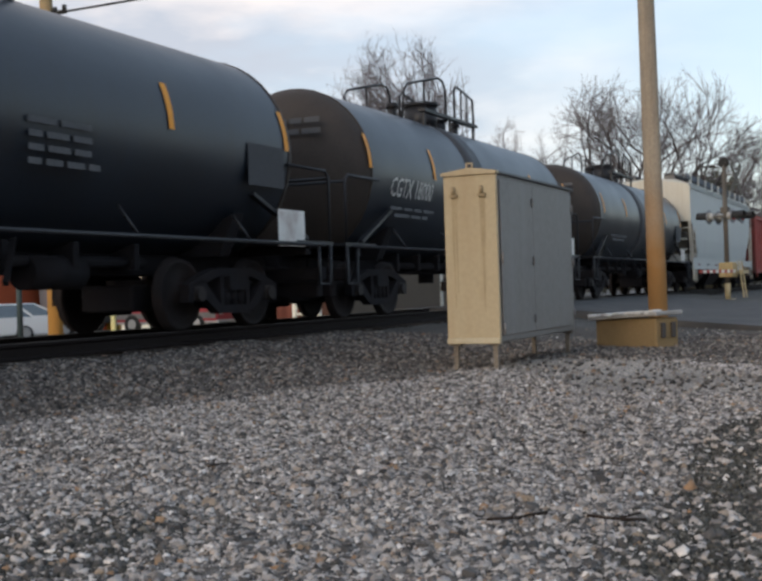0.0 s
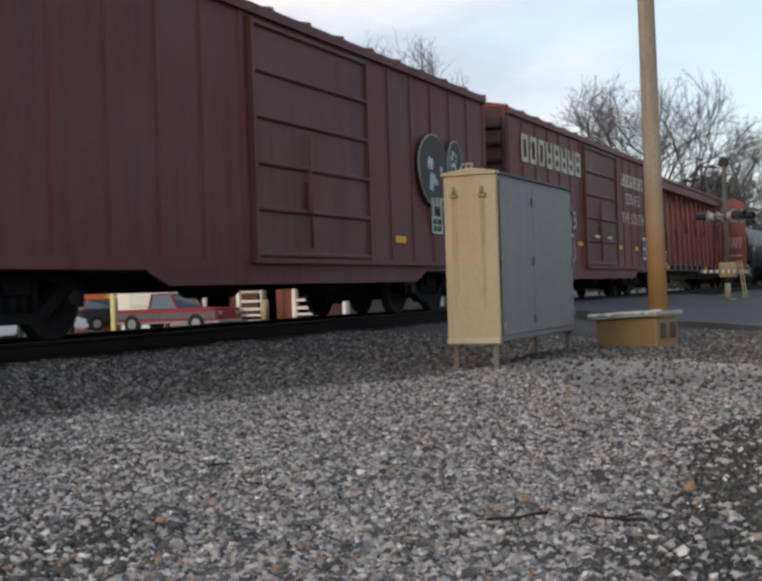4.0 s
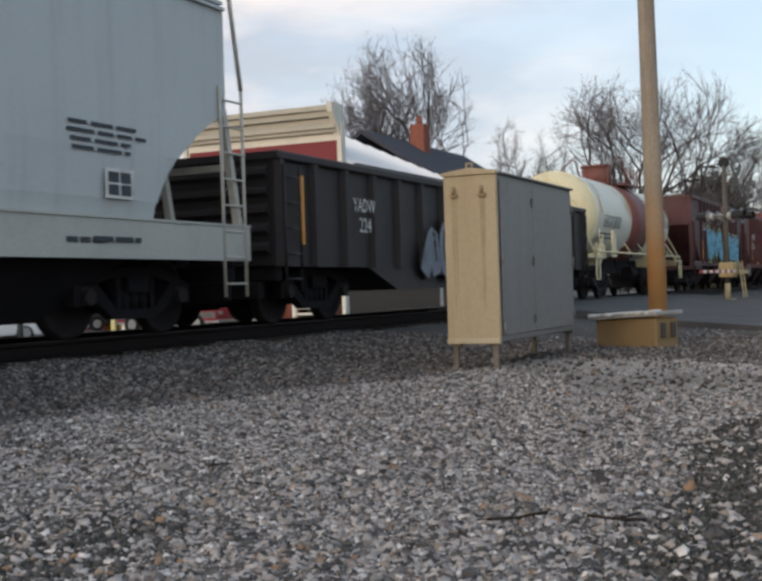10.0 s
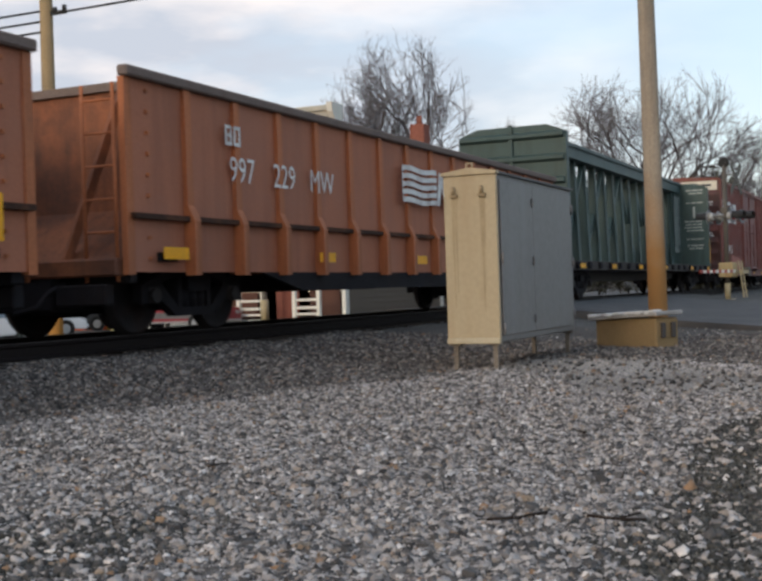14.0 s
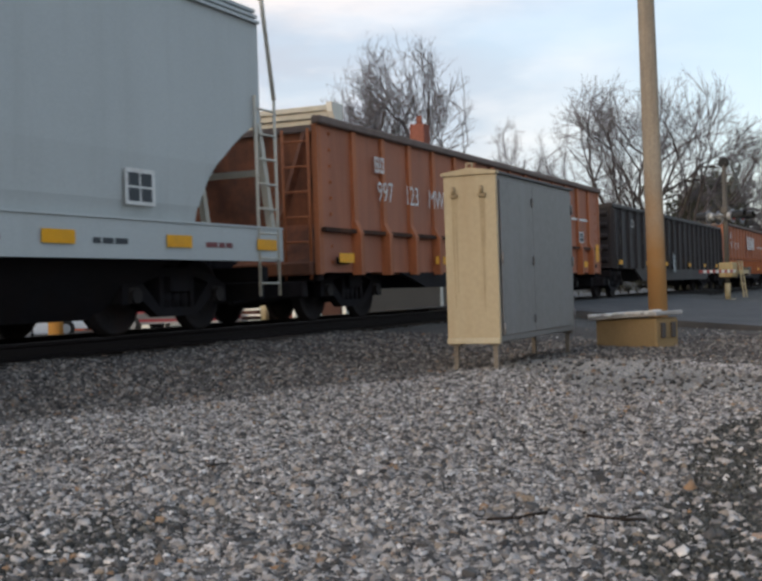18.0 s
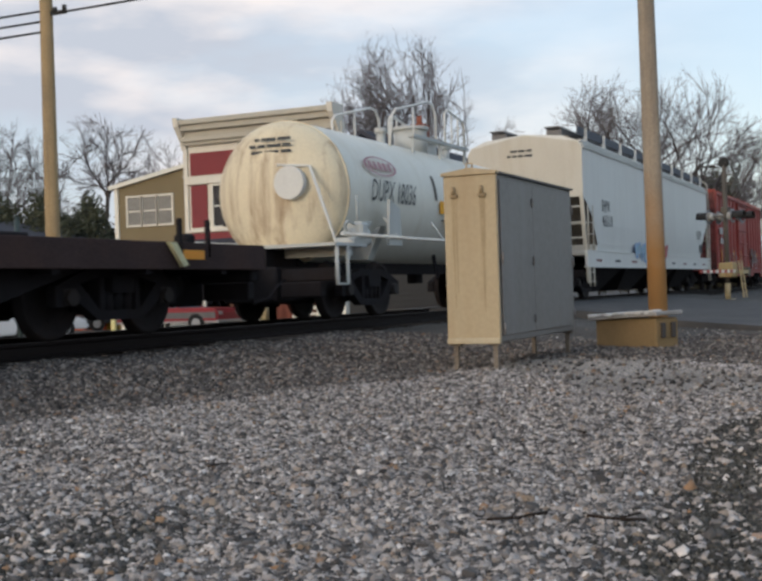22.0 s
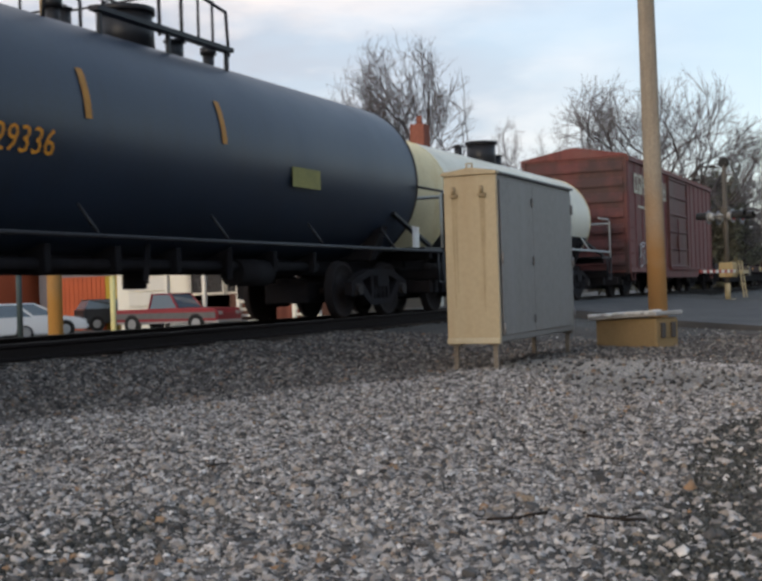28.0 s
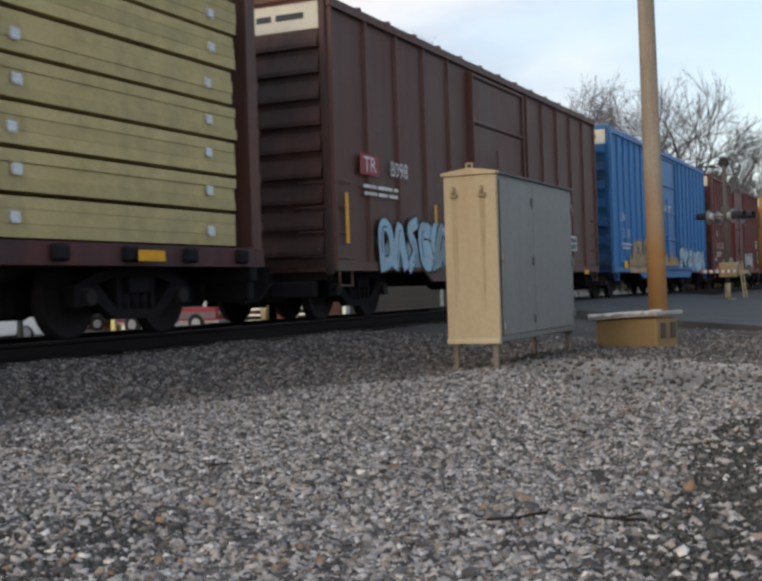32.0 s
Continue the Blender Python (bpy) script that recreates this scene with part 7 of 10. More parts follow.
    if side_ladder:
        ladder(car, 0.0, -1.45, 0.45, 1.72, 0.48, 4, line_paint or sp)
        bm = bmesh.new()
        box(bm, -1.25, 1.8, -1.42, -1.05, 1.70, 1.735)
        part("side_walk", bm, M_WALK, car)
        bm = bmesh.new()
        beam(bm, (-0.55, -1.40, 1.18), (0.0, -1.43, 0.55), 0.035, 0.035)
        part("ladder_brace", bm, line_paint or sp, car)
    running_gear(car, xc, L + 2 * overhang, inset=1.95 + overhang * 0.3)
    return car, L, r, zc


def on_shell(x, z, r, zc, lift=0.02):
    """Lettering on the curved near side of a tank."""
    t = math.asin(max(-0.95, min(0.95, (z - zc) / r)))
    return pose(x, -(r + lift) * math.cos(t) , zc + (r + lift) * math.sin(t), 90 - math.degrees(t), 0, 0)


# ---- hopper cars ----
def ring_body(bm, L, outline, zb, xs):
    """A long body lofted from one cross outline whose underside rises at the ends."""
    rings = []
    for x in xs:
        b = zb(x)
        rings.append([bm.verts.new((x, y, max(z, b))) for y, z in outline])
    n = len(outline)
    for a, c in zip(rings, rings[1:]):
        for i in range(n):
            bm.faces.new((a[i], a[(i + 1) % n], c[(i + 1) % n], c[i]))
    bm.faces.new(rings[0][::-1])
    bm.faces.new(rings[-1])


def covered_hopper(lead, trail, paint, label, top=4.38, sill0=0.86, sill1=1.28, ends=None, bays=3, curve=True, sill_paint=None):
    car, xc, L = start_car("covered_hopper_car", label, "covered hopper", lead, trail)
    h = 1.55
    xa, xb = L / 2 + 0.15, L / 2 - 0.45      # body offset along the sill to fit the camera's view
    bl = xa + xb
    e = ends or paint
    slope, rise = 1.50, 1.40

    def tip(s, d):
        return xb + d if s > 0 else -xa - d

    def zb(x):
        u = min(xb - x, x + xa) / slope
        if u >= 1:
            return sill1 - 0.02
        return sill1 + rise * (0.55 * math.sqrt(max(0.0, 1 - u * u)) + 0.45 * (1 - u))

    bm = bmesh.new()
    out = [(-h + 0.075, sill1 - 0.02), (-h + 0.03, sill1 + 0.22), (-h, sill1 + 0.75), (-h, top - 0.42), (-h + 0.10, top - 0.26), (-h + 0.5, top - 0.10), (0, top), (h - 0.5, top - 0.10), (h - 0.10, top - 0.26), (h, top - 0.42), (h, sill1 + 0.75), (h - 0.03, sill1 + 0.22), (h - 0.075, sill1 - 0.02)]
    cuts = [slope * k for k in (0, 0.015, 0.05, 0.15, 0.3, 0.45, 0.6, 0.72, 0.82, 0.89, 0.94, 0.97, 0.985, 0.995, 1.0)]
    xs = sorted({-xa + c for c in cuts} | {xb - c for c in cuts})
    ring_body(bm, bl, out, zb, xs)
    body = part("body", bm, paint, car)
    # faces that look down get brown grime with their shade painted in
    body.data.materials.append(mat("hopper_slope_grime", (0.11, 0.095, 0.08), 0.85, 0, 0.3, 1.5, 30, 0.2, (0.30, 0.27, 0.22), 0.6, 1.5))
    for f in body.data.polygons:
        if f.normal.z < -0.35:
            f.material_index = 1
    for i, zz in enumerate((top - 0.42, top - 0.34, top - 0.26)):
        bm = bmesh.new()
        y = -h - 0.02 + 0.03 * i
        box(bm, -xa + 0.02, xb - 0.02, y - 0.03, y + 0.05, zz - 0.02, zz + 0.02)
        part("top_rib", bm, paint, body)
    for s in (-1, 1):     # end sheets
        bm = bmesh.new()
        x = tip(s, 0.012)
        prism(bm, [(-h + 0.01, sill1 + rise), (-h + 0.01, top - 0.43), (-h + 0.11, top - 0.28), (0, top - 0.02), (h - 0.11, top - 0.28), (h - 0.01, top - 0.43), (h - 0.01, sill1 + rise)], min(x, x - s * 0.01), max(x, x - s * 0.01), "x")
        part("end_sheet", bm, e, car)
        for y in (-h + 0.05, -0.5, 0.5, h - 0.05):
            bm = bmesh.new()
            beam(bm, (s * (L / 2 - 0.15), y, sill1), (tip(s, -0.02), y, sill1 + rise + 0.05), 0.09, 0.09)
            part("end_post", bm, e, car)
        bm = bmesh.new()
        beam(bm, (s * (L / 2 - 0.3), -h + 0.05, sill1 + 0.75), (s * (L / 2 - 0.3), h - 0.05, sill1 + 0.75), 0.08, 0.08)
        part("end_rail", bm, e, car)
        bm = bmesh.new()
        x0, x1 = sorted((s * (L / 2 - 2.2), s * (L / 2)))
        box(bm, x0, x1, -h, h, sill1 - 0.1, sill1 - 0.05)
        part("end_deck", bm, e, car)
        xl = s * (L / 2 - 0.12)
        if s > 0:
            bm = bmesh.new()
            pipe(bm, [(xl, -h - 0.03, 3.0), (tip(s, 0.1), -h - 0.02, top - 0.1), (tip(s, -0.3), -h + 0.2, top + 0.16), (tip(s, -0.5), -0.6, top + 0.2)], 0.03, 6)
            part("corner_rail", bm, e, car)
            ladder(car, min(xl, xl - s * 0.5), -h - 0.03, sill0 - 0.45, 3.0, 0.5, 8, e)
        else:
            ladder(car, xl + 0.10, -h - 0.01, sill1, sill1 + 1.20, 0.52, 4, e)
            ladder(car, xl + 0.10, -h - 0.03, sill0 - 0.5, sill0, 0.42, 2, e, name="step")
            for z in (0.35, 0.75, 1.15):      # cage of the end platform
                bm = bmesh.new()
                x = s * (L / 2 - 0.15 + 0.28 * z / rise)
                rod(bm, (x, -h + 0.05, sill1 + z), (x, h - 0.05, sill1 + z), 0.026, 6)
                part("end_rung", bm, e, car)
            bm = bmesh.new()      # gusset under the corner
            prism(bm, [(xl - 0.1, sill0 + 0.05), (xl + 0.22, sill0 + 0.05), (xl + 0.12, sill0 - 0.42), (xl + 0.02, sill0 - 0.42)], -h - 0.02, -h + 0.03)
            part("gusset", bm, e, car)
            bars(car, -0.25, 0.45, top - 0.62, top - 0.36, 2, M_DARKTXT, 3, end=-xa - 0.02)
    for y in (-h - 0.03, h - 0.03):
        bm = bmesh.new()
        box(bm, -L / 2, L / 2, y, y + 0.06, sill0, sill1)
        web = part("side_sill", bm, sill_paint or paint, car)
        for y0, y1, z0, z1 in ((y + 0.062, y + 0.10, sill0, sill0 + 0.03), (y - 0.018, y + 0.11, sill1 + 0.002, sill1 + 0.027)):
            bm = bmesh.new()
            box(bm, -L / 2, L / 2, y0, y1, z0, z1)
            part("sill_flange", bm, sill_paint or paint, web)
        if y < 0:      # small stencils along the sill
            for k in range(int(L / 2.2)):
                x = -L / 2 + 0.9 + 2.1 * k
                bars(car, x, x + 0.75, sill0 + 0.12, sill0 + 0.25, 1, M_DARKTXT if k % 2 else M_SMALLRED, 40 + k, y=y - 0.004)
    w = (bl - 2 * slope) / bays
    for i in range(bays):
        bm = bmesh.new()
        x = -xa + slope + w * (i + 0.5)
        lo = [bm.verts.new((x + sx * w * 0.22, sy * 0.75, 0.20)) for sx, sy in ((-1, -1), (1, -1), (1, 1), (-1, 1))]
        hi = [bm.verts.new((x + sx * w * 0.47, sy * 1.35, sill0 + 0.1)) for sx, sy in ((-1, -1), (1, -1), (1, 1), (-1, 1))]
        for j in range(4):
            bm.faces.new((lo[j], lo[(j + 1) % 4], hi[(j + 1) % 4], hi[j]))
        bm.faces.new(lo[::-1])
        bm.faces.new(hi)
        part("hopper_bay", bm, M_UNDER, car)
    bm = bmesh.new()
    box(bm, -L / 2 + 0.2, L / 2 - 0.2, -0.25, 0.25, 0.72, sill1 - 0.1)
    part("center_sill", bm, M_UNDER, car)
    bm = bmesh.new()      # roof walk
    for y in (-0.95, 0.55):
        box(bm, -xa + 0.1, xb - 0.1, y, y + 0.4, top + 0.14, top + 0.17)
        for x in np.linspace(-xa + 0.3, xb - 0.3, 10):
            box(bm, x - 0.02, x + 0.02, y, y + 0.4, top - 0.18, top + 0.14)
    part("roof_walk", bm, M_WALK, car)
    for x in np.linspace(-xa + 0.8, xb - 0.8, 10):
        bm = bmesh.new()
        box(bm, x - 0.04, x + 0.04, -h + 0.06, -h + 0.14, top - 0.3, top + 0.13)
        part("walk_bracket", bm, paint, car)
    bm = bmesh.new()
    box(bm, -xa + 0.1, xb - 0.1, -h + 0.12, -h + 0.15, top - 0.08, top + 0.13)
    part("edge_board", bm, mat("dark_walk_mesh", (0.09, 0.10, 0.12), 0.7, 0.2), car)
    running_gear(car, xc, L, inset=1.75)
    return car, L


def open_hopper(lead, trail, paint, label, top=3.63, posts=11):
    car, xc, L = start_car("hopper_car", label, "hopper car", lead, trail)
    h = 1.50
    sill = 1.08

    def zb(x):
        d = L / 2 - abs(x)
        return sill if d > 1.9 else sill + 1.5 * (1 - d / 1.9)

    bm = bmesh.new()
    out = [(-h, sill), (-h, top), (-h + 0.08, top), (-h + 0.10, top - 0.5), (h - 0.10, top - 0.5), (h - 0.08, top), (h, top), (h, sill)]
    ring_body(bm, L, out, zb, sorted({*np.linspace(-L / 2, -L / 2 + 1.9, 5), *np.linspace(L / 2 - 1.9, L / 2, 5)}))
    part("body", bm, paint, car)
    bm = bmesh.new()
    for y in (-h - 0.08, h - 0.04):
        box(bm, -L / 2 - 0.03, L / 2 + 0.03, y, y + 0.12, top - 0.06, top + 0.07)
    for x in (-L / 2 - 0.03, L / 2 - 0.08):
        box(bm, x, x + 0.11, -h, h, top - 0.06, top + 0.07)
    part("top_rim", bm, paint, car)
    me = None
    for s in (-1, 1):
        for i in range(posts + 1):
            x = -L / 2 + 2.0 + (L - 4.0) * i / posts
            if me is None:
                bm = bmesh.new()
                prism(bm, [(-0.09, 0), (-0.05, -0.10), (0.05, -0.10), (0.09, 0)], sill, top - 0.05, "z")
                o = part("side_post", bm, paint, car)
                me = o.data
                o.matrix_basis = pose(x, s * h, 0, 0, 0, 0 if s < 0 else 180)
            else:
                share("side_post", me, car, pose(x, s * h, 0, 0, 0, 0 if s < 0 else 180))
    for s in (-1, 1):
        for y in (-h + 0.05, -0.55, 0.55, h - 0.05):
            bm = bmesh.new()
            beam(bm, (s * (L / 2 - 0.08), y, 0.85), (s * (L / 2 - 0.08), y, sill + 1.5), 0.10, 0.10)
            part("end_post", bm, paint, car)
        bm = bmesh.new()
        x0, x1 = sorted((s * (L / 2 - 2.2), s * L / 2))
        box(bm, x0, x1, -h, h, 0.86, 1.0)
        part("end_sill", bm, paint, car)
        bm = bmesh.new()
        box(bm, min(s * (L / 2 - 0.07), s * (L / 2 - 0.01)), max(s * (L / 2 - 0.07), s * (L / 2 - 0.01)), -h + 0.085, h - 0.085, top - 0.55, top + 0.02)
        part("end_sheet", bm, paint, car)
        ladder(car, s * (L / 2 - 0.3) - 0.22, -h - 0.03, 0.5, 2.7, 0.42, 5, paint)
    bm = bmesh.new()
    box(bm, -L / 2 + 0.1, L / 2 - 0.1, -h - 0.06, -h + 0.02, sill - 0.08, sill + 0.10)
    box(bm, -L / 2 + 0.1, L / 2 - 0.1, h - 0.02, h + 0.06, sill - 0.08, sill + 0.10)
    part("side_sill", bm, paint, car)
    # brown bays, their shade under the car painted into the dark colour
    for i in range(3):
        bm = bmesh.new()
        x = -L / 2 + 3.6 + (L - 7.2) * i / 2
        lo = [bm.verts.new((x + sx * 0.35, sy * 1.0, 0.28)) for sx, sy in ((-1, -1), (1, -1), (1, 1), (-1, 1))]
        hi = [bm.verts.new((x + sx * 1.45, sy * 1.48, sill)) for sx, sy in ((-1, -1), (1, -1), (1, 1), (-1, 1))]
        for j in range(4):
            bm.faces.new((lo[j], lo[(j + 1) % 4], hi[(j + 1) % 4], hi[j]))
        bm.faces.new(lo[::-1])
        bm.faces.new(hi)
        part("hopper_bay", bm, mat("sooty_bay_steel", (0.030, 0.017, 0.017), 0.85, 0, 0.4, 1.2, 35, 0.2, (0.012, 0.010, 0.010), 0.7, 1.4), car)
    bm = bmesh.new()
    box(bm, -L / 2 + 0.2, L / 2 - 0.2, -0.25, 0.25, 0.6, sill)
    part("center_sill", bm, M_UNDER, car)
    running_gear(car, xc, L, inset=1.75)
    return car, L


def gondola(lead, trail, paint, label, top=2.3, sill=0.75, posts=14, belly=0.3, fins=False, under=None, sheet=None):
    car, xc, L = start_car("gondola_car", label, "gondola", lead, trail)
    h = 1.48
    for y in (-h, h - 0.05):
        bm = bmesh.new()
        box(bm, -L / 2 + 0.05, L / 2 - 0.05, y, y + 0.05, sill, top)
        part("side_wall", bm, sheet or paint, car)
    bm = bmesh.new()
    box(bm, -L / 2 + 0.06, L / 2 - 0.06, -h + 0.05, h - 0.05, sill + 0.02, sill + 0.14)
    part("floor", bm, paint, car)
    for s in (-1, 1):
        bm = bmesh.new()
        x = s * (L / 2 - 0.1)
        if fins:      # the end sheet leans in and leaves an open bay behind the corner plates
            prism(bm, [(x, sill + 0.14), (x - s * 0.75, sill + 0.75), (x - s * 0.75, top), (x - s * 0.80, top), (x - s * 0.80, sill + 0.70), (x - s * 0.1, sill + 0.14)], -h + 0.05, h - 0.05, "y")
        else:
            box(bm, x - 0.05, x + 0.05, -h + 0.05, h - 0.05, sill + 0.14, top)
        part("end_wall", bm, darkened(paint), car)
    bm = bmesh.new()
    for y in (-h - 0.09, h - 0.05):
        bevel_box(bm, -L / 2, L / 2, y, y + 0.14, top - 0.04, top + 0.08, 0.02)
    e = 0.78 if fins else 0.0
    for x in (-L / 2 + e, L / 2 - 0.14 - e):
        box(bm, x, x + 0.14, -h, h, top - 0.03, top + 0.07)
    part("top_rim", bm, DUSTRIM if fins else paint, car)
    me = None
    for s in (-1, 1):
        for i in range(1 if fins else 0, posts + (0 if fins else 1)):
            x = -L / 2 + 0.12 + (L - 0.24) * i / posts
            if me is None:
                bm = bmesh.new()
                if fins:
                    prism(bm, [(0, top - 0.04), (-0.05, top - 0.04), (-0.06, 1.5), (-0.15, 1.32), (-0.15, sill - 0.04), (0, sill - 0.04)], -0.065, 0.065, "x")
                else:
                    prism(bm, [(-0.09, 0), (-0.05, -0.09), (0.05, -0.09), (0.09, 0)], sill, top - 0.04, "z")
                o = part("side_post", bm, paint, car)
                me = o.data
                o.matrix_basis = pose(x, s * h, 0, 0, 0, 0 if s < 0 else 180)
            else:
                share("side_post", me, car, pose(x, s * h, 0, 0, 0, 0 if s < 0 else 180))
    if fins:
        bm = bmesh.new()
        box(bm, -L / 2 + 0.1, L / 2 - 0.1, -h - 0.09, -h, 1.31, 1.37)
        part("side_rail", bm, mat("dirty_ledge", (0.055, 0.030, 0.022), 0.85, 0, 0.4, 2.0, 30, 0.3, (0.20, 0.08, 0.04), 0.6, 2.0), car)
    bm = bmesh.new()
    a = 2.9
    for y0, y1 in ((-h - 0.02, -h + 0.04), (h - 0.04, h + 0.02)):
        prism(bm, [(-L / 2 + a, sill), (-L / 2 + a + 1.1, sill - belly), (L / 2 - a - 1.1, sill - belly), (L / 2 - a, sill)], y0, y1)
    box(bm, -L / 2 + 0.2, L / 2 - 0.2, -0.3, 0.3, 0.5, sill)
    part("side_sill", bm, under or paint, car)
    for s in (-1, 1):
        if fins:
            # braces and end sill share the copy that has the end's shade painted in
            dimmed = darkened(paint)
            for y in (-0.75, 0.75):      # slanted braces across the open bay
                bm = bmesh.new()
                beam(bm, (s * (L / 2 - 0.08), y * 0.8, sill + 0.12), (s * (L / 2 - 0.78), y * 1.25, top - 0.05), 0.09, 0.10)
                part("end_brace", bm, dimmed, car)
            ladder(car, s * (L / 2 - 0.02), -1.36, sill - 0.1, top - 0.1, 0.42, 6, paint, "y")
            for y in (-h - 0.02, h - 0.06):
                bm = bmesh.new()      # corner plate with rivet heads
                x0, x1 = sorted((s * (L / 2 - 0.03), s * (L / 2 - 0.16)))
                box(bm, x0, x1, y, y + 0.08, sill - 0.03, top - 0.04)
                for q in range(9):
                    z = sill + 0.15 + q * (top - sill - 0.3) / 8
                    if y < 0:
                        box(bm, s * (L / 2 - 0.45) - 0.02, s * (L / 2 - 0.45) + 0.02, y - 0.01, y + 0.04, z - 0.02, z + 0.02)
                part("corner_plate", bm, paint, car)
            bm = bmesh.new()
            bevel_box(bm, min(s * (L / 2 - 0.20), s * (L / 2 + 0.06)), max(s * (L / 2 - 0.20), s * (L / 2 + 0.06)), -1.4, 1.4, sill - 0.04, sill + 0.16, 0.02)
            part("end_sill", bm, dimmed, car)
            bm = bmesh.new()
            box(bm, s * (L / 2 - 0.75) - 0.16, s * (L / 2 - 0.75) + 0.16, -h - 0.06, -h + 0.02, sill + 0.12, sill + 0.22)
            part("jacking_pad", bm, M_UNDER, car)
        else:
            ladder(car, s * (L / 2 - 0.35) - 0.22, -h - 0.10, sill - 0.35, top - 0.1, 0.44, 5, paint)
            for z in np.linspace(sill + 0.25, top - 0.2, 5):
                bm = bmesh.new()
                x = s * (L / 2 - 0.05)
                prism(bm, [(x, z - 0.09), (x + s * 0.09, z - 0.03), (x + s * 0.09, z + 0.03), (x, z + 0.09)], -h + 0.1, h - 0.1, "y")
                part("end_rib", bm, paint, car)
    running_gear(car, xc, L, inset=1.95)
    return car, L


def centerbeam(lead, trail, paint, label, top=4.5, deck=1.03, posts=16, panel=1.75, deck_paint=None):
    car, xc, L = start_car("centerbeam_car", label, "centerbeam flatcar", lead, trail)
    h = 1.42
    bm = bmesh.new()
    box(bm, -L / 2, L / 2, -h - 0.03, h + 0.03, deck - 0.24, deck)
    part("deck", bm, deck_paint or SOOT, car, "sooty dark deck and side sill")
    bm = bmesh.new()
    box(bm, -L / 2 + 0.4, L / 2 - 0.4, -0.3, 0.3, 0.5, deck - 0.24)
    part("center_sill", bm, SOOT, car)
    for y in (-0.6, 0.5):
        bm = bmesh.new()
        prism(bm, [(-L / 2 + 3.5, deck - 0.24), (-L / 2 + 4.6, 0.50), (L / 2 - 4.6, 0.50), (L / 2 - 3.5, deck - 0.24)], y, y + 0.1)
        part("belly_web", bm, SOOT, car)
    for x in np.linspace(-L / 2 + 0.6, L / 2 - 0.6, 19):    # tie-down winches on the side sill
        bm = bmesh.new()
        bevel_box(bm, x - 0.13, x + 0.13, -h - 0.10, -h - 0.02, deck - 0.2, deck - 0.02, 0.03)
        part("winch", bm, M_UNDER, car)
    bm = bmesh.new()
    box(bm, -L / 2 + 0.2, L / 2 - 0.2, -0.36, 0.36, top - 0.10, top)
    box(bm, -L / 2 + 0.2, L / 2 - 0.2, -0.30, 0.30, top - 0.42, top - 0.10)
    part("top_chord", bm, paint, car)
    for i in range(posts):
        x = -8.9 + 1.2 * i
        bm = bmesh.new()
        prism(bm, [(-0.20, deck), (-0.08, top - 0.4), (0.08, top - 0.4), (0.20, deck)], x - 0.025, x + 0.025, "x")
        for s in (-1, 1):   # flange
            a = [bm.verts.new(c) for c in ((x - 0.13, s * 0.19, deck), (x + 0.13, s * 0.19, deck), (x + 0.09, s * 0.08, top - 0.4), (x - 0.09, s * 0.08, top - 0.4))]
            b = [bm.verts.new(c) for c in ((x - 0.13, s * 0.21, deck), (x + 0.13, s * 0.21, deck), (x + 0.09, s * 0.10, top - 0.4), (x - 0.09, s * 0.10, top - 0.4))]
            for j in range(4):
                bm.faces.new((a[j], a[(j + 1) % 4], b[(j + 1) % 4], b[j]))
            bm.faces.new(a[::-1])
            bm.faces.new(b)
        part("post", bm, paint, car)
    for i in range(0, posts - 1, 2):
        x0, x1 = -8.9 + 1.2 * i, -8.9 + 1.2 * min(posts - 1, i + 2)
        bm = bmesh.new()
        up = i < posts / 2 - 1
        beam(bm, (x0 if up else x1, 0, deck + 0.05), (x1 if up else x0, 0, top - 0.45), 0.12, 0.14)
        part("diagonal", bm, paint, car)
    for s in (-1, 1):     # bulkheads and their panels
        x = s * (L / 2 - 0.12)
        bm = bmesh.new()
        prism(bm, [(-h, deck), (-h, top - 0.22), (-h + 0.5, top - 0.03), (h - 0.5, top - 0.03), (h, top - 0.22), (h, deck)], x - 0.12, x + 0.12, "x")
        bk = part("bulkhead", bm, paint, car)
        bm = bmesh.new()
        for z in np.linspace(deck + 0.3, top - 0.3, 6):
            prism(bm, [(x + s * 0.12, z - 0.10), (x + s * 0.24, z - 0.04), (x + s * 0.24, z + 0.04), (x + s * 0.12, z + 0.10)], -h + 0.05, h - 0.05, "y")
        for y in (-0.04, ):
            box(bm, min(x + s * 0.12, x + s * 0.2), max(x + s * 0.12, x + s * 0.2), y, y + 0.1, deck, top)
        part("bulkhead_rib", bm, paint, bk)
        bm = bmesh.new()
        x0, x1 = sorted((x, s * (L / 2 - (panel if s > 0 else 0.7))))
        box(bm, x0, x1, -0.22, 0.22, deck, top - 0.4)
        panel_ob = part("end_panel", bm, paint, car)
        for k in range(3):
            xx = x0 + (x1 - x0) * (k + 0.5) / 3
            bm = bmesh.new()
            box(bm, xx - 0.05, xx + 0.05, -0.30, 0.30, deck, top - 0.4)
            part("stiffener", bm, paint, panel_ob)
    running_gear(car, xc, L, inset=2.3)
    return car, L


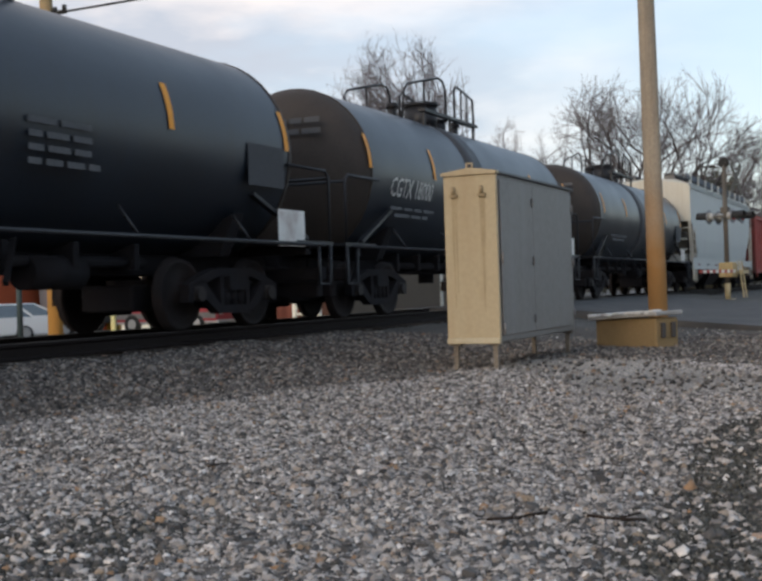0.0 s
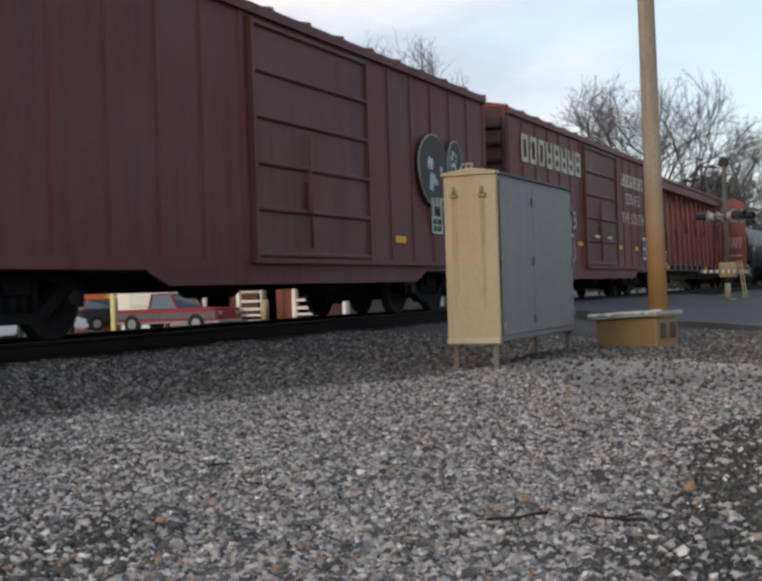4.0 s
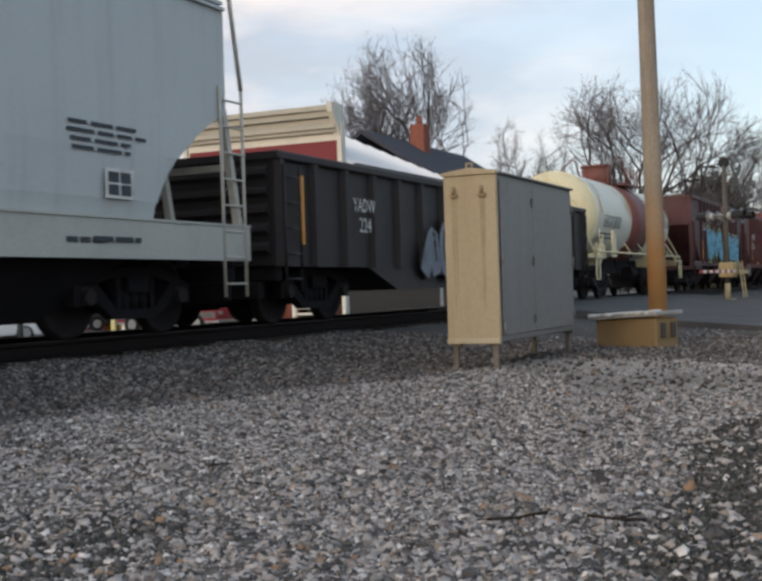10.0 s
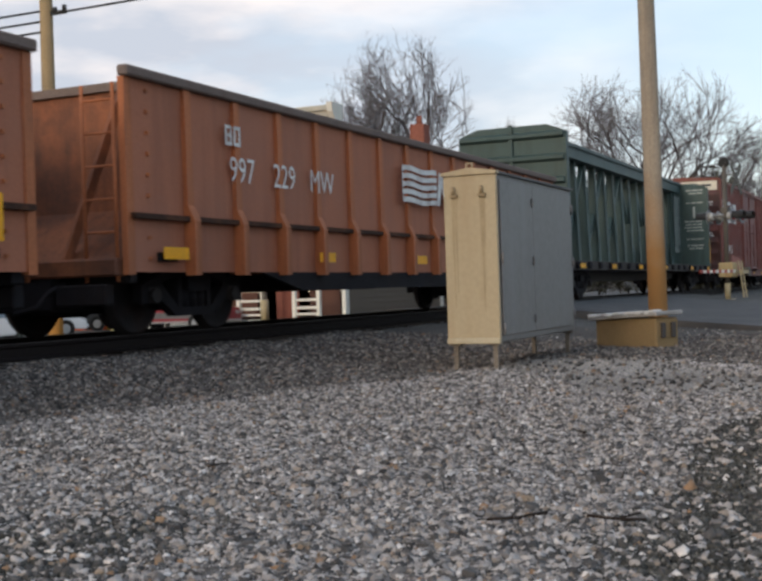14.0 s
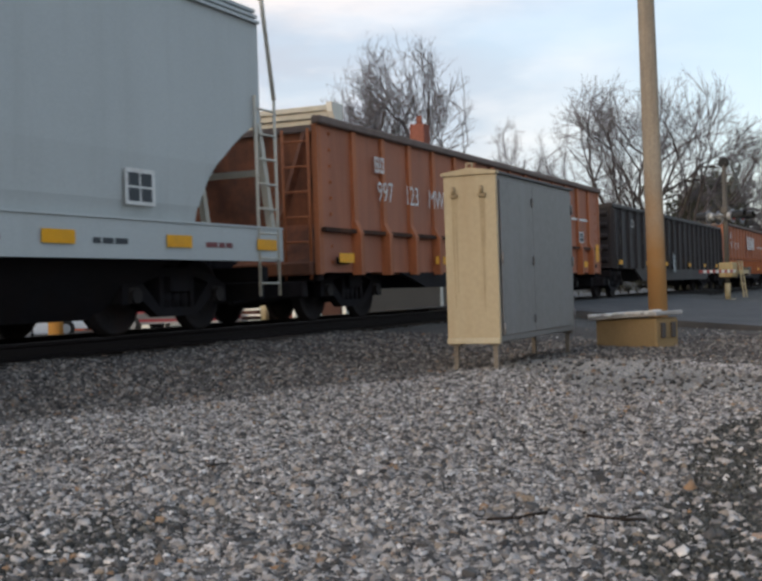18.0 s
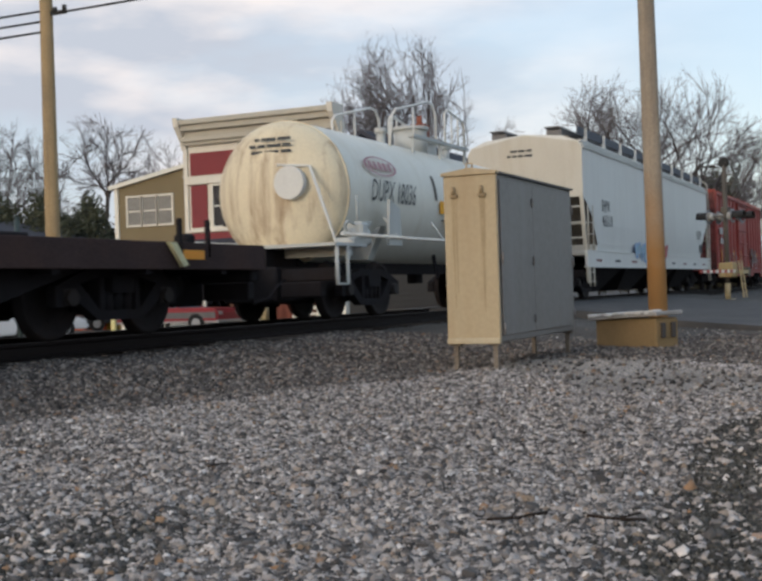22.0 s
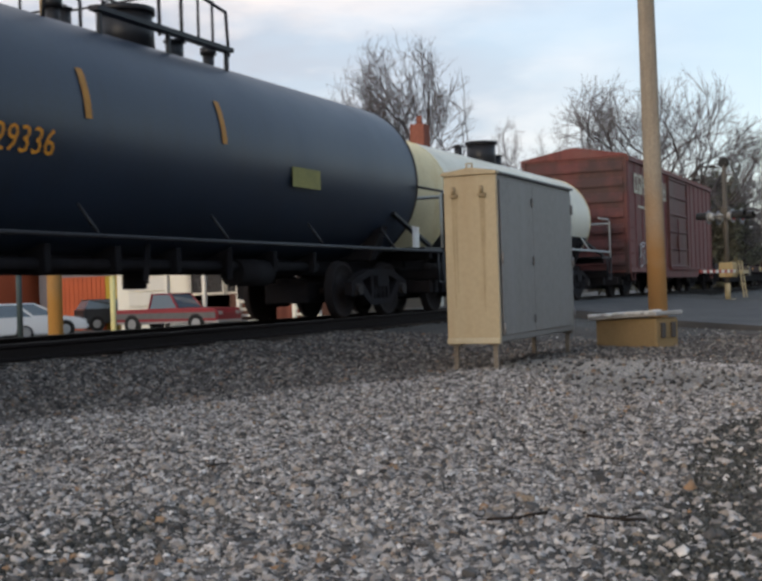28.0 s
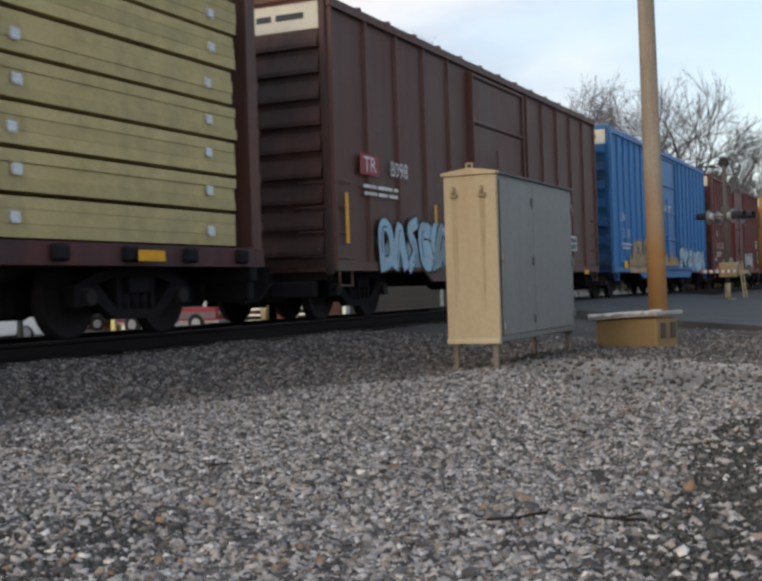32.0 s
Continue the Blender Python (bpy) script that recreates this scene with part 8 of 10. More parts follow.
def flat_car(lead, trail, paint, label, deck=1.05, edge=0.30, belly=0.32, under=None):
    car, xc, L = start_car("flat_car", label, "flatcar", lead, trail)
    h = 1.45
    bm = bmesh.new()
    box(bm, -L / 2, L / 2, -h + 0.02, h - 0.02, deck - 0.06, deck)
    part("deck", bm, mat("rusty_deck", (0.075, 0.04, 0.028), 0.9, 0, 0.4, 1.5, 30, 0.4, (0.03, 0.022, 0.02), 0.7, 1.5), car)
    for y in (-h - 0.04, h - 0.02):
        bm = bmesh.new()
        bevel_box(bm, -L / 2 + 0.05, L / 2 - 0.05, y, y + 0.06, deck - edge, deck + 0.02, 0.008)
        part("side_sill", bm, paint, car)
    a = 3.4
    for y in (-1.15, 1.05):
        bm = bmesh.new()
        prism(bm, [(-L / 2 + a, deck - edge), (-L / 2 + a + 1.6, belly), (L / 2 - a - 1.6, belly), (L / 2 - a, deck - edge)], y, y + 0.1)
        part("belly_web", bm, under or M_UNDER, car)
    bm = bmesh.new()
    box(bm, -L / 2 + 0.3, L / 2 - 0.3, -0.3, 0.3, 0.5, deck - 0.1)
    part("center_sill", bm, under or M_UNDER, car)
    for x in np.linspace(-L / 2 + 1, L / 2 - 1, 17):
        bm = bmesh.new()
        box(bm, x - 0.06, x + 0.06, -h, h, deck - 0.35, deck - 0.06)
        part("cross_bearer", bm, under or M_UNDER, car)
    running_gear(car, xc, L, inset=2.6)
    return car, L
# ---- the train, from the front to the rear ----
MIST = mat("spray_pale", (0.55, 0.58, 0.58), 0.6, 0, 0.15, 5, 40, 0.05, (0.3, 0.2, 0.17), 0.45, 2.5)
SILVER = mat("spray_silver", (0.50, 0.50, 0.48), 0.5, 0.1, 0.2, 5, 40, 0.05, (0.3, 0.3, 0.29), 0.5, 2.5)
SKY = mat("spray_sky_blue", (0.10, 0.36, 0.50), 0.5, 0, 0.12, 5, 40, 0.05, (0.07, 0.27, 0.42), 0.5, 2.0)
PALEBLUE = mat("spray_pale_blue", (0.33, 0.48, 0.58), 0.6, 0, 0.15, 5, 40, 0.05, (0.2, 0.18, 0.2), 0.5, 2.0)
STEELBLUE = mat("spray_steel_blue", (0.12, 0.21, 0.32), 0.6, 0, 0.2)
STRAP = mat("pale_strap", (0.58, 0.55, 0.34), 0.6)
INK = mat("spray_ink", (0.02, 0.02, 0.025), 0.6, 0, 0.2)
MIDBLUE = mat("spray_blue", (0.10, 0.24, 0.55), 0.5, 0, 0.15, 5, 40, 0.05, (0.2, 0.4, 0.6), 0.4, 1.5)
TAN = mat("spray_tan", (0.45, 0.28, 0.13), 0.6, 0, 0.2, 5, 40, 0.05, (0.25, 0.13, 0.07), 0.5, 2.0)


def southern_marks(car, L, numbers=None, slogan=True, seed=1, x0=-6.85, x1=-1.85):
    block_letters(car, 8, x0, x1, 3.12, 3.72, M_CREAM, seed=seed)
    bars(car, x0 + 0.1, x1 - 0.1, 2.66, 2.80, 1, M_CREAM, seed)
    if numbers:
        for k, t in enumerate(numbers.split()):
            lettering(t, 0.62, M_CREAM, car, on_side(-5.35 + 1.27 * k, 1.80), squeeze=1.15)
    if slogan:
        block_letters(car, 8, 2.6, 5.5, 3.22, 3.58, M_CREAM, seed=seed + 3)
        lettering("SERVES", 0.46, M_CREAM, car, on_side(4.0, 2.72), squeeze=1.35)
        lettering("THE SOUTH", 0.46, M_CREAM, car, on_side(4.0, 2.16), squeeze=1.18)


SOUTH_DOORS = ((-1.7, 1.8),)
SB = dict(eave=4.18, posts=16, doors=SOUTH_DOORS, roof_rise=0.3, end_ribs=9, post_d=0.025, post_w=0.12, h=1.585, door_d=0.045, door_rows=5, door_paint=red_paint("dull_door_paint", (0.118, 0.043, 0.039)))

# 0: car ahead, seen at the very edge
boxcar(80.2, 64.6, BRIGHTRED, "red boxcar with ribbed ends", eave=3.7, roof_rise=0.3)
# 1: pale hopper
covered_hopper(62.9, 45.6, HOPLIGHT, "pale grey covered hopper with cream ends", ends=HOPCREAM)
# 2-5: black tanks
M_FAINT = mat("faint_tank_print", (0.085, 0.085, 0.09), 0.7)
BANDGREY = mat("dull_band", (0.05, 0.05, 0.055), 0.6)
DARKHEAD = mat("brown_black_head", (0.040, 0.031, 0.026), 0.6, 0, 0.3)
DULLRAIL = mat("dull_rail", (0.030, 0.030, 0.034), 0.5, 0.3)
GREYPLATE = mat("grey_plate", (0.055, 0.055, 0.06), 0.7, 0, 0.2)
for a, b, num in ((44.8, 31.4, ""), (28.9, 16.5, "CGTX 18000"), (15.0, 1.8, "CGTX 18507")):
    car, L, r, zc = tank_car(a, b, GLOSSBLACK, "glossy black tank car with orange marks and top railing", mark_paint=M_ORANGE_MARK, r=1.42, zc=2.36, platform="hoop", sill_paint=BLACKPAINT, band=(-1.0, -0.1, BANDGREY), head=DARKHEAD,
                             marks=(-5.7, -2.95, 3.1, 5.85), line_paint=DULLRAIL, zr=1.12)
    if num:
        lettering(num, 0.46, M_WHITE, car, on_shell(-3.95, 2.0, r, zc), squeeze=0.72)
    bars(car, -4.95, -2.9, 1.62, 1.85, 2, M_FAINT, 4, y=-r + 0.0)
    bars(car, 0.6, 2.0, 1.75, 2.3, 4, M_FAINT, 5, y=-r - 0.012)
    placard(car, 4.85, 1.86, 0.95, 0.55, y=-r - 0.015, material=GREYPLATE, inner=False)
    placard(car, 5.55, 1.08, 0.75, 0.5, y=-1.46, inner=False)
    bars(car, -0.9, 0.2, 2.9, 3.25, 2, M_FAINT, 6, end=-L / 2 + 0.02)
car, L, r, zc = tank_car(-1.3, -15.2, BLACKPAINT, "dull black tank car with yellow marks and white lettering", r=1.28, zc=2.17, platform="hoop", sill_paint=BLACKPAINT, marks=(-6.85, -3.95, -1.4, 1.42, 4.03, 6.8), line_paint=DULLRAIL, head=DARKHEAD, zr=1.12, struts=(-2.6, -1.7, 0.6))
lettering("GAMX 5638", 0.46, M_WHITE, car, on_shell(-5.1, 1.86, r, zc), squeeze=0.72)
bars(car, -6.0, -4.3, 1.5, 1.72, 2, M_FAINT, 4, y=-r + 0.03)
bars(car, -1.38, -0.5, 1.48, 1.85, 5, M_WHITE, 5, y=-r + 0.03)
bars(car, 0.6, 1.4, 1.52, 1.75, 3, M_FAINT, 15, y=-r + 0.03)
placard(car, 5.8, 1.98, 1.0, 0.42, y=-r - 0.015, inner=False)
placard(car, 5.05, 1.68, 0.42, 0.3, y=-r - 0.0)
placard(car, 1.9, 1.52, 0.66, 0.28, y=-r + 0.02, material=M_REFL, inner=False)
# 6: empty red centerbeam
car, L = centerbeam(-17.4, -39.5, RAWRED, "empty rust-red centerbeam flatcar", deck_paint=red_paint("sooty_red_paint", (0.075, 0.026, 0.023)))
reflectors(car, (-10.6, -2.8, 1.9, 6.0, 9.2), 0.84, 0.5, 0.12, y=-1.55)
placard(car, -10.9, 1.0, 0.3, 0.45, y=-1.56)
placard(car, L / 2 - 1.2, 0.72, 0.42, 0.4, y=-1.56)
FAINTW = mat("faint_white", (0.42, 0.32, 0.29), 0.7, 0, 0.3, 6, 40, 0.05, (0.2, 0.06, 0.05), 0.7, 4.0)
for z0, z1, n, sd in ((3.3, 3.75, 3, 9), (2.0, 2.55, 6, 10), (1.55, 1.68, 1, 11)):
    bars(car, -1.30, -0.35, z0, z1, n, FAINTW, sd, end=L / 2 - 0.243)
for k in range(14):      # column of painted characters on the post
    bars(car, L / 2 - 1.10, L / 2 - 0.84, 1.25 + 0.19 * k, 1.37 + 0.19 * k, 1, M_WHITE, 20 + k, y=-0.305)
for z0, z1, n, sd in ((3.0, 3.5, 2, 12), (1.9, 2.3, 4, 13)):
    bars(car, L / 2 - 1.68, L / 2 - 1.28, z0, z1, n, FAINTW, sd, y=-0.225)
# 7-11: oxide red boxcars
car, L = boxcar(-40.6, -56.0, OXIDE, "rust-red boxcar with faded company lettering and spray paint", **SB)
southern_marks(car, L, "53 14 13", seed=2)
spray(car, -6.7, -2.8, 0.82, 1.75, 4, OXIDE2, MIST, 5, wild=0.3)
spray(car, -1.2, 0.2, 1.35, 1.62, 3, OXIDE2, MIST, 6, wild=0.3)
reflectors(car, (-6.8, -4.6, -2.4, 2.0, 4.1, 6.4), 1.38)
reflectors(car, (-0.35,), 0.7)
reflectors(car, (-0.9, 0.45), 1.62, 0.5, 0.08, STRAP, y=-1.68)
placard(car, 5.2, 1.12, 0.42, 0.68)
car, L = boxcar(-57.4, -72.2, OXIDE2, "dull rust-red boxcar with two large round spray-painted shapes", **SB)
SPRAY_DARK = mat("spray_dark", (0.045, 0.034, 0.035), 0.6, 0, 0.3, 5, 40, 0.05, (0.11, 0.04, 0.035), 0.5, 2.0)
SPRAY_PALE = mat("spray_pale_green", (0.40, 0.45, 0.36), 0.6, 0, 0.25, 6, 40, 0.05, (0.16, 0.08, 0.07), 0.7, 3.0)
rnd = random.Random(88)
for k, (cx, cz, rr) in enumerate(((4.45, 2.5, 0.62), (6.12, 2.25, 0.50), (5.5, 2.80, 0.30))):      # round spray-painted shapes
    y = -1.662 - 0.003 * k
    bm = bmesh.new()
    pts = [(cx + rr * 1.12 * math.cos(a) * (1 + 0.04 * math.sin(3 * a + k)), cz + rr * math.sin(a)) for a in np.linspace(0, 2 * math.pi, 28)[:-1]]
    prism(bm, pts, y, y + 0.002)
    part("spray_disc", bm, SPRAY_DARK, car)
    bm = bmesh.new()
    pipe(bm, [(p[0], y, p[1]) for p in pts + pts[:2]], 0.014, 5)
    part("spray_outline", bm, SPRAY_PALE, car)
    for _ in range(7):
        a, q = rnd.uniform(0, 6.28), rr * rnd.uniform(0.2, 0.7)
        w = rr * rnd.uniform(0.12, 0.22)
        bm = bmesh.new()
        px, pz = cx + q * math.cos(a), cz + q * math.sin(a)
        prism(bm, [(px - w, pz - w * 0.5), (px + w * 0.7, pz - w * 0.8), (px + w, pz + w * 0.5), (px - w * 0.6, pz + w * 0.9)], y - 0.002, y)
        part("spray_check", bm, rnd.choice((SPRAY_PALE, PALEBLUE, MIST)), car)
for k in range(11):      # dripping teeth below
    px = 4.35 + 0.19 * k
    pz = 2.02 - 0.02 * k + rnd.uniform(-0.05, 0.05)
    bm = bmesh.new()
    prism(bm, [(px - 0.07, pz), (px + 0.07, pz), (px + 0.05, pz - rnd.uniform(0.15, 0.4)), (px - 0.04, pz - rnd.uniform(0.15, 0.4))], -1.668, -1.666)
    part("spray_drip", bm, SPRAY_PALE, car)
reflectors(car, (6.0, 2.8), 1.2)
placard(car, 4.4, 1.4, 0.5, 0.3)
car, L = boxcar(-73.6, -89.2, MAROON, "maroon boxcar with faded lettering", **SB)
southern_marks(car, L, None, seed=4)
spray(car, 3.3, 6.9, 1.0, 1.9, 4, OXIDE, MIST, 8)
car, L = boxcar(-90.8, -106.1, OXIDE, "rust-red boxcar with faded lettering over pale blue spray paint", **SB)
southern_marks(car, L, "53 24 63", seed=2)
spray(car, -6.7, -1.6, 0.66, 1.82, 5, MIST, STEELBLUE, 29, accent=PALEBLUE, wild=0.55)
spray(car, -6.2, -1.8, 0.70, 1.30, 5, PALEBLUE, STEELBLUE, 27, accent=MIST, wild=0.6, y=-1.626, fat=0.7)
spray(car, 1.9, 4.9, 1.0, 1.88, 3, MIST, STEELBLUE, 22, wild=0.25)
spray(car, -1.2, 0.6, 1.05, 1.55, 3, OXIDE2, MIST, 23, wild=0.4, y=-1.68)
spray(car, 6.2, 7.4, 0.9, 1.7, 2, MIST, OXIDE2, 24, wild=0.5)
placard(car, 5.25, 1.35, 0.4, 0.42, inner=True)
reflectors(car, (-7.1, -4.4, -1.4, 1.2, 4.0), 0.62)
reflectors(car, (-6.9, 2.0, 6.6), 1.22)
car, L = boxcar(-107.6, -122.8, OXIDE, "rust-red boxcar with tall sliding door and blue spray paint", **SB)
southern_marks(car, L, None, slogan=False, seed=5, x0=-7.3, x1=-2.8)
lettering("SOU", 0.42, M_CREAM, car, on_side(-6.0, 2.45))
lettering("520 116", 0.42, M_CREAM, car, on_side(-5.6, 2.0))
spray(car, -5.5, -1.6, 0.68, 1.58, 5, PALEBLUE, INK, 31, accent=OXIDE2, wild=0.5)
reflectors(car, (-6.7, -4.2, -2.0, 0.4, 2.4, 4.6, 6.6), 0.62)
reflectors(car, (5.8,), 1.42, 0.8, 0.15)
lettering("O080", 0.32, M_WHITE, car, on_side(6.05, 1.78))
placard(car, 4.35, 0.86, 1.15, 0.78, y=-1.612, material=mat("dark_patch_paint", (0.045, 0.026, 0.027), 0.7, 0, 0.3), inner=False)
placard(car, 5.0, 1.12, 0.45, 0.3)
bars(car, 6.2, 6.75, 0.98, 1.12, 2, M_WHITE, 77)
# 12-13: open hoppers
car, L = open_hopper(-124.3, -137.8, red_paint("hopper_oxide_paint", (0.11, 0.030, 0.028)), "dark rust-red open hopper with slanted ends")
lettering("NSHR", 0.42, M_WHITE, car, on_side(-4.25, 2.42, -1.61), squeeze=1.2)
lettering("20 066", 0.42, M_WHITE, car, on_side(-4.25, 1.95, -1.61), squeeze=1.0)
reflectors(car, (-L / 2 + 1.75, L / 2 - 1.45), 1.4, 1.15, 0.1, upright=True)
reflectors(car, (-3.0, 0.6, 4.0), 1.16)
placard(car, L / 2 - 3.0, 1.45, 0.55, 0.55)
spray(car, -0.2, 0.25, 1.6, 2.1, 1, MIST, MIST, 6)
car, L = open_hopper(-139.1, -153.0, red_paint("hopper_brown_paint", (0.078, 0.029, 0.031)), "dark brown open hopper with large sky-blue spray-painted lettering")
LIME = mat("spray_lime", (0.26, 0.36, 0.10), 0.6, 0, 0.25, 5, 40, 0.05, (0.12, 0.15, 0.06), 0.5, 3.0)
spray(car, -4.0, -0.1, 1.12, 2.65, 4, SKY, INK, 41, wild=0.3, halo=LIME, fat=1.2)
spray(car, 0.8, 4.8, 1.12, 2.5, 4, SKY, INK, 42, wild=0.3, halo=SPRAY_PALE, fat=1.2)
lettering("LBE", 0.40, M_WHITE, car, on_side(-L / 2 + 2.3, 2.4, -1.61))
reflectors(car, (-L / 2 + 1.75, 1.2), 1.25, 0.75, 0.1, M_ORANGE_MARK, upright=True)
# 14: white tank with a brown band
car, L, r, zc = tank_car(-155.7, -167.1, TANKWHITE, "white tank car with a rust-brown band and brown dome", r=1.25, zc=2.38, head=TANKCREAM, band=(-0.70, 2.0, BROWN), platform=None, sill_paint=TANKCREAM,
                         dome=red_paint("dome_brown", (0.17, 0.06, 0.05)), marks=(-4.6, -1.1, 2.2, 4.3), line_paint=TANKCREAM, end_rail=False, rig=True,
                         streaks=((-0.78, 0.1, 1.25, 0.10), (-1.35, 0.15, 0.75, 0.05), (-1.9, 0.55, 1.1, 0.05), (2.12, 0.2, 1.1, 0.07), (-4.3, 0.4, 1.0, 0.04)))
lettering("EAGX 28030", 0.52, M_DARKTXT, car, on_shell(-3.3, 2.04, r, zc), squeeze=0.72)
bars(car, -4.9, -3.2, 1.66, 1.9, 2, M_DARKTXT, 3, y=-r + 0.02)
bars(car, 1.9, 3.4, zc - 0.4, zc - 0.05, 3, M_DARKTXT, 4, y=-r - 0.01)
bars(car, 3.7, 5.0, zc - 0.1, zc + 0.45, 6, M_DARKTXT, 5, y=-r - 0.03)
# 15: black gondola
car, L = gondola(-168.9, -185.0, BLACKGON, "sooty black gondola with blue and grey spray paint", top=2.28, sill=0.8, posts=16, belly=0.36)
lettering("YADW", 0.30, M_WHITE, car, on_side(-5.42, 1.64, -1.59), squeeze=0.85)
lettering("224", 0.32, M_WHITE, car, on_side(-5.4, 1.33, -1.59), squeeze=0.9)
spray(car, -3.1, -0.9, 0.5, 1.75, 3, mat("spray_dull_grey_blue", (0.20, 0.22, 0.25), 0.7, 0, 0.35, 5, 40, 0.05, (0.04, 0.035, 0.035), 0.8, 2.5), SOOT, 51, y=-1.6, wild=0.6)
spray(car, -1.2, 0.8, 0.5, 1.7, 3, mat("spray_dull_blue", (0.10, 0.15, 0.24)), mat("spray_dull_grey_blue", (0.20, 0.22, 0.25)), 53, y=-1.603, wild=0.6)
reflectors(car, (-L / 2 + 0.55, 0.9), 1.1, 0.95, 0.11, M_ORANGE_MARK, y=-1.59, upright=True)
# 16: grey covered hopper
# sill tinted apart from the body, painting in the light it catches
car, L = covered_hopper(-185.8, -205.0, HOPGREY, "grey covered hopper with roof walk and spray-paint tags", ends=HOPCREAM, bays=4, sill_paint=mat("hopper_sill_paint", (0.47, 0.46, 0.41), 0.5, 0, 0.12, 0.8, 35, 0.06, (0.33, 0.30, 0.25), 0.5, 1.4))
lettering("HLTX", 0.46, M_DARKTXT, car, on_side(-7.4, 2.4, -1.565), squeeze=0.85)
lettering("6246", 0.46, M_DARKTXT, car, on_side(-7.3, 1.98, -1.565), squeeze=0.85)
TAGBLUE = mat("spray_dull_blue", (0.10, 0.15, 0.24), 0.6, 0, 0.3, 5, 40, 0.05)
spray(car, -5.3, -4.3, 1.42, 1.74, 2, TAGBLUE, INK, 61, y=-1.565)
bm = bmesh.new()
pipe(bm, [(-4.67, -1.565, 1.48), (-4.56, -1.565, 1.69), (-4.34, -1.565, 1.68), (-4.03, -1.565, 1.73), (-3.85, -1.565, 1.61), (-4.15, -1.565, 1.5), (-3.69, -1.565, 1.49)], 0.018, 6)
part("spray_tag", bm, INK, car, "thin dark spray-paint scrawl")
SMUDGE = mat("grey_smudge", (0.20, 0.20, 0.19), 0.7, 0, 0.3, 8, 40, 0.05, (0.34, 0.35, 0.33), 0.8, 4.0)
for x0, x1, z0, z1 in ((-0.5, 0.7, 1.90, 1.98), (-0.01, 0.09, 1.42, 1.9), (-2.32, -2.26, 1.48, 1.83), (2.16, 2.24, 1.55, 1.74), (4.15, 4.22, 1.5, 1.68)):
    bm = bmesh.new()
    box(bm, x0, x1, -1.562, -1.53, z0, z1)
    part("smudge", bm, SMUDGE, car, "faded dark smudge")
bars(car, 6.1, 7.45, 1.95, 2.3, 4, M_DARKTXT, 3, y=-1.565)
placard(car, 6.7, 1.5, 0.5, 0.32, y=-1.565)
for x in (-6, -4, -1, 1.5, 4, 6.4):
    bars(car, x, x + 0.9, 1.0, 1.12, 1, M_DARKTXT, int(x * 7) + 90, y=-1.60)
# 17: long brown boxcar with double doors
car, L = boxcar(-207.0, -225.5, BROWN, "long brown boxcar with double doors and a white striped emblem", eave=4.80, posts=26, doors=((-2.62, -0.2), (-0.12, 2.45)), cap=PALE, end_ribs=7, sill=0.82)


def striped_flag(car, x, z, w, h, material, y=-1.62):
    """A company emblem drawn as plain shapes: waving stripes, a zigzag block and a slotted block."""
    bm = bmesh.new()
    prism(bm, [(x - 0.01, z + 0.1 * h), (x + 0.02, z + 0.1 * h), (x + 0.02, z + 0.9 * h), (x - 0.01, z + 0.9 * h)], y - 0.001, y)
    flag = part("emblem", bm, material, car, "plain striped emblem")
    for i in range(5):
        zz = z + h * (0.1 + 0.2 * i)
        up = [(x + w * 0.55 * k / 8, zz + h * 0.075 + 0.02 * math.sin(k * 1.0)) for k in range(9)]
        dn = [(x + w * 0.55 * k / 8, zz - h * 0.055 + 0.02 * math.sin(k * 1.0)) for k in range(9)]
        bm = bmesh.new()
        prism(bm, dn + up[::-1], y - 0.002, y + 0.001)
        part("stripe", bm, material, flag)
    lo, hi, k = z + 0.06 * h, z + 0.96 * h, 0.045 * w
    a, b = x + 0.56 * w, x + 0.77 * w
    bm = bmesh.new()
    prism(bm, [(a - k * 0.2, lo), (a + k * 0.9, lo), (a + k * 1.55, lo + 0.6 * (hi - lo)), (b - k * 1.7, lo), (b - k * 0.3, lo), (b + k * 0.7, hi), (b - k * 0.4, hi), (b - k * 1.05, lo + 0.42 * (hi - lo)),
               (a + k * 2.1, hi), (a + k * 0.8, hi)], y - 0.002, y + 0.001)
    part("zigzag_block", bm, material, flag)
    a, b, m = x + 0.79 * w, x + w, (hi - lo) / 5
    bm = bmesh.new()
    prism(bm, [(a, lo), (b - k * 0.4, lo), (b - k * 0.2, lo + 2.4 * m), (b - k * 0.2, hi), (a + k * 0.3, hi), (a + k * 0.15, lo + 3.9 * m), (a + k * 0.15, lo + 2.2 * m)], y - 0.002, y + 0.001)
    part("solid_block", bm, material, flag)


def spray_band(car, x0, x1, z0, z1, material, seed, y=-1.612, teeth=26):
    """A sprayed band with a ragged, dripping upper edge."""
    rnd = random.Random(seed)
    top = [(x0 + (x1 - x0) * k / teeth, z0 + (z1 - z0) * (rnd.uniform(0.45, 1.0) if k % 2 else rnd.uniform(0.2, 0.6))) for k in range(teeth + 1)]
    bm = bmesh.new()
    prism(bm, [(x0, z0), (x1, z0)] + top[::-1], y - 0.001, y + 0.001)
    part("sprayed_band", bm, material, car, "ragged spray-painted band")


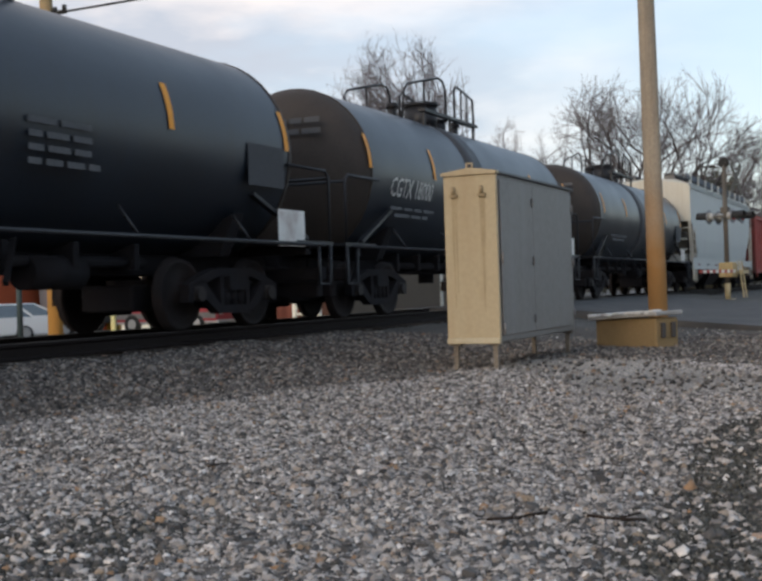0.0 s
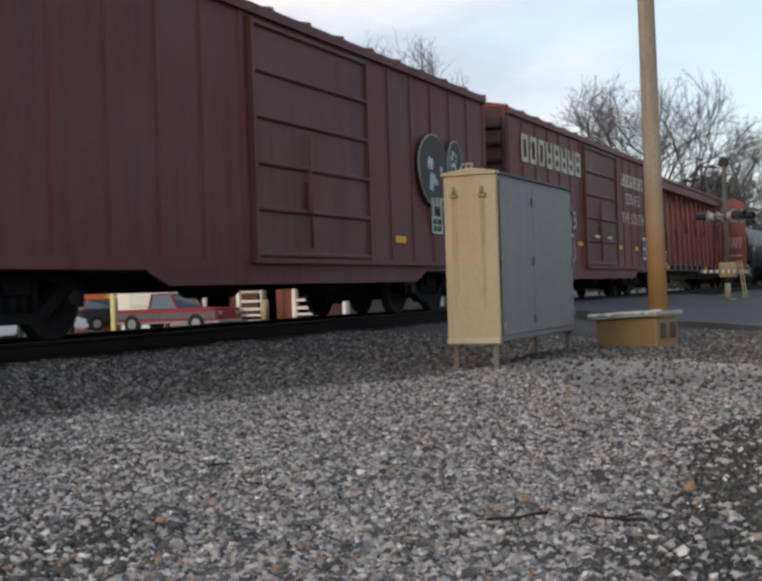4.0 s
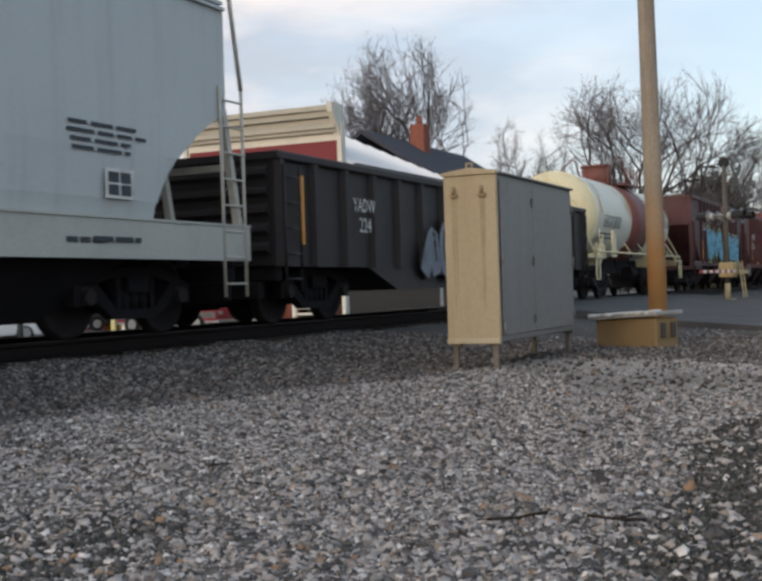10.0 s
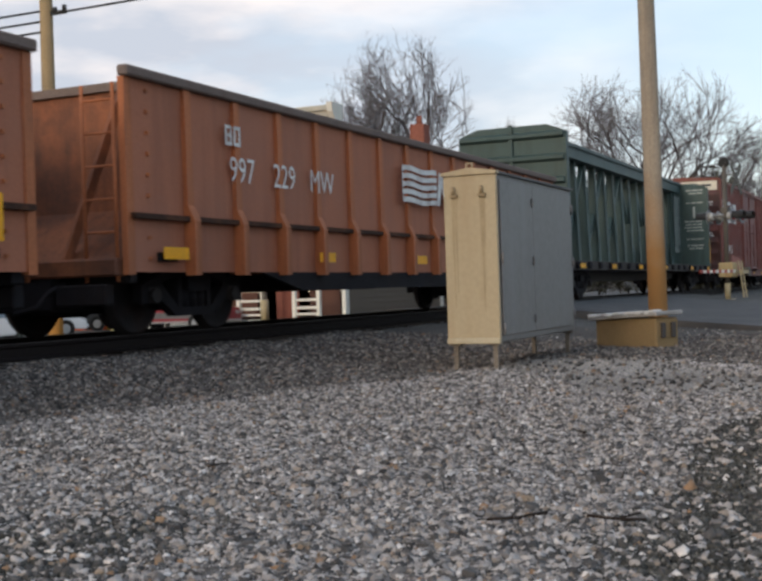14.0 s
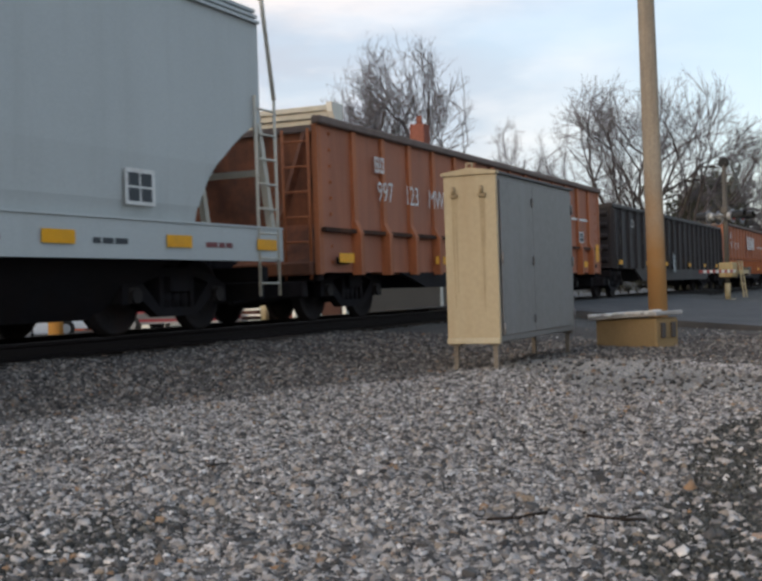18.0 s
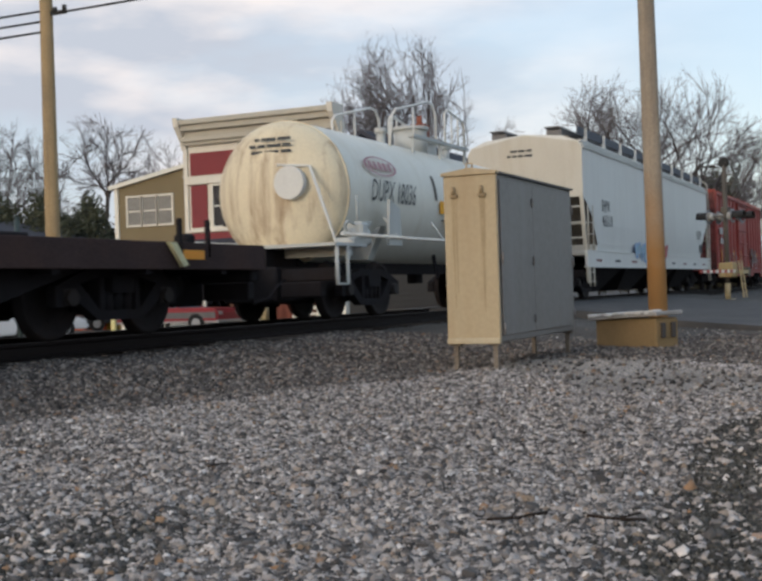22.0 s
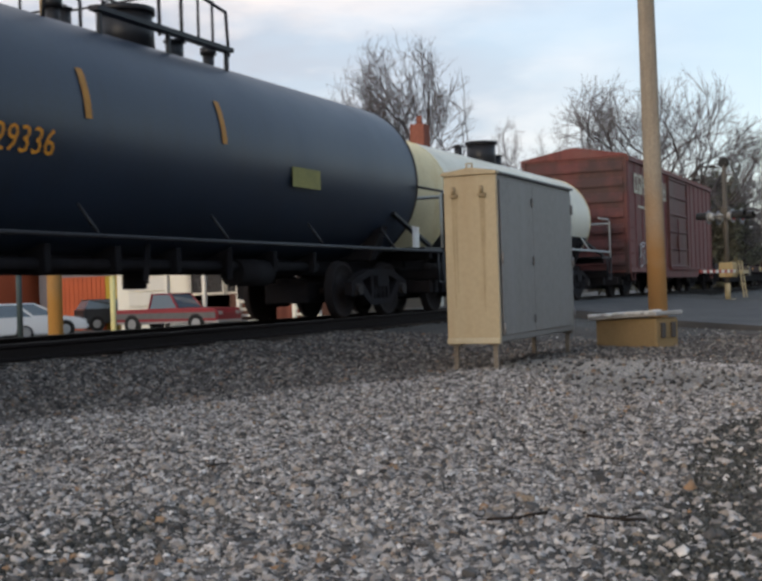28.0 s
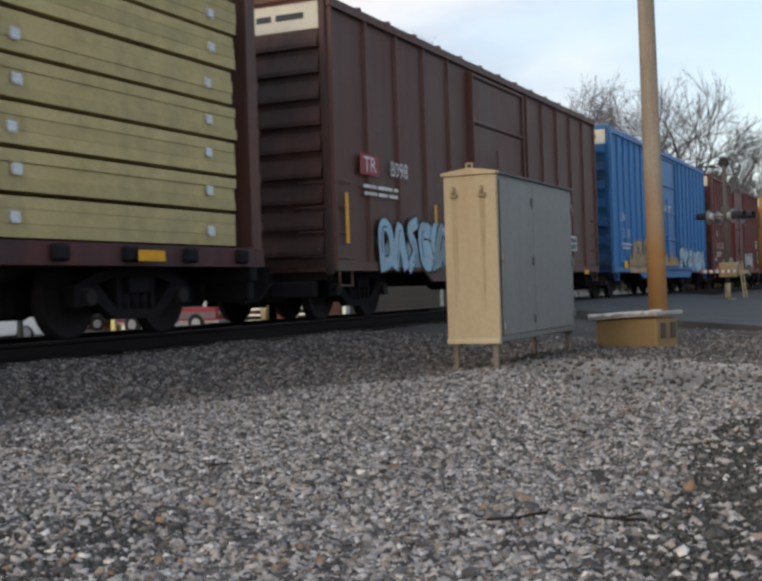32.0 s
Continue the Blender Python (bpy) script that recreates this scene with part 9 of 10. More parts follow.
striped_flag(car, -9.05, 2.92, 4.3, 1.0, M_WHITE)
block_letters(car, 2, -8.37, -7.95, 2.15, 2.42, M_WHITE)
lettering("46 94 03", 0.56, M_WHITE, car, on_side(-7.15, 1.6), squeeze=0.92)
spray_band(car, -6.7, -3.1, 0.76, 1.75, mat("spray_salmon_dull", (0.25, 0.085, 0.07), 0.7, 0, 0.3, 3, 40, 0.05, (0.16, 0.06, 0.055), 0.7, 2.0), 72, teeth=8)
spray(car, -6.7, -4.2, 0.72, 1.62, 5, mat("spray_salmon", (0.42, 0.15, 0.11), 0.6, 0, 0.2), mat("spray_salmon_dull", (0.25, 0.085, 0.07)), 71, wild=0.6, fat=0.75)
scrawl(car, -5.4, -3.6, 1.5, 2.3, 8, (INK, SPRAY_DARK), 73)
reflectors(car, (-8.3, -5.2, -2.4, 1.0, 4.2, 7.3), 0.66)
reflectors(car, (-8.6, L / 2 - 0.5), 1.15, 0.6, 0.2, upright=True)
for x in (5.3, 5.75, 6.5, 7.1):
    bars(car, x, x + 0.30, 1.78, 2.5, 8, M_WHITE, int(x * 10))
for z in (3.65, 2.85, 2.3):
    bars(car, -1.3, -0.5, z, z + 0.22, 2, M_WHITE, int(z * 10), end=-L / 2 - 0.10)
placard(car, 6.55, 1.05, 0.7, 0.30, material=mat("dull_yellow_plate", (0.22, 0.20, 0.06), 0.6), inner=False)
placard(car, 7.3, 1.4, 0.6, 0.42)
# 18: empty green centerbeam
car, L = centerbeam(-227.7, -249.6, GREEN, "empty dark green centerbeam flatcar")
reflectors(car, (-10.4, -7.0, -3.5, 0.5, 5.5, 9.3), 0.84, 0.5, 0.12, y=-1.55)
GREENPRINT = mat("faint_green_print", (0.33, 0.36, 0.34), 0.7)
bars(car, L / 2 - 1.8, L / 2 - 0.5, 1.6, 3.9, 26, GREENPRINT, 9, y=-0.31)
for z0, z1, n, sd in ((4.0, 4.25, 2, 60), (3.62, 3.72, 1, 61), (2.45, 2.95, 4, 62), (2.1, 2.2, 1, 63), (1.7, 1.95, 2, 64)):
    bars(car, -1.25, -0.42, z0, z1, n, GREENPRINT, sd, end=L / 2 - 0.243)
bm = bmesh.new()
box(bm, L / 2 - 0.246, L / 2 - 0.242, -0.90, -0.80, 3.05, 3.5)
part("painted_bar", bm, GREENPRINT, car)
reflectors(car, (L / 2 - 0.16,), 1.15, 0.95, 0.10, y=-1.44, upright=True)
# 19-21, 23: orange work gondolas; 22: black gondola
for a, b, num in ((-251.1, -267.8, "997 229 MW"), (-269.2, -286.0, "997 318 MW"), (-287.6, -304.2, "997 130 MW"), (-326.3, -342.8, "997 123 MW")):
    car, L = gondola(a, b, ORANGE, "orange ribbed work gondola with white emblem and numbers", top=2.9, sill=0.72, posts=15, belly=0.25, fins=True, under=M_UNDER, sheet=ORANGESHEET)
    for k, t in enumerate(num.split()):
        lettering(t, 0.46, M_WHITE, car, on_side(-5.95 + 1.1 * k, 1.85, -1.545), squeeze=0.9)
    block_letters(car, 2, -6.35, -5.95, 2.3, 2.55, M_WHITE, y=-1.545)
    striped_flag(car, -0.95, 1.85, 2.75, 0.66, M_WHITE, y=-1.60)
    bars(car, 3.4, 7.0, 2.0, 2.12, 1, M_WHITE, 4, y=-1.545)
    placard(car, 5.9, 1.48, 0.45, 0.27, y=-1.55)
    reflectors(car, (-7.8, -4.0, -0.5, 3.0, 6.0), 0.86, 0.5, 0.14, y=-1.6)
    reflectors(car, (L / 2 - 0.9,), 1.0, 0.45, 0.3, y=-1.60, upright=True)
car, L = gondola(-304.9, -325.0, BLACKGON, "long sooty black gondola with yellow reflectors", top=2.6, sill=0.85, posts=20, belly=0.38)
lettering("CR", 0.34, M_WHITE, car, on_side(-7.7, 2.06, -1.59))
bars(car, -7.9, -7.4, 1.72, 1.90, 2, mat("worn_print", (0.075, 0.06, 0.05), 0.8), 7, y=-1.575)
reflectors(car, (-9.6, -5.9, -2.85, 1.6, 5.0, 8.0), 0.95, 0.45, 0.13, y=-1.59)
spray(car, -1.5, -1.15, 0.65, 1.5, 2, MIST, SOOT, 81, y=-1.60)
OLDPRINT = mat("ghost_print", (0.105, 0.088, 0.070), 0.8, 0, 0.4, 5, 40, 0.05, (0.04, 0.034, 0.032), 0.9, 4.0)
for x, z0, z1, sd in ((-9.5, 2.05, 2.25, 70), (-9.45, 1.45, 1.85, 71), (-7.9, 1.15, 1.25, 72), (-6.4, 1.6, 1.75, 73), (-6.9, 0.95, 1.02, 74), (-4.2, 1.5, 1.9, 75), (-3.6, 0.95, 1.3, 76)):
    scrawl(car, x, x + 0.5, z0, z1, 3, (OLDPRINT,), sd, y=-1.585, t=0.05)
# 24: pale covered hopper with emblem
car, L = covered_hopper(-344.0, -355.2, HOPLIGHT, "short pale grey covered hopper with a dark striped emblem", ends=HOPCREAM, bays=2)
striped_flag(car, -4.35, 2.5, 2.95, 0.66, mat("emblem_blue_black", (0.06, 0.08, 0.11), 0.6), y=-1.565)
block_letters(car, 2, -3.9, -3.5, 2.12, 2.34, M_DARKTXT, y=-1.565)
lettering("294230", 0.36, M_DARKTXT, car, on_side(-3.3, 1.68, -1.565), squeeze=0.9)
reflectors(car, (-4.3, -2.4, -1.2, 0.8, 2.9, 4.9), 1.0, 0.5, 0.14, y=-1.60)
placard(car, L / 2 - 3.4, 1.45, 0.55, 0.4, y=-1.565)
# 25: white tank
WT = dict(r=1.17, zc=2.05, platform="hoop", sill_paint=HOPLIGHT, line_paint=HOPWHITE, side_ladder=True, mark_paint=DARKMARK, end_rail=False)
car, L, r, zc = tank_car(-357.0, -368.8, SLURRYWHITE, "white slurry tank car with railed top platform", marks=(-5.0, -1.9, 3.2), head=SLURRYWHITE, **{**WT, "end_rail": True})
lettering("DUPX 80156", 0.52, M_DARKTXT, car, on_shell(-3.15, 1.92, r, zc), squeeze=0.66)
bars(car, -4.4, -2.8, 1.35, 1.65, 3, M_DARKTXT, 6, y=-r - 0.01)


def oval_emblem(car, x, z, w, h, r, zc, material):
    """A worn oval company mark, as a plain ring with bars."""
    bm = bmesh.new()
    n = 28
    t = math.asin((z - zc) / r)
    m = on_shell(x, z, r, zc, 0.04)
    for k0, k1 in ((0.86, 1.0),):
        a = [bm.verts.new(m @ Vector((w / 2 * k0 * math.cos(2 * math.pi * i / n), h / 2 * k0 * math.sin(2 * math.pi * i / n), 0))) for i in range(n)]
        b = [bm.verts.new(m @ Vector((w / 2 * k1 * math.cos(2 * math.pi * i / n), h / 2 * k1 * math.sin(2 * math.pi * i / n), 0))) for i in range(n)]
        for i in range(n):
            bm.faces.new((a[i], a[(i + 1) % n], b[(i + 1) % n], b[i]))
    for i in range(5):
        x0 = -w * 0.36 + w * 0.15 * i
        v = [bm.verts.new(m @ Vector(c)) for c in ((x0, -h * 0.2, 0), (x0 + w * 0.1, -h * 0.2, 0), (x0 + w * 0.1, h * 0.22, 0), (x0, h * 0.22, 0))]
        bm.faces.new(v)
    part("emblem", bm, material, car)


FADEDRED = mat("faded_red_print", (0.45, 0.25, 0.26), 0.6)
oval_emblem(car, -3.55, 2.50, 1.25, 0.36, r, zc, FADEDRED)
block_letters(car, 7, 2.25, 3.95, 2.25, 2.42, mat("painted_red", (0.35, 0.08, 0.10), 0.6), y=-r - 0.02)
placard(car, 0.2, 1.84, 0.8, 0.25, y=-r - 0.02, material=M_REFL, inner=False)
placard(car, 1.95, 1.62, 0.36, 0.24, y=-r - 0.01, material=M_DARKTXT, inner=False)
# 26: brick-red boxcar
car, L = boxcar(-370.5, -385.9, BRIGHTRED, "brick-red boxcar with ribbed ends and smeared spray paint", eave=4.20, posts=15, doors=((-1.55, 1.75),), cap=None, end_ribs=9, door_rows=5, roof_rise=0.22)
placard(car, -7.0, 2.38, 0.9, 0.28, inner=False)
placard(car, -6.9, 1.98, 0.8, 0.25, inner=False)
placard(car, -5.8, 1.98, 0.45, 0.28, inner=False)
lettering("DDER", 0.30, M_DARKTXT, car, on_side(-6.55, 2.41, -1.63), squeeze=0.95)
lettering("1004", 0.30, M_DARKTXT, car, on_side(-6.5, 2.01, -1.63), squeeze=0.95)
lettering("94", 0.28, M_DARKTXT, car, on_side(-5.58, 2.01, -1.63), squeeze=0.95)
spray_band(car, -6.4, -1.6, 0.74, 1.25, mat("spray_smear_dark", (0.17, 0.10, 0.10), 0.7, 0, 0.4, 5, 40, 0.05, (0.30, 0.24, 0.24), 0.7, 3.0), 97, teeth=34)
SMEAR = mat("spray_smear", (0.33, 0.25, 0.25), 0.7, 0, 0.4, 5, 40, 0.05, (0.25, 0.07, 0.05), 0.8, 3.0)
scrawl(car, -6.2, -1.7, 0.78, 1.25, 90, (SMEAR, SMEAR, SPRAY_DARK), 91, t=0.06)
scrawl(car, -6.3, -1.7, 1.0, 1.7, 60, (SMEAR, SMEAR, SMEAR, MIST, SPRAY_DARK), 92, t=0.028)
scrawl(car, 2.6, 6.6, 0.85, 1.7, 40, (SMEAR, MIST, SPRAY_DARK), 93)
spray(car, 3.0, 5.4, 1.1, 2.0, 2, mat("spray_dull", (0.14, 0.09, 0.08), 0.7, 0, 0.4), BRIGHTRED, 92, accent=INK, wild=0.5)
reflectors(car, (-6.7, -3.0, -0.75, 3.3, 5.3), 1.2, 0.55, 0.12, upright=True)
# 27: pale covered hopper
car, L = covered_hopper(-387.7, -407.5, HOPWHITE, "pale grey covered hopper with red and grey spray paint", ends=HOPCREAM, bays=4)
lettering("SHPX", 0.46, M_DARKTXT, car, on_side(-7.7, 2.38, -1.565), squeeze=0.85)
lettering("463119", 0.46, M_DARKTXT, car, on_side(-7.55, 1.98, -1.565), squeeze=0.85)
spray(car, -4.3, -0.7, 0.98, 1.7, 6, PALEBLUE, MIDBLUE, 95, y=-1.60, accent=INK, wild=0.5)
spray(car, -0.55, 0.7, 1.15, 1.75, 3, mat("spray_red", (0.42, 0.06, 0.07), 0.6), HOPLIGHT, 96, y=-1.60)
bars(car, 6.8, 7.9, 2.0, 2.35, 4, M_DARKTXT, 3, y=-1.565)
placard(car, 7.45, 1.53, 0.5, 0.28, y=-1.565, material=M_DARKTXT, inner=False)
# 28: second white tank
car, L, r, zc = tank_car(-409.3, -421.2, SLURRYCREAM, "cream-white slurry tank car with rust-stained end", marks=(-1.7, 3.4), head=RUSTHEAD, rig=True, **WT)
bars(car, -0.45, 0.35, 2.62, 2.92, 3, M_DARKTXT, 13, end=-L / 2 + 0.10)
lettering("DUPX 18036", 0.52, M_DARKTXT, car, on_shell(-3.6, 1.92, r, zc), squeeze=0.66)
oval_emblem(car, -4.0, 2.50, 1.3, 0.36, r, zc, FADEDRED)
block_letters(car, 7, 1.4, 3.85, 2.15, 2.40, mat("painted_red", (0.35, 0.08, 0.10), 0.6), y=-r - 0.0)
placard(car, -1.5, 1.83, 0.75, 0.24, y=-r - 0.02, material=M_REFL, inner=False)
placard(car, 2.25, 1.5, 0.36, 0.26, y=-r - 0.0, material=M_DARKTXT, inner=False)
bars(car, 0.2, 1.7, 1.5, 1.8, 4, M_DARKTXT, 12, y=-r - 0.01)
# 29-31: flats
FLATRUST = mat("flat_rust", (0.050, 0.033, 0.031), 0.8, 0.0, 0.35, 1.2, 40, 0.3, (0.080, 0.044, 0.034), 0.5, 1.5)
FLATYEL = mat("flat_yellow", (0.44, 0.225, 0.04), 0.65, 0.05, 0.3, 1.0, 40, 0.2, (0.15, 0.065, 0.025), 0.8, 1.6, fade=(0.13, 0.055, 0.024), fade_amt=0.75, fade_scale=1.1)
STRAP = mat("pale_strap", (0.58, 0.55, 0.34), 0.6)


def flat_details(car, straps, patches, seed):
    rnd = random.Random(seed)
    for x in straps:       # folded tie-down straps hanging over the sill
        bm = bmesh.new()
        prism(bm, [(x, 1.06), (x + 0.12, 1.06), (x + 0.36, 0.80), (x + 0.26, 0.78)], -1.565, -1.50, "y")
        part("strap", bm, STRAP, car, "pale hanging strap")
        bm = bmesh.new()
        bevel_box(bm, x + 0.5, x + 0.7, -1.45, -1.25, 1.05, 1.18, 0.03)
        part("stake_pocket", bm, M_UNDER, car)
    reflectors(car, patches, 0.87, 0.44, 0.11, M_ORANGE_MARK, y=-1.50)
    for x in np.arange(-12, 12, 1.9):
        bm = bmesh.new()
        bevel_box(bm, x + rnd.uniform(-0.3, 0.3), x + 0.6 + rnd.uniform(0, 0.5), -0.9, 0.4, 1.05, 1.10 + rnd.uniform(0, 0.06), 0.02)
        part("deck_fitting", bm, M_UNDER, car)
    for x in (-12.9, -12.4, 11.6, 12.2):
        bm = bmesh.new()
        box(bm, x, x + 0.05, -1.49, -1.44, 0.9, 1.35)
        part("end_stake", bm, M_UNDER, car)


car, L = flat_car(-423.8, -451.0, FLATRUST, "long dark rusty flatcar with folded pale straps", deck=1.05)
flat_details(car, (-9.97, -5.71, -1.56, 2.6, 7.0, 11.3), (-11.5, -3.4, 0.1, 3.5, 11.65), 3)
lettering("FRR 93", 0.26, M_WHITE, car, on_side(-6.4, 0.75, -1.50), squeeze=1.2)
bars(car, 5.0, 6.6, 0.74, 0.9, 1, mat("worn_print", (0.075, 0.06, 0.05), 0.8), 9, y=-1.50)
car, L = flat_car(-452.2, -479.2, FLATYEL, "long worn yellow flatcar with rusty folded hitches", deck=1.24, edge=0.40, belly=0.30)
RUSTLUMP = mat("rusty_hitch", (0.17, 0.085, 0.05), 0.85, 0.1, 0.4, 3, 40, 0.4, (0.07, 0.04, 0.03), 0.6, 3.0)
RUSTDARK = mat("rusty_chock", (0.05, 0.03, 0.022), 0.9, 0, 0.4, 4, 40, 0.4, (0.11, 0.055, 0.03), 0.6, 4.0)
PALELUMP = mat("pale_wood_scrap", (0.45, 0.33, 0.20), 0.9, 0, 0.3, 3, 40, 0.3)
rnd = random.Random(77)
for k in range(52):     # scrap timber lying across the deck
    bm = bmesh.new()
    x, z = -12.6 + 0.48 * k + rnd.uniform(-0.2, 0.2), 1.25 + rnd.uniform(0.02, 0.06)
    a, w, t = rnd.uniform(-0.9, 0.9), rnd.uniform(0.5, 1.3), rnd.uniform(0.05, 0.11)
    beam(bm, (x, -1.25, z), (x + w * math.cos(a), -1.25 + 0.25 * math.sin(a), z + rnd.uniform(-0.02, 0.16)), t, t * 1.4)
    part("timber_scrap", bm, rnd.choice((PALELUMP, RUSTLUMP, RUSTLUMP, RUSTDARK)), car)
for k in range(34):
    bm = bmesh.new()
    x = -12.6 + 0.74 * k + rnd.uniform(-0.25, 0.25)
    w, hh = rnd.uniform(0.25, 0.8), rnd.uniform(0.06, 0.24)
    y0 = rnd.uniform(-1.42, -1.0)
    prism(bm, [(x, 1.24), (x + 0.12 * w, 1.24 + hh), (x + 0.6 * w, 1.24 + hh * rnd.uniform(0.6, 1.1)), (x + w, 1.24)], y0, y0 + rnd.uniform(0.5, 1.6), "y")
    part("hitch_piece", bm, rnd.choice((RUSTLUMP, RUSTLUMP, RUSTDARK, RUSTDARK, PALELUMP)), car)
for x in (-10.0, -5.6, -1.0, 0.6, 1.2, 6.3, 9.4):     # chocks hung over the sill
    bm = bmesh.new()
    bevel_box(bm, x, x + rnd.uniform(0.3, 0.5), -1.58, -1.45, 0.98 + rnd.uniform(0, 0.1), 1.30, 0.05)
    part("chock", bm, RUSTDARK, car)
for x0, x1, z0, z1 in ((4.3, 5.9, 0.90, 1.18), (-5.2, -3.4, 0.96, 1.12)):
    placard(car, x0, z0, x1 - x0, z1 - z0, y=-1.50, material=M_DARKTXT, inner=False)
    block_letters(car, 3 if z0 < 0.93 else 9, x0 + 0.15, x1 - 0.15, z0 + 0.04, z1 - 0.04, M_WHITE, y=-1.51)
placard(car, 9.3, 0.92, 0.5, 0.26, y=-1.50)
reflectors(car, (-12.0, -8.0, 2.2, 7.6), 1.0, 0.5, 0.14, y=-1.50)
car, L = flat_car(-480.6, -505.4, FLATRUST, "long dark rusty flatcar with pale straps and orange marks", deck=1.05)
flat_details(car, (-10.3, -6.3, -1.97, 2.79, 6.62, 11.0), (-9.0, -2.98, -0.05, 3.55, 11.6), 5)
bars(car, 4.6, 5.8, 0.72, 0.9, 1, M_WHITE, 18, y=-1.50)
# 32: maroon boxcar
car, L = boxcar(-506.7, -522.0, MAROON, "maroon boxcar with ribbed ends and faded lettering", **{**SB, "end_ribs": 7})
southern_marks(car, L, None, slogan=False, seed=6)
spray(car, -6.4, -2.4, 0.8, 1.7, 5, OXIDE2, MIST, 66, wild=0.4)
# 33: white tank with black underside
car, L, r, zc = tank_car(-524.3, -536.2, TANKWHITE, "white tank car with black underside and rust-stained head", r=1.2, zc=2.16, head=TANKCREAM, lower=BLACKPAINT, platform=None, sill_paint=BLACKPAINT, line_paint=HOPLIGHT,
                         marks=(-5.3, -3.05, -0.95, 1.5))
lettering("UTLX 301120", 0.44, M_DARKTXT, car, on_shell(-3.0, 1.92, r, zc), squeeze=0.62)
bars(car, -4.1, -2.4, 1.5, 1.75, 3, mat("faint_grey", (0.40, 0.38, 0.33), 0.7), 6, y=-r + 0.0)
# 34: black tank
car, L, r, zc = tank_car(-537.0, -550.9, BLUEBLACK, "dark blue-black tank car with orange marks", r=1.40, zc=2.31, platform="hoop", rail_k=0.85, mark_paint=mat("dull_orange_mark", (0.42, 0.19, 0.035), 0.6, 0, 0.2, 5, 40, 0.05), sill_paint=BLACKPAINT, marks=(-5.55, -2.68, 0.0), line_paint=DULLRAIL, head=DARKHEAD, zr=1.10)
lettering("29336", 0.40, M_ORANGE_MARK, car, on_shell(-3.6, 1.9, r, zc), squeeze=0.9)
placard(car, 1.8, 1.92, 0.84, 0.28, y=-r - 0.01, material=mat("dull_yellow_plate", (0.22, 0.20, 0.06), 0.6), inner=False)
placard(car, 5.9, 1.15, 0.3, 0.36, y=-1.46, inner=False)
# 35: yellow boxcar
SILVERTAG = mat("spray_bright_silver", (0.58, 0.57, 0.53), 0.5, 0, 0.2, 4, 40, 0.05, (0.36, 0.34, 0.30), 0.7, 2.5)
M_BROWNTXT = mat("brown_lettering", (0.07, 0.045, 0.03), 0.7, 0, 0.3)
car, L = boxcar(-552.5, -568.2, YELLOW, "yellow boxcar with a black door and silver spray-painted lettering", eave=4.80, posts=20, doors=((-1.87, 1.95),), door_paint=mat("black_door", (0.021, 0.0215, 0.025), 0.5, 0.0, 0.3, 1, 35, 0.1, (0.040, 0.038, 0.038), 0.6, 1.5, True), cap=PALE, end_ribs=7,
                door_rows=5, chords=(2.85, 4.0))
lettering("FB OX", 0.44, M_BROWNTXT, car, on_side(-5.6, 2.42, -1.62), squeeze=1.2)
lettering("5  02  22  5", 0.42, M_BROWNTXT, car, on_side(-5.6, 1.98, -1.62), squeeze=1.2)
spray(car, -7.2, -4.3, 0.62, 2.02, 4, SILVERTAG, INK, 101, wild=0.5, fat=1.1)
spray(car, -7.0, -4.5, 0.60, 1.25, 3, SILVERTAG, INK, 108, wild=0.5, y=-1.624)
spray(car, -4.35, -1.95, 0.50, 1.98, 4, SILVERTAG, INK, 105, wild=0.5, fat=1.1)
spray(car, -3.9, -2.0, 0.52, 1.2, 3, SILVERTAG, INK, 107, wild=0.5, y=-1.624)
spray(car, 2.1, 6.1, 0.62, 1.75, 5, SILVER, INK, 102, accent=MIDBLUE, wild=0.4)
EMBLEM_RED = mat("emblem_red", (0.60, 0.13, 0.075), 0.6, 0, 0.2, 5, 40, 0.05, (0.55, 0.25, 0.10), 0.5, 3.0)
EMBLEM_BLUE = mat("emblem_blue", (0.06, 0.11, 0.30), 0.6, 0, 0.2, 5, 40, 0.05, (0.15, 0.16, 0.22), 0.5, 3.0)
for sx in (-1, 1):      # crossed two-coloured bands of the emblem, plain shapes
    for sz in (-1, 1):
        inner, outer = (EMBLEM_BLUE, EMBLEM_RED) if sz < 0 or sx > 0 else (EMBLEM_RED, EMBLEM_BLUE)
        for a, b, paint in ((0.0, 0.13, inner), (0.13, 0.165, PALE), (0.165, 0.29, outer)):
            bm = bmesh.new()
            prism(bm, [(-5.72 + sx * 0.05, 3.58 + sz * (0.18 - b)), (-5.72 + sx * 0.05, 3.58 + sz * (0.18 - a)), (-5.72 + sx * 0.70, 3.58 + sz * (0.66 - a)), (-5.72 + sx * 0.70, 3.58 + sz * (0.66 - b))], -1.626, -1.62, "y")
            part("emblem_band", bm, paint, car)
bm = bmesh.new()
prism(bm, [(-5.82, 3.52), (-5.62, 3.52), (-5.62, 3.73), (-5.82, 3.73)], -1.630, -1.624, "y")
part("emblem_hub", bm, EMBLEM_BLUE, car)
placard(car, 4.7, 3.55, 2.0, 0.42, inner=False, material=M_DARKTXT)
block_letters(car, 3, 4.85, 6.55, 3.6, 3.92, M_WHITE, y=-1.625)
bars(car, 5.0, 6.5, 3.2, 3.45, 2, mat("dull_print", (0.25, 0.15, 0.03), 0.6), 5)
bars(car, -4.35, -3.75, 3.35, 3.62, 2, M_BROWNTXT, 55)
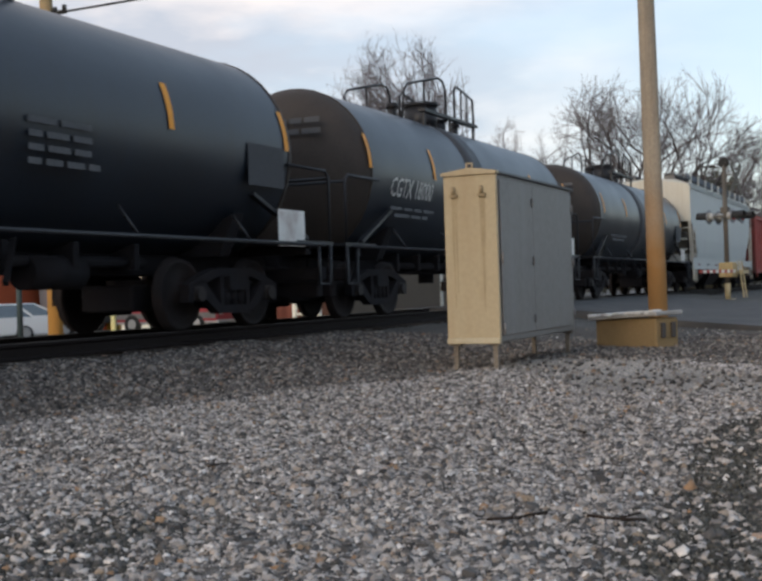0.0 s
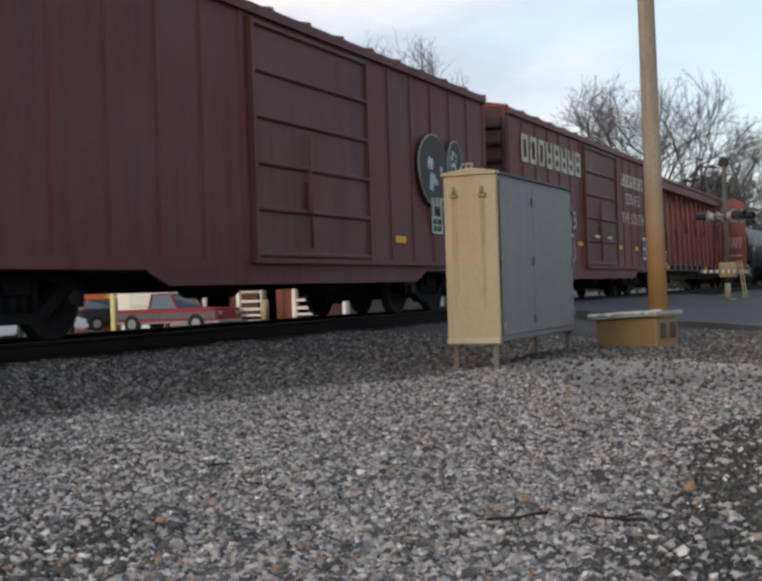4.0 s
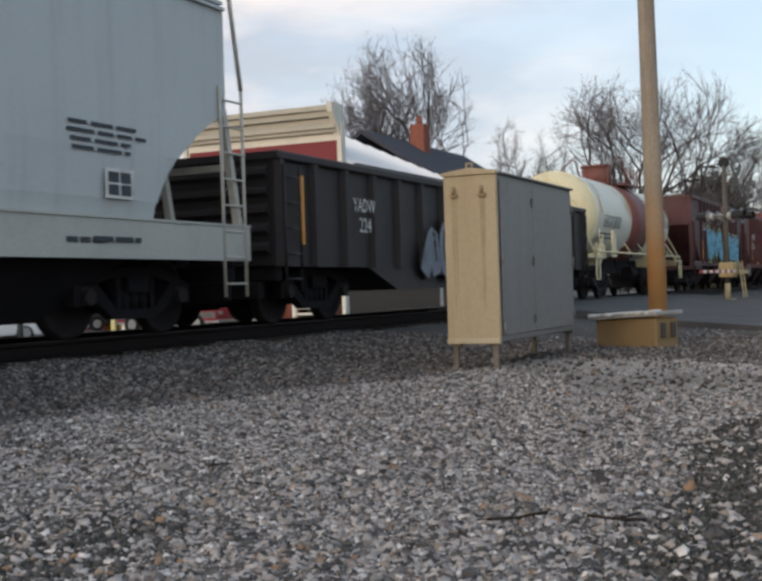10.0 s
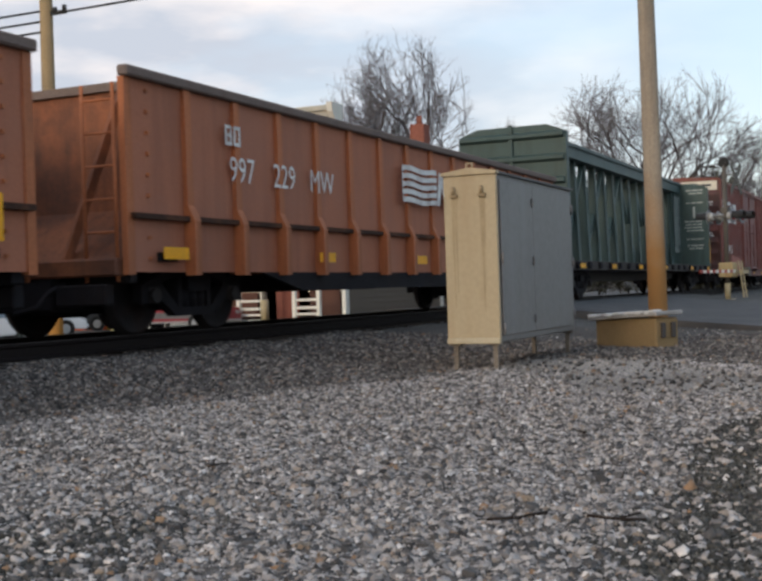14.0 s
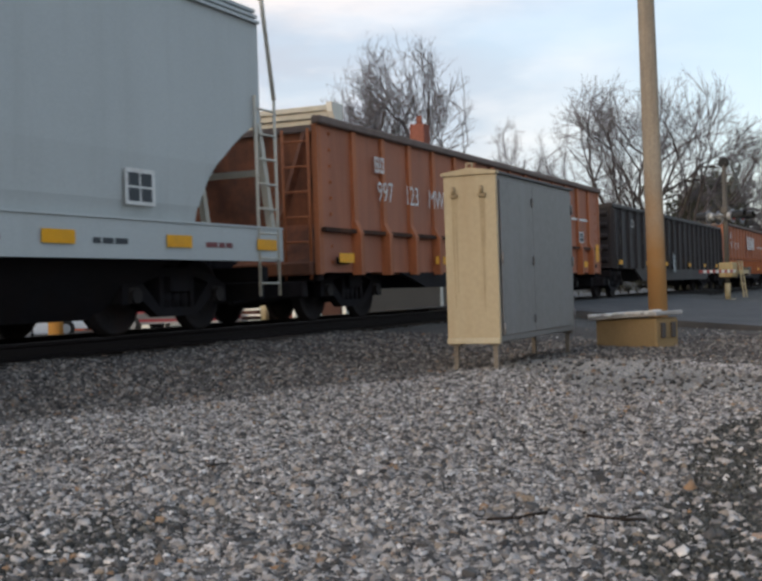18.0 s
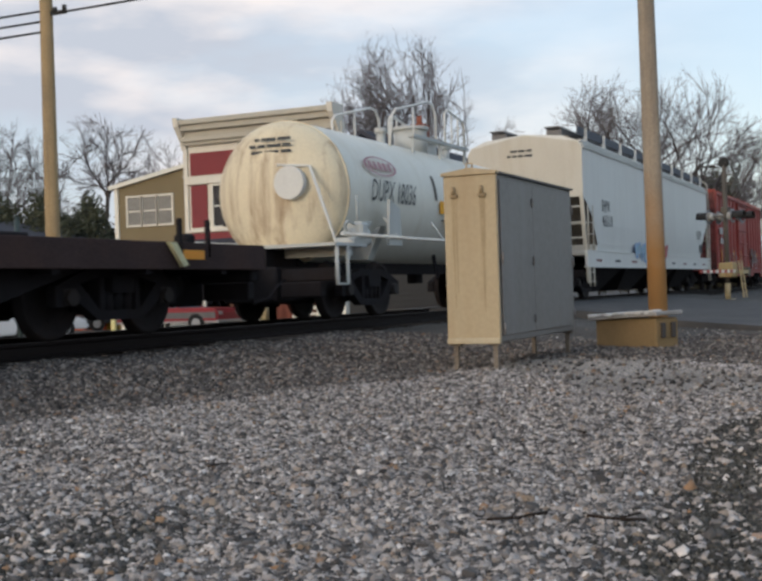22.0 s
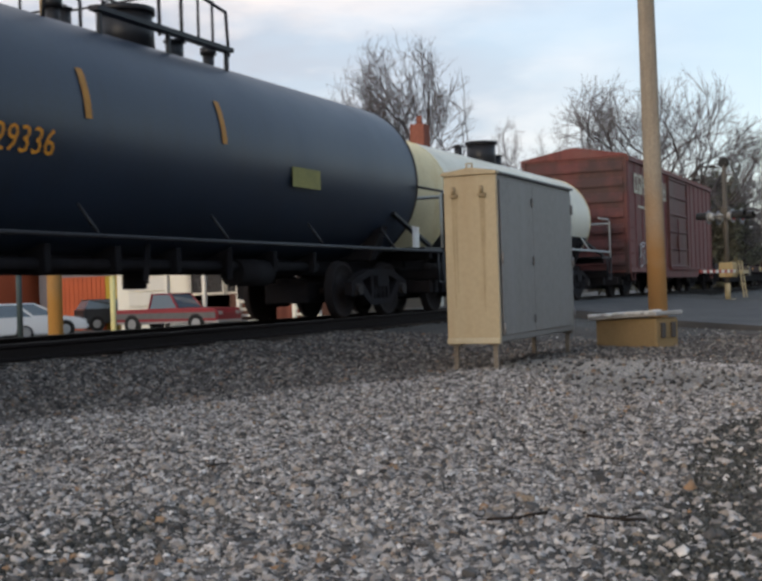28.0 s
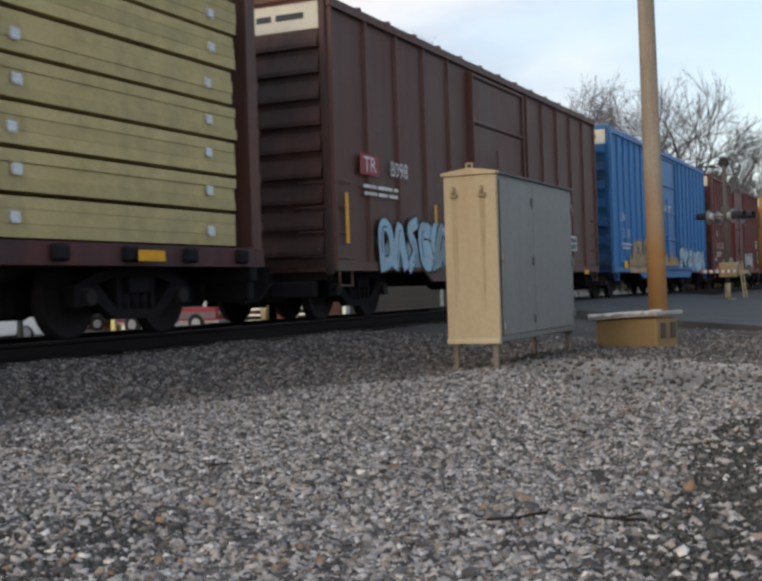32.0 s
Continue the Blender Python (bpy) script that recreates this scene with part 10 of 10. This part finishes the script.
bars(car, -7.2, -6.5, 3.7, 4.1, 3, M_BROWNTXT, 56)
placard(car, -3.2, 2.33, 0.42, 0.34, inner=False, material=mat("dull_print", (0.25, 0.15, 0.03), 0.6))
for z0, z1, x in ((1.55, 2.1, -0.5), (2.55, 3.0, -1.5)):
    bars(car, x, x + 0.35, z0, z1, 4, M_WHITE, int(z0 * 10), y=-1.64)
# 36: brown boxcar
car, L = boxcar(-570.2, -585.9, MAROON, "brown boxcar with silver spray paint and red reflectors", eave=4.79, posts=20, doors=((-1.68, 1.43),), cap=PALE, end_ribs=7)
lettering("TR", 0.36, M_WHITE, car, on_side(-6.7, 2.22))
lettering("40   53   45", 0.36, M_WHITE, car, on_side(-5.9, 1.76), squeeze=1.12)
bars(car, -6.95, -5.6, 1.4, 1.62, 2, M_WHITE, 4)
spray(car, -5.55, -2.6, 0.65, 1.55, 4, SILVER, INK, 111, wild=0.3)
spray(car, -2.4, -1.4, 0.66, 1.3, 3, SILVER, OXIDE2, 113, wild=0.5, y=-1.70)
spray(car, -7.5, -7.0, 1.15, 1.42, 2, MIST, OXIDE2, 114, wild=0.4)
spray(car, 1.9, 4.6, 0.92, 1.8, 4, SILVER, OXIDE2, 112, wild=0.4)
reflectors(car, (-7.2, -6.4, -5.7, 2.2, 3.2, 4.0, 4.9, 6.6), 0.84, 0.3, 0.14, M_REFLR)
placard(car, 6.6, 1.5, 0.48, 0.3)
placard(car, 6.65, 1.22, 0.42, 0.2, material=M_REFL, inner=False)
bars(car, 5.9, 6.9, 1.95, 2.4, 3, M_WHITE, 14)
# 37: blue boxcar
car, L = boxcar(-587.7, -603.5, BLUE, "blue ribbed boxcar with tan and pale blue spray paint", eave=4.79, posts=20, doors=((-1.7, 1.42),), cap=PALE, end_ribs=7)
lettering("LW", 0.36, M_WHITE, car, on_side(-6.7, 2.2))
lettering("51   01", 0.36, M_WHITE, car, on_side(-6.25, 1.75), squeeze=1.0)
bars(car, -6.9, -5.6, 1.38, 1.6, 2, M_WHITE, 4)
spray_band(car, -6.0, -1.75, 0.72, 1.55, TAN, 122)
spray_band(car, -5.9, -1.75, 0.72, 1.15, mat("spray_umber", (0.16, 0.11, 0.10), 0.7, 0, 0.3), 125, y=-1.615)
spray_band(car, -5.95, -1.75, 0.72, 1.0, TAN, 126, y=-1.618)
spray(car, -5.4, -1.9, 0.95, 1.8, 7, TAN, mat("spray_umber_pale", (0.27, 0.18, 0.12), 0.6, 0, 0.3, 5, 40, 0.05), 123, accent=MIST, wild=0.8, fat=0.6)
spray_band(car, -1.65, 1.4, 0.95, 1.5, TAN, 124, y=-1.675, teeth=14)
spray(car, 1.85, 7.2, 0.68, 1.75, 6, PALEBLUE, INK, 121, accent=TAN, wild=0.4)
reflectors(car, (-6.7,), 0.85, 0.45, 0.2)
bars(car, -0.6, 0.5, 2.75, 3.0, 3, M_WHITE, 15, y=-1.63)
# 38: dark brown boxcar
car, L = boxcar(-605.2, -620.8, BROWN2, "dark brown ribbed boxcar with blue-grey spray paint", eave=4.75, posts=13, doors=((-1.9, 1.3),), cap=PALE, end_ribs=9)
lettering("TR", 0.34, M_WHITE, car, on_side(-6.55, 2.27, -1.626), squeeze=1.1)
lettering("8098", 0.36, M_WHITE, car, on_side(-5.4, 2.26))
placard(car, -6.9, 2.22, 0.68, 0.32, inner=False, material=mat("dull_red_plate", (0.30, 0.05, 0.05), 0.6))
bars(car, -6.8, -5.2, 1.88, 2.1, 2, M_WHITE, 14)
spray_band(car, -6.1, -1.95, 0.80, 1.5, mat("spray_slate", (0.22, 0.29, 0.32), 0.6, 0, 0.2), 133, teeth=20)
spray(car, -6.3, -3.6, 0.64, 1.7, 5, PALEBLUE, INK, 131, accent=SILVER, wild=0.5, fat=0.8)
spray(car, -4.6, -1.95, 0.66, 1.75, 4, mat("spray_slate", (0.22, 0.29, 0.32), 0.6, 0, 0.2), INK, 132, accent=MIST, wild=0.5)
reflectors(car, (-7.45, -3.9), 1.15, 0.75, 0.10, upright=True)
reflectors(car, (-0.2, 2.4, 4.6, 6.2), 0.68, 0.42, 0.10)
placard(car, 5.0, 1.25, 0.5, 0.36)
bars(car, -3.0, -1.95, 2.2, 2.5, 3, M_WHITE, 15)
bars(car, -1.2, 0.8, 2.2, 2.5, 3, M_WHITE, 16, y=-1.63)
# 39: centerbeam with timber
car, L = centerbeam(-622.6, -644.8, BROWN2, "brown centerbeam flatcar loaded with sawn timber", top=4.75, deck_paint=red_paint("sooty_maroon_paint", (0.065, 0.026, 0.026)))
xc39 = (-622.6 - 644.8) / 2
reflectors(car, (8.2, 2.0, -4.0), 0.84, 0.5, 0.12, y=-1.55)
bars(car, 5.6, 6.1, 0.82, 0.96, 1, M_WHITE, 3, y=-1.55)
M_LUMBER = mat("sawn_pine", (0.55, 0.425, 0.205), 0.8, 0, 0.16, 1.6, 30, 0.2, (0.30, 0.225, 0.10), 0.6, 2.6, per_object=0.10, fade=(0.40, 0.34, 0.19), fade_amt=0.4, fade_scale=1.2)
M_TAG = mat("white_tag", (0.72, 0.72, 0.70), 0.6)


def lumber_packs():
    """Sawn boards stacked in courses along the near side of the centre beam."""
    rnd = random.Random(39)
    h = 0.435
    me = {}
    for course in range(8):
        for col in range(4):
            length = 4.88
            x = xc39 + 10.50 - length / 2 - col * 4.93 + rnd.uniform(-0.05, 0.05) + (course - 4) * 0.012
            z = RAIL + 1.04 + course * (h + 0.015)
            pk = thing("lumber_pack", "strapped pack of pale yellow sawn boards", "lumber", pose(x, TRACK_Y - 0.90, z), group="timber packs on the centerbeam car")
            CARS.append((pk, x, TRACK_Y - 0.90, z))
            for i in range(3):
                key = i
                if key not in me:
                    bm = bmesh.new()
                    bevel_box(bm, -length / 2, length / 2, -0.54, 0.54, i * h / 3 + (0.012 if i == 0 else 0.001), (i + 1) * h / 3 - (0.022 if i == 2 else 0.001), 0.003)
                    o = part("board", bm, M_LUMBER, pk)
                    me[key] = o.data
                else:
                    share("board", me[key], pk, pose(rnd.uniform(-0.02, 0.02), rnd.uniform(-0.012, 0.012), 0))
            for dx in (-1.6, 1.85):
                if "tag" not in me:
                    bm = bmesh.new()
                    bevel_box(bm, -0.07, 0.07, -0.565, -0.545, 0.15, 0.27, 0.02)
                    o = part("tag", bm, M_TAG, pk)
                    me["tag"] = o.data
                    o.matrix_basis = pose(dx, 0, 0)
                else:
                    share("tag", me["tag"], pk, pose(dx + rnd.uniform(-0.05, 0.05), -0.004, rnd.uniform(-0.04, 0.04)))


lumber_packs()
# ---- movement: the train rolls through at a steady speed ----
def motions():
    for car, x0, *at in CARS:
        y, z = at or (TRACK_Y, RAIL)
        walk(car, [(t, pose(x0 + SPEED * t, y, z)) for t in (0.0, 8.0, 16.0, 24.0, CLIP)])
    turn = math.degrees(SPEED / FPS / WHEEL_R)     # degrees from one thirtieth of a second to the next
    for w, x0, dx in WHEELSETS:
        near, far = (5.0 - x0) / SPEED, (34.0 - x0) / SPEED
        if far <= 0 or near >= CLIP:
            walk(w, [(0.0, pose(dx, 0, WHEEL_R)), (CLIP, pose(dx, 0, WHEEL_R))])
            continue
        f0, f1 = max(0, int(near * FPS)), min(int(CLIP * FPS), int(far * FPS))
        rows = [] if f0 == 0 else [(0.0, pose(dx, 0, WHEEL_R))]
        for k, f in enumerate(range(f0, f1 + 1)):
            rows.append((f / FPS, pose(dx, 0, WHEEL_R, 0, turn * k, 0)))
        if f1 < int(CLIP * FPS):
            rows.append((CLIP, rows[-1][1]))
        walk(w, rows)


motions()
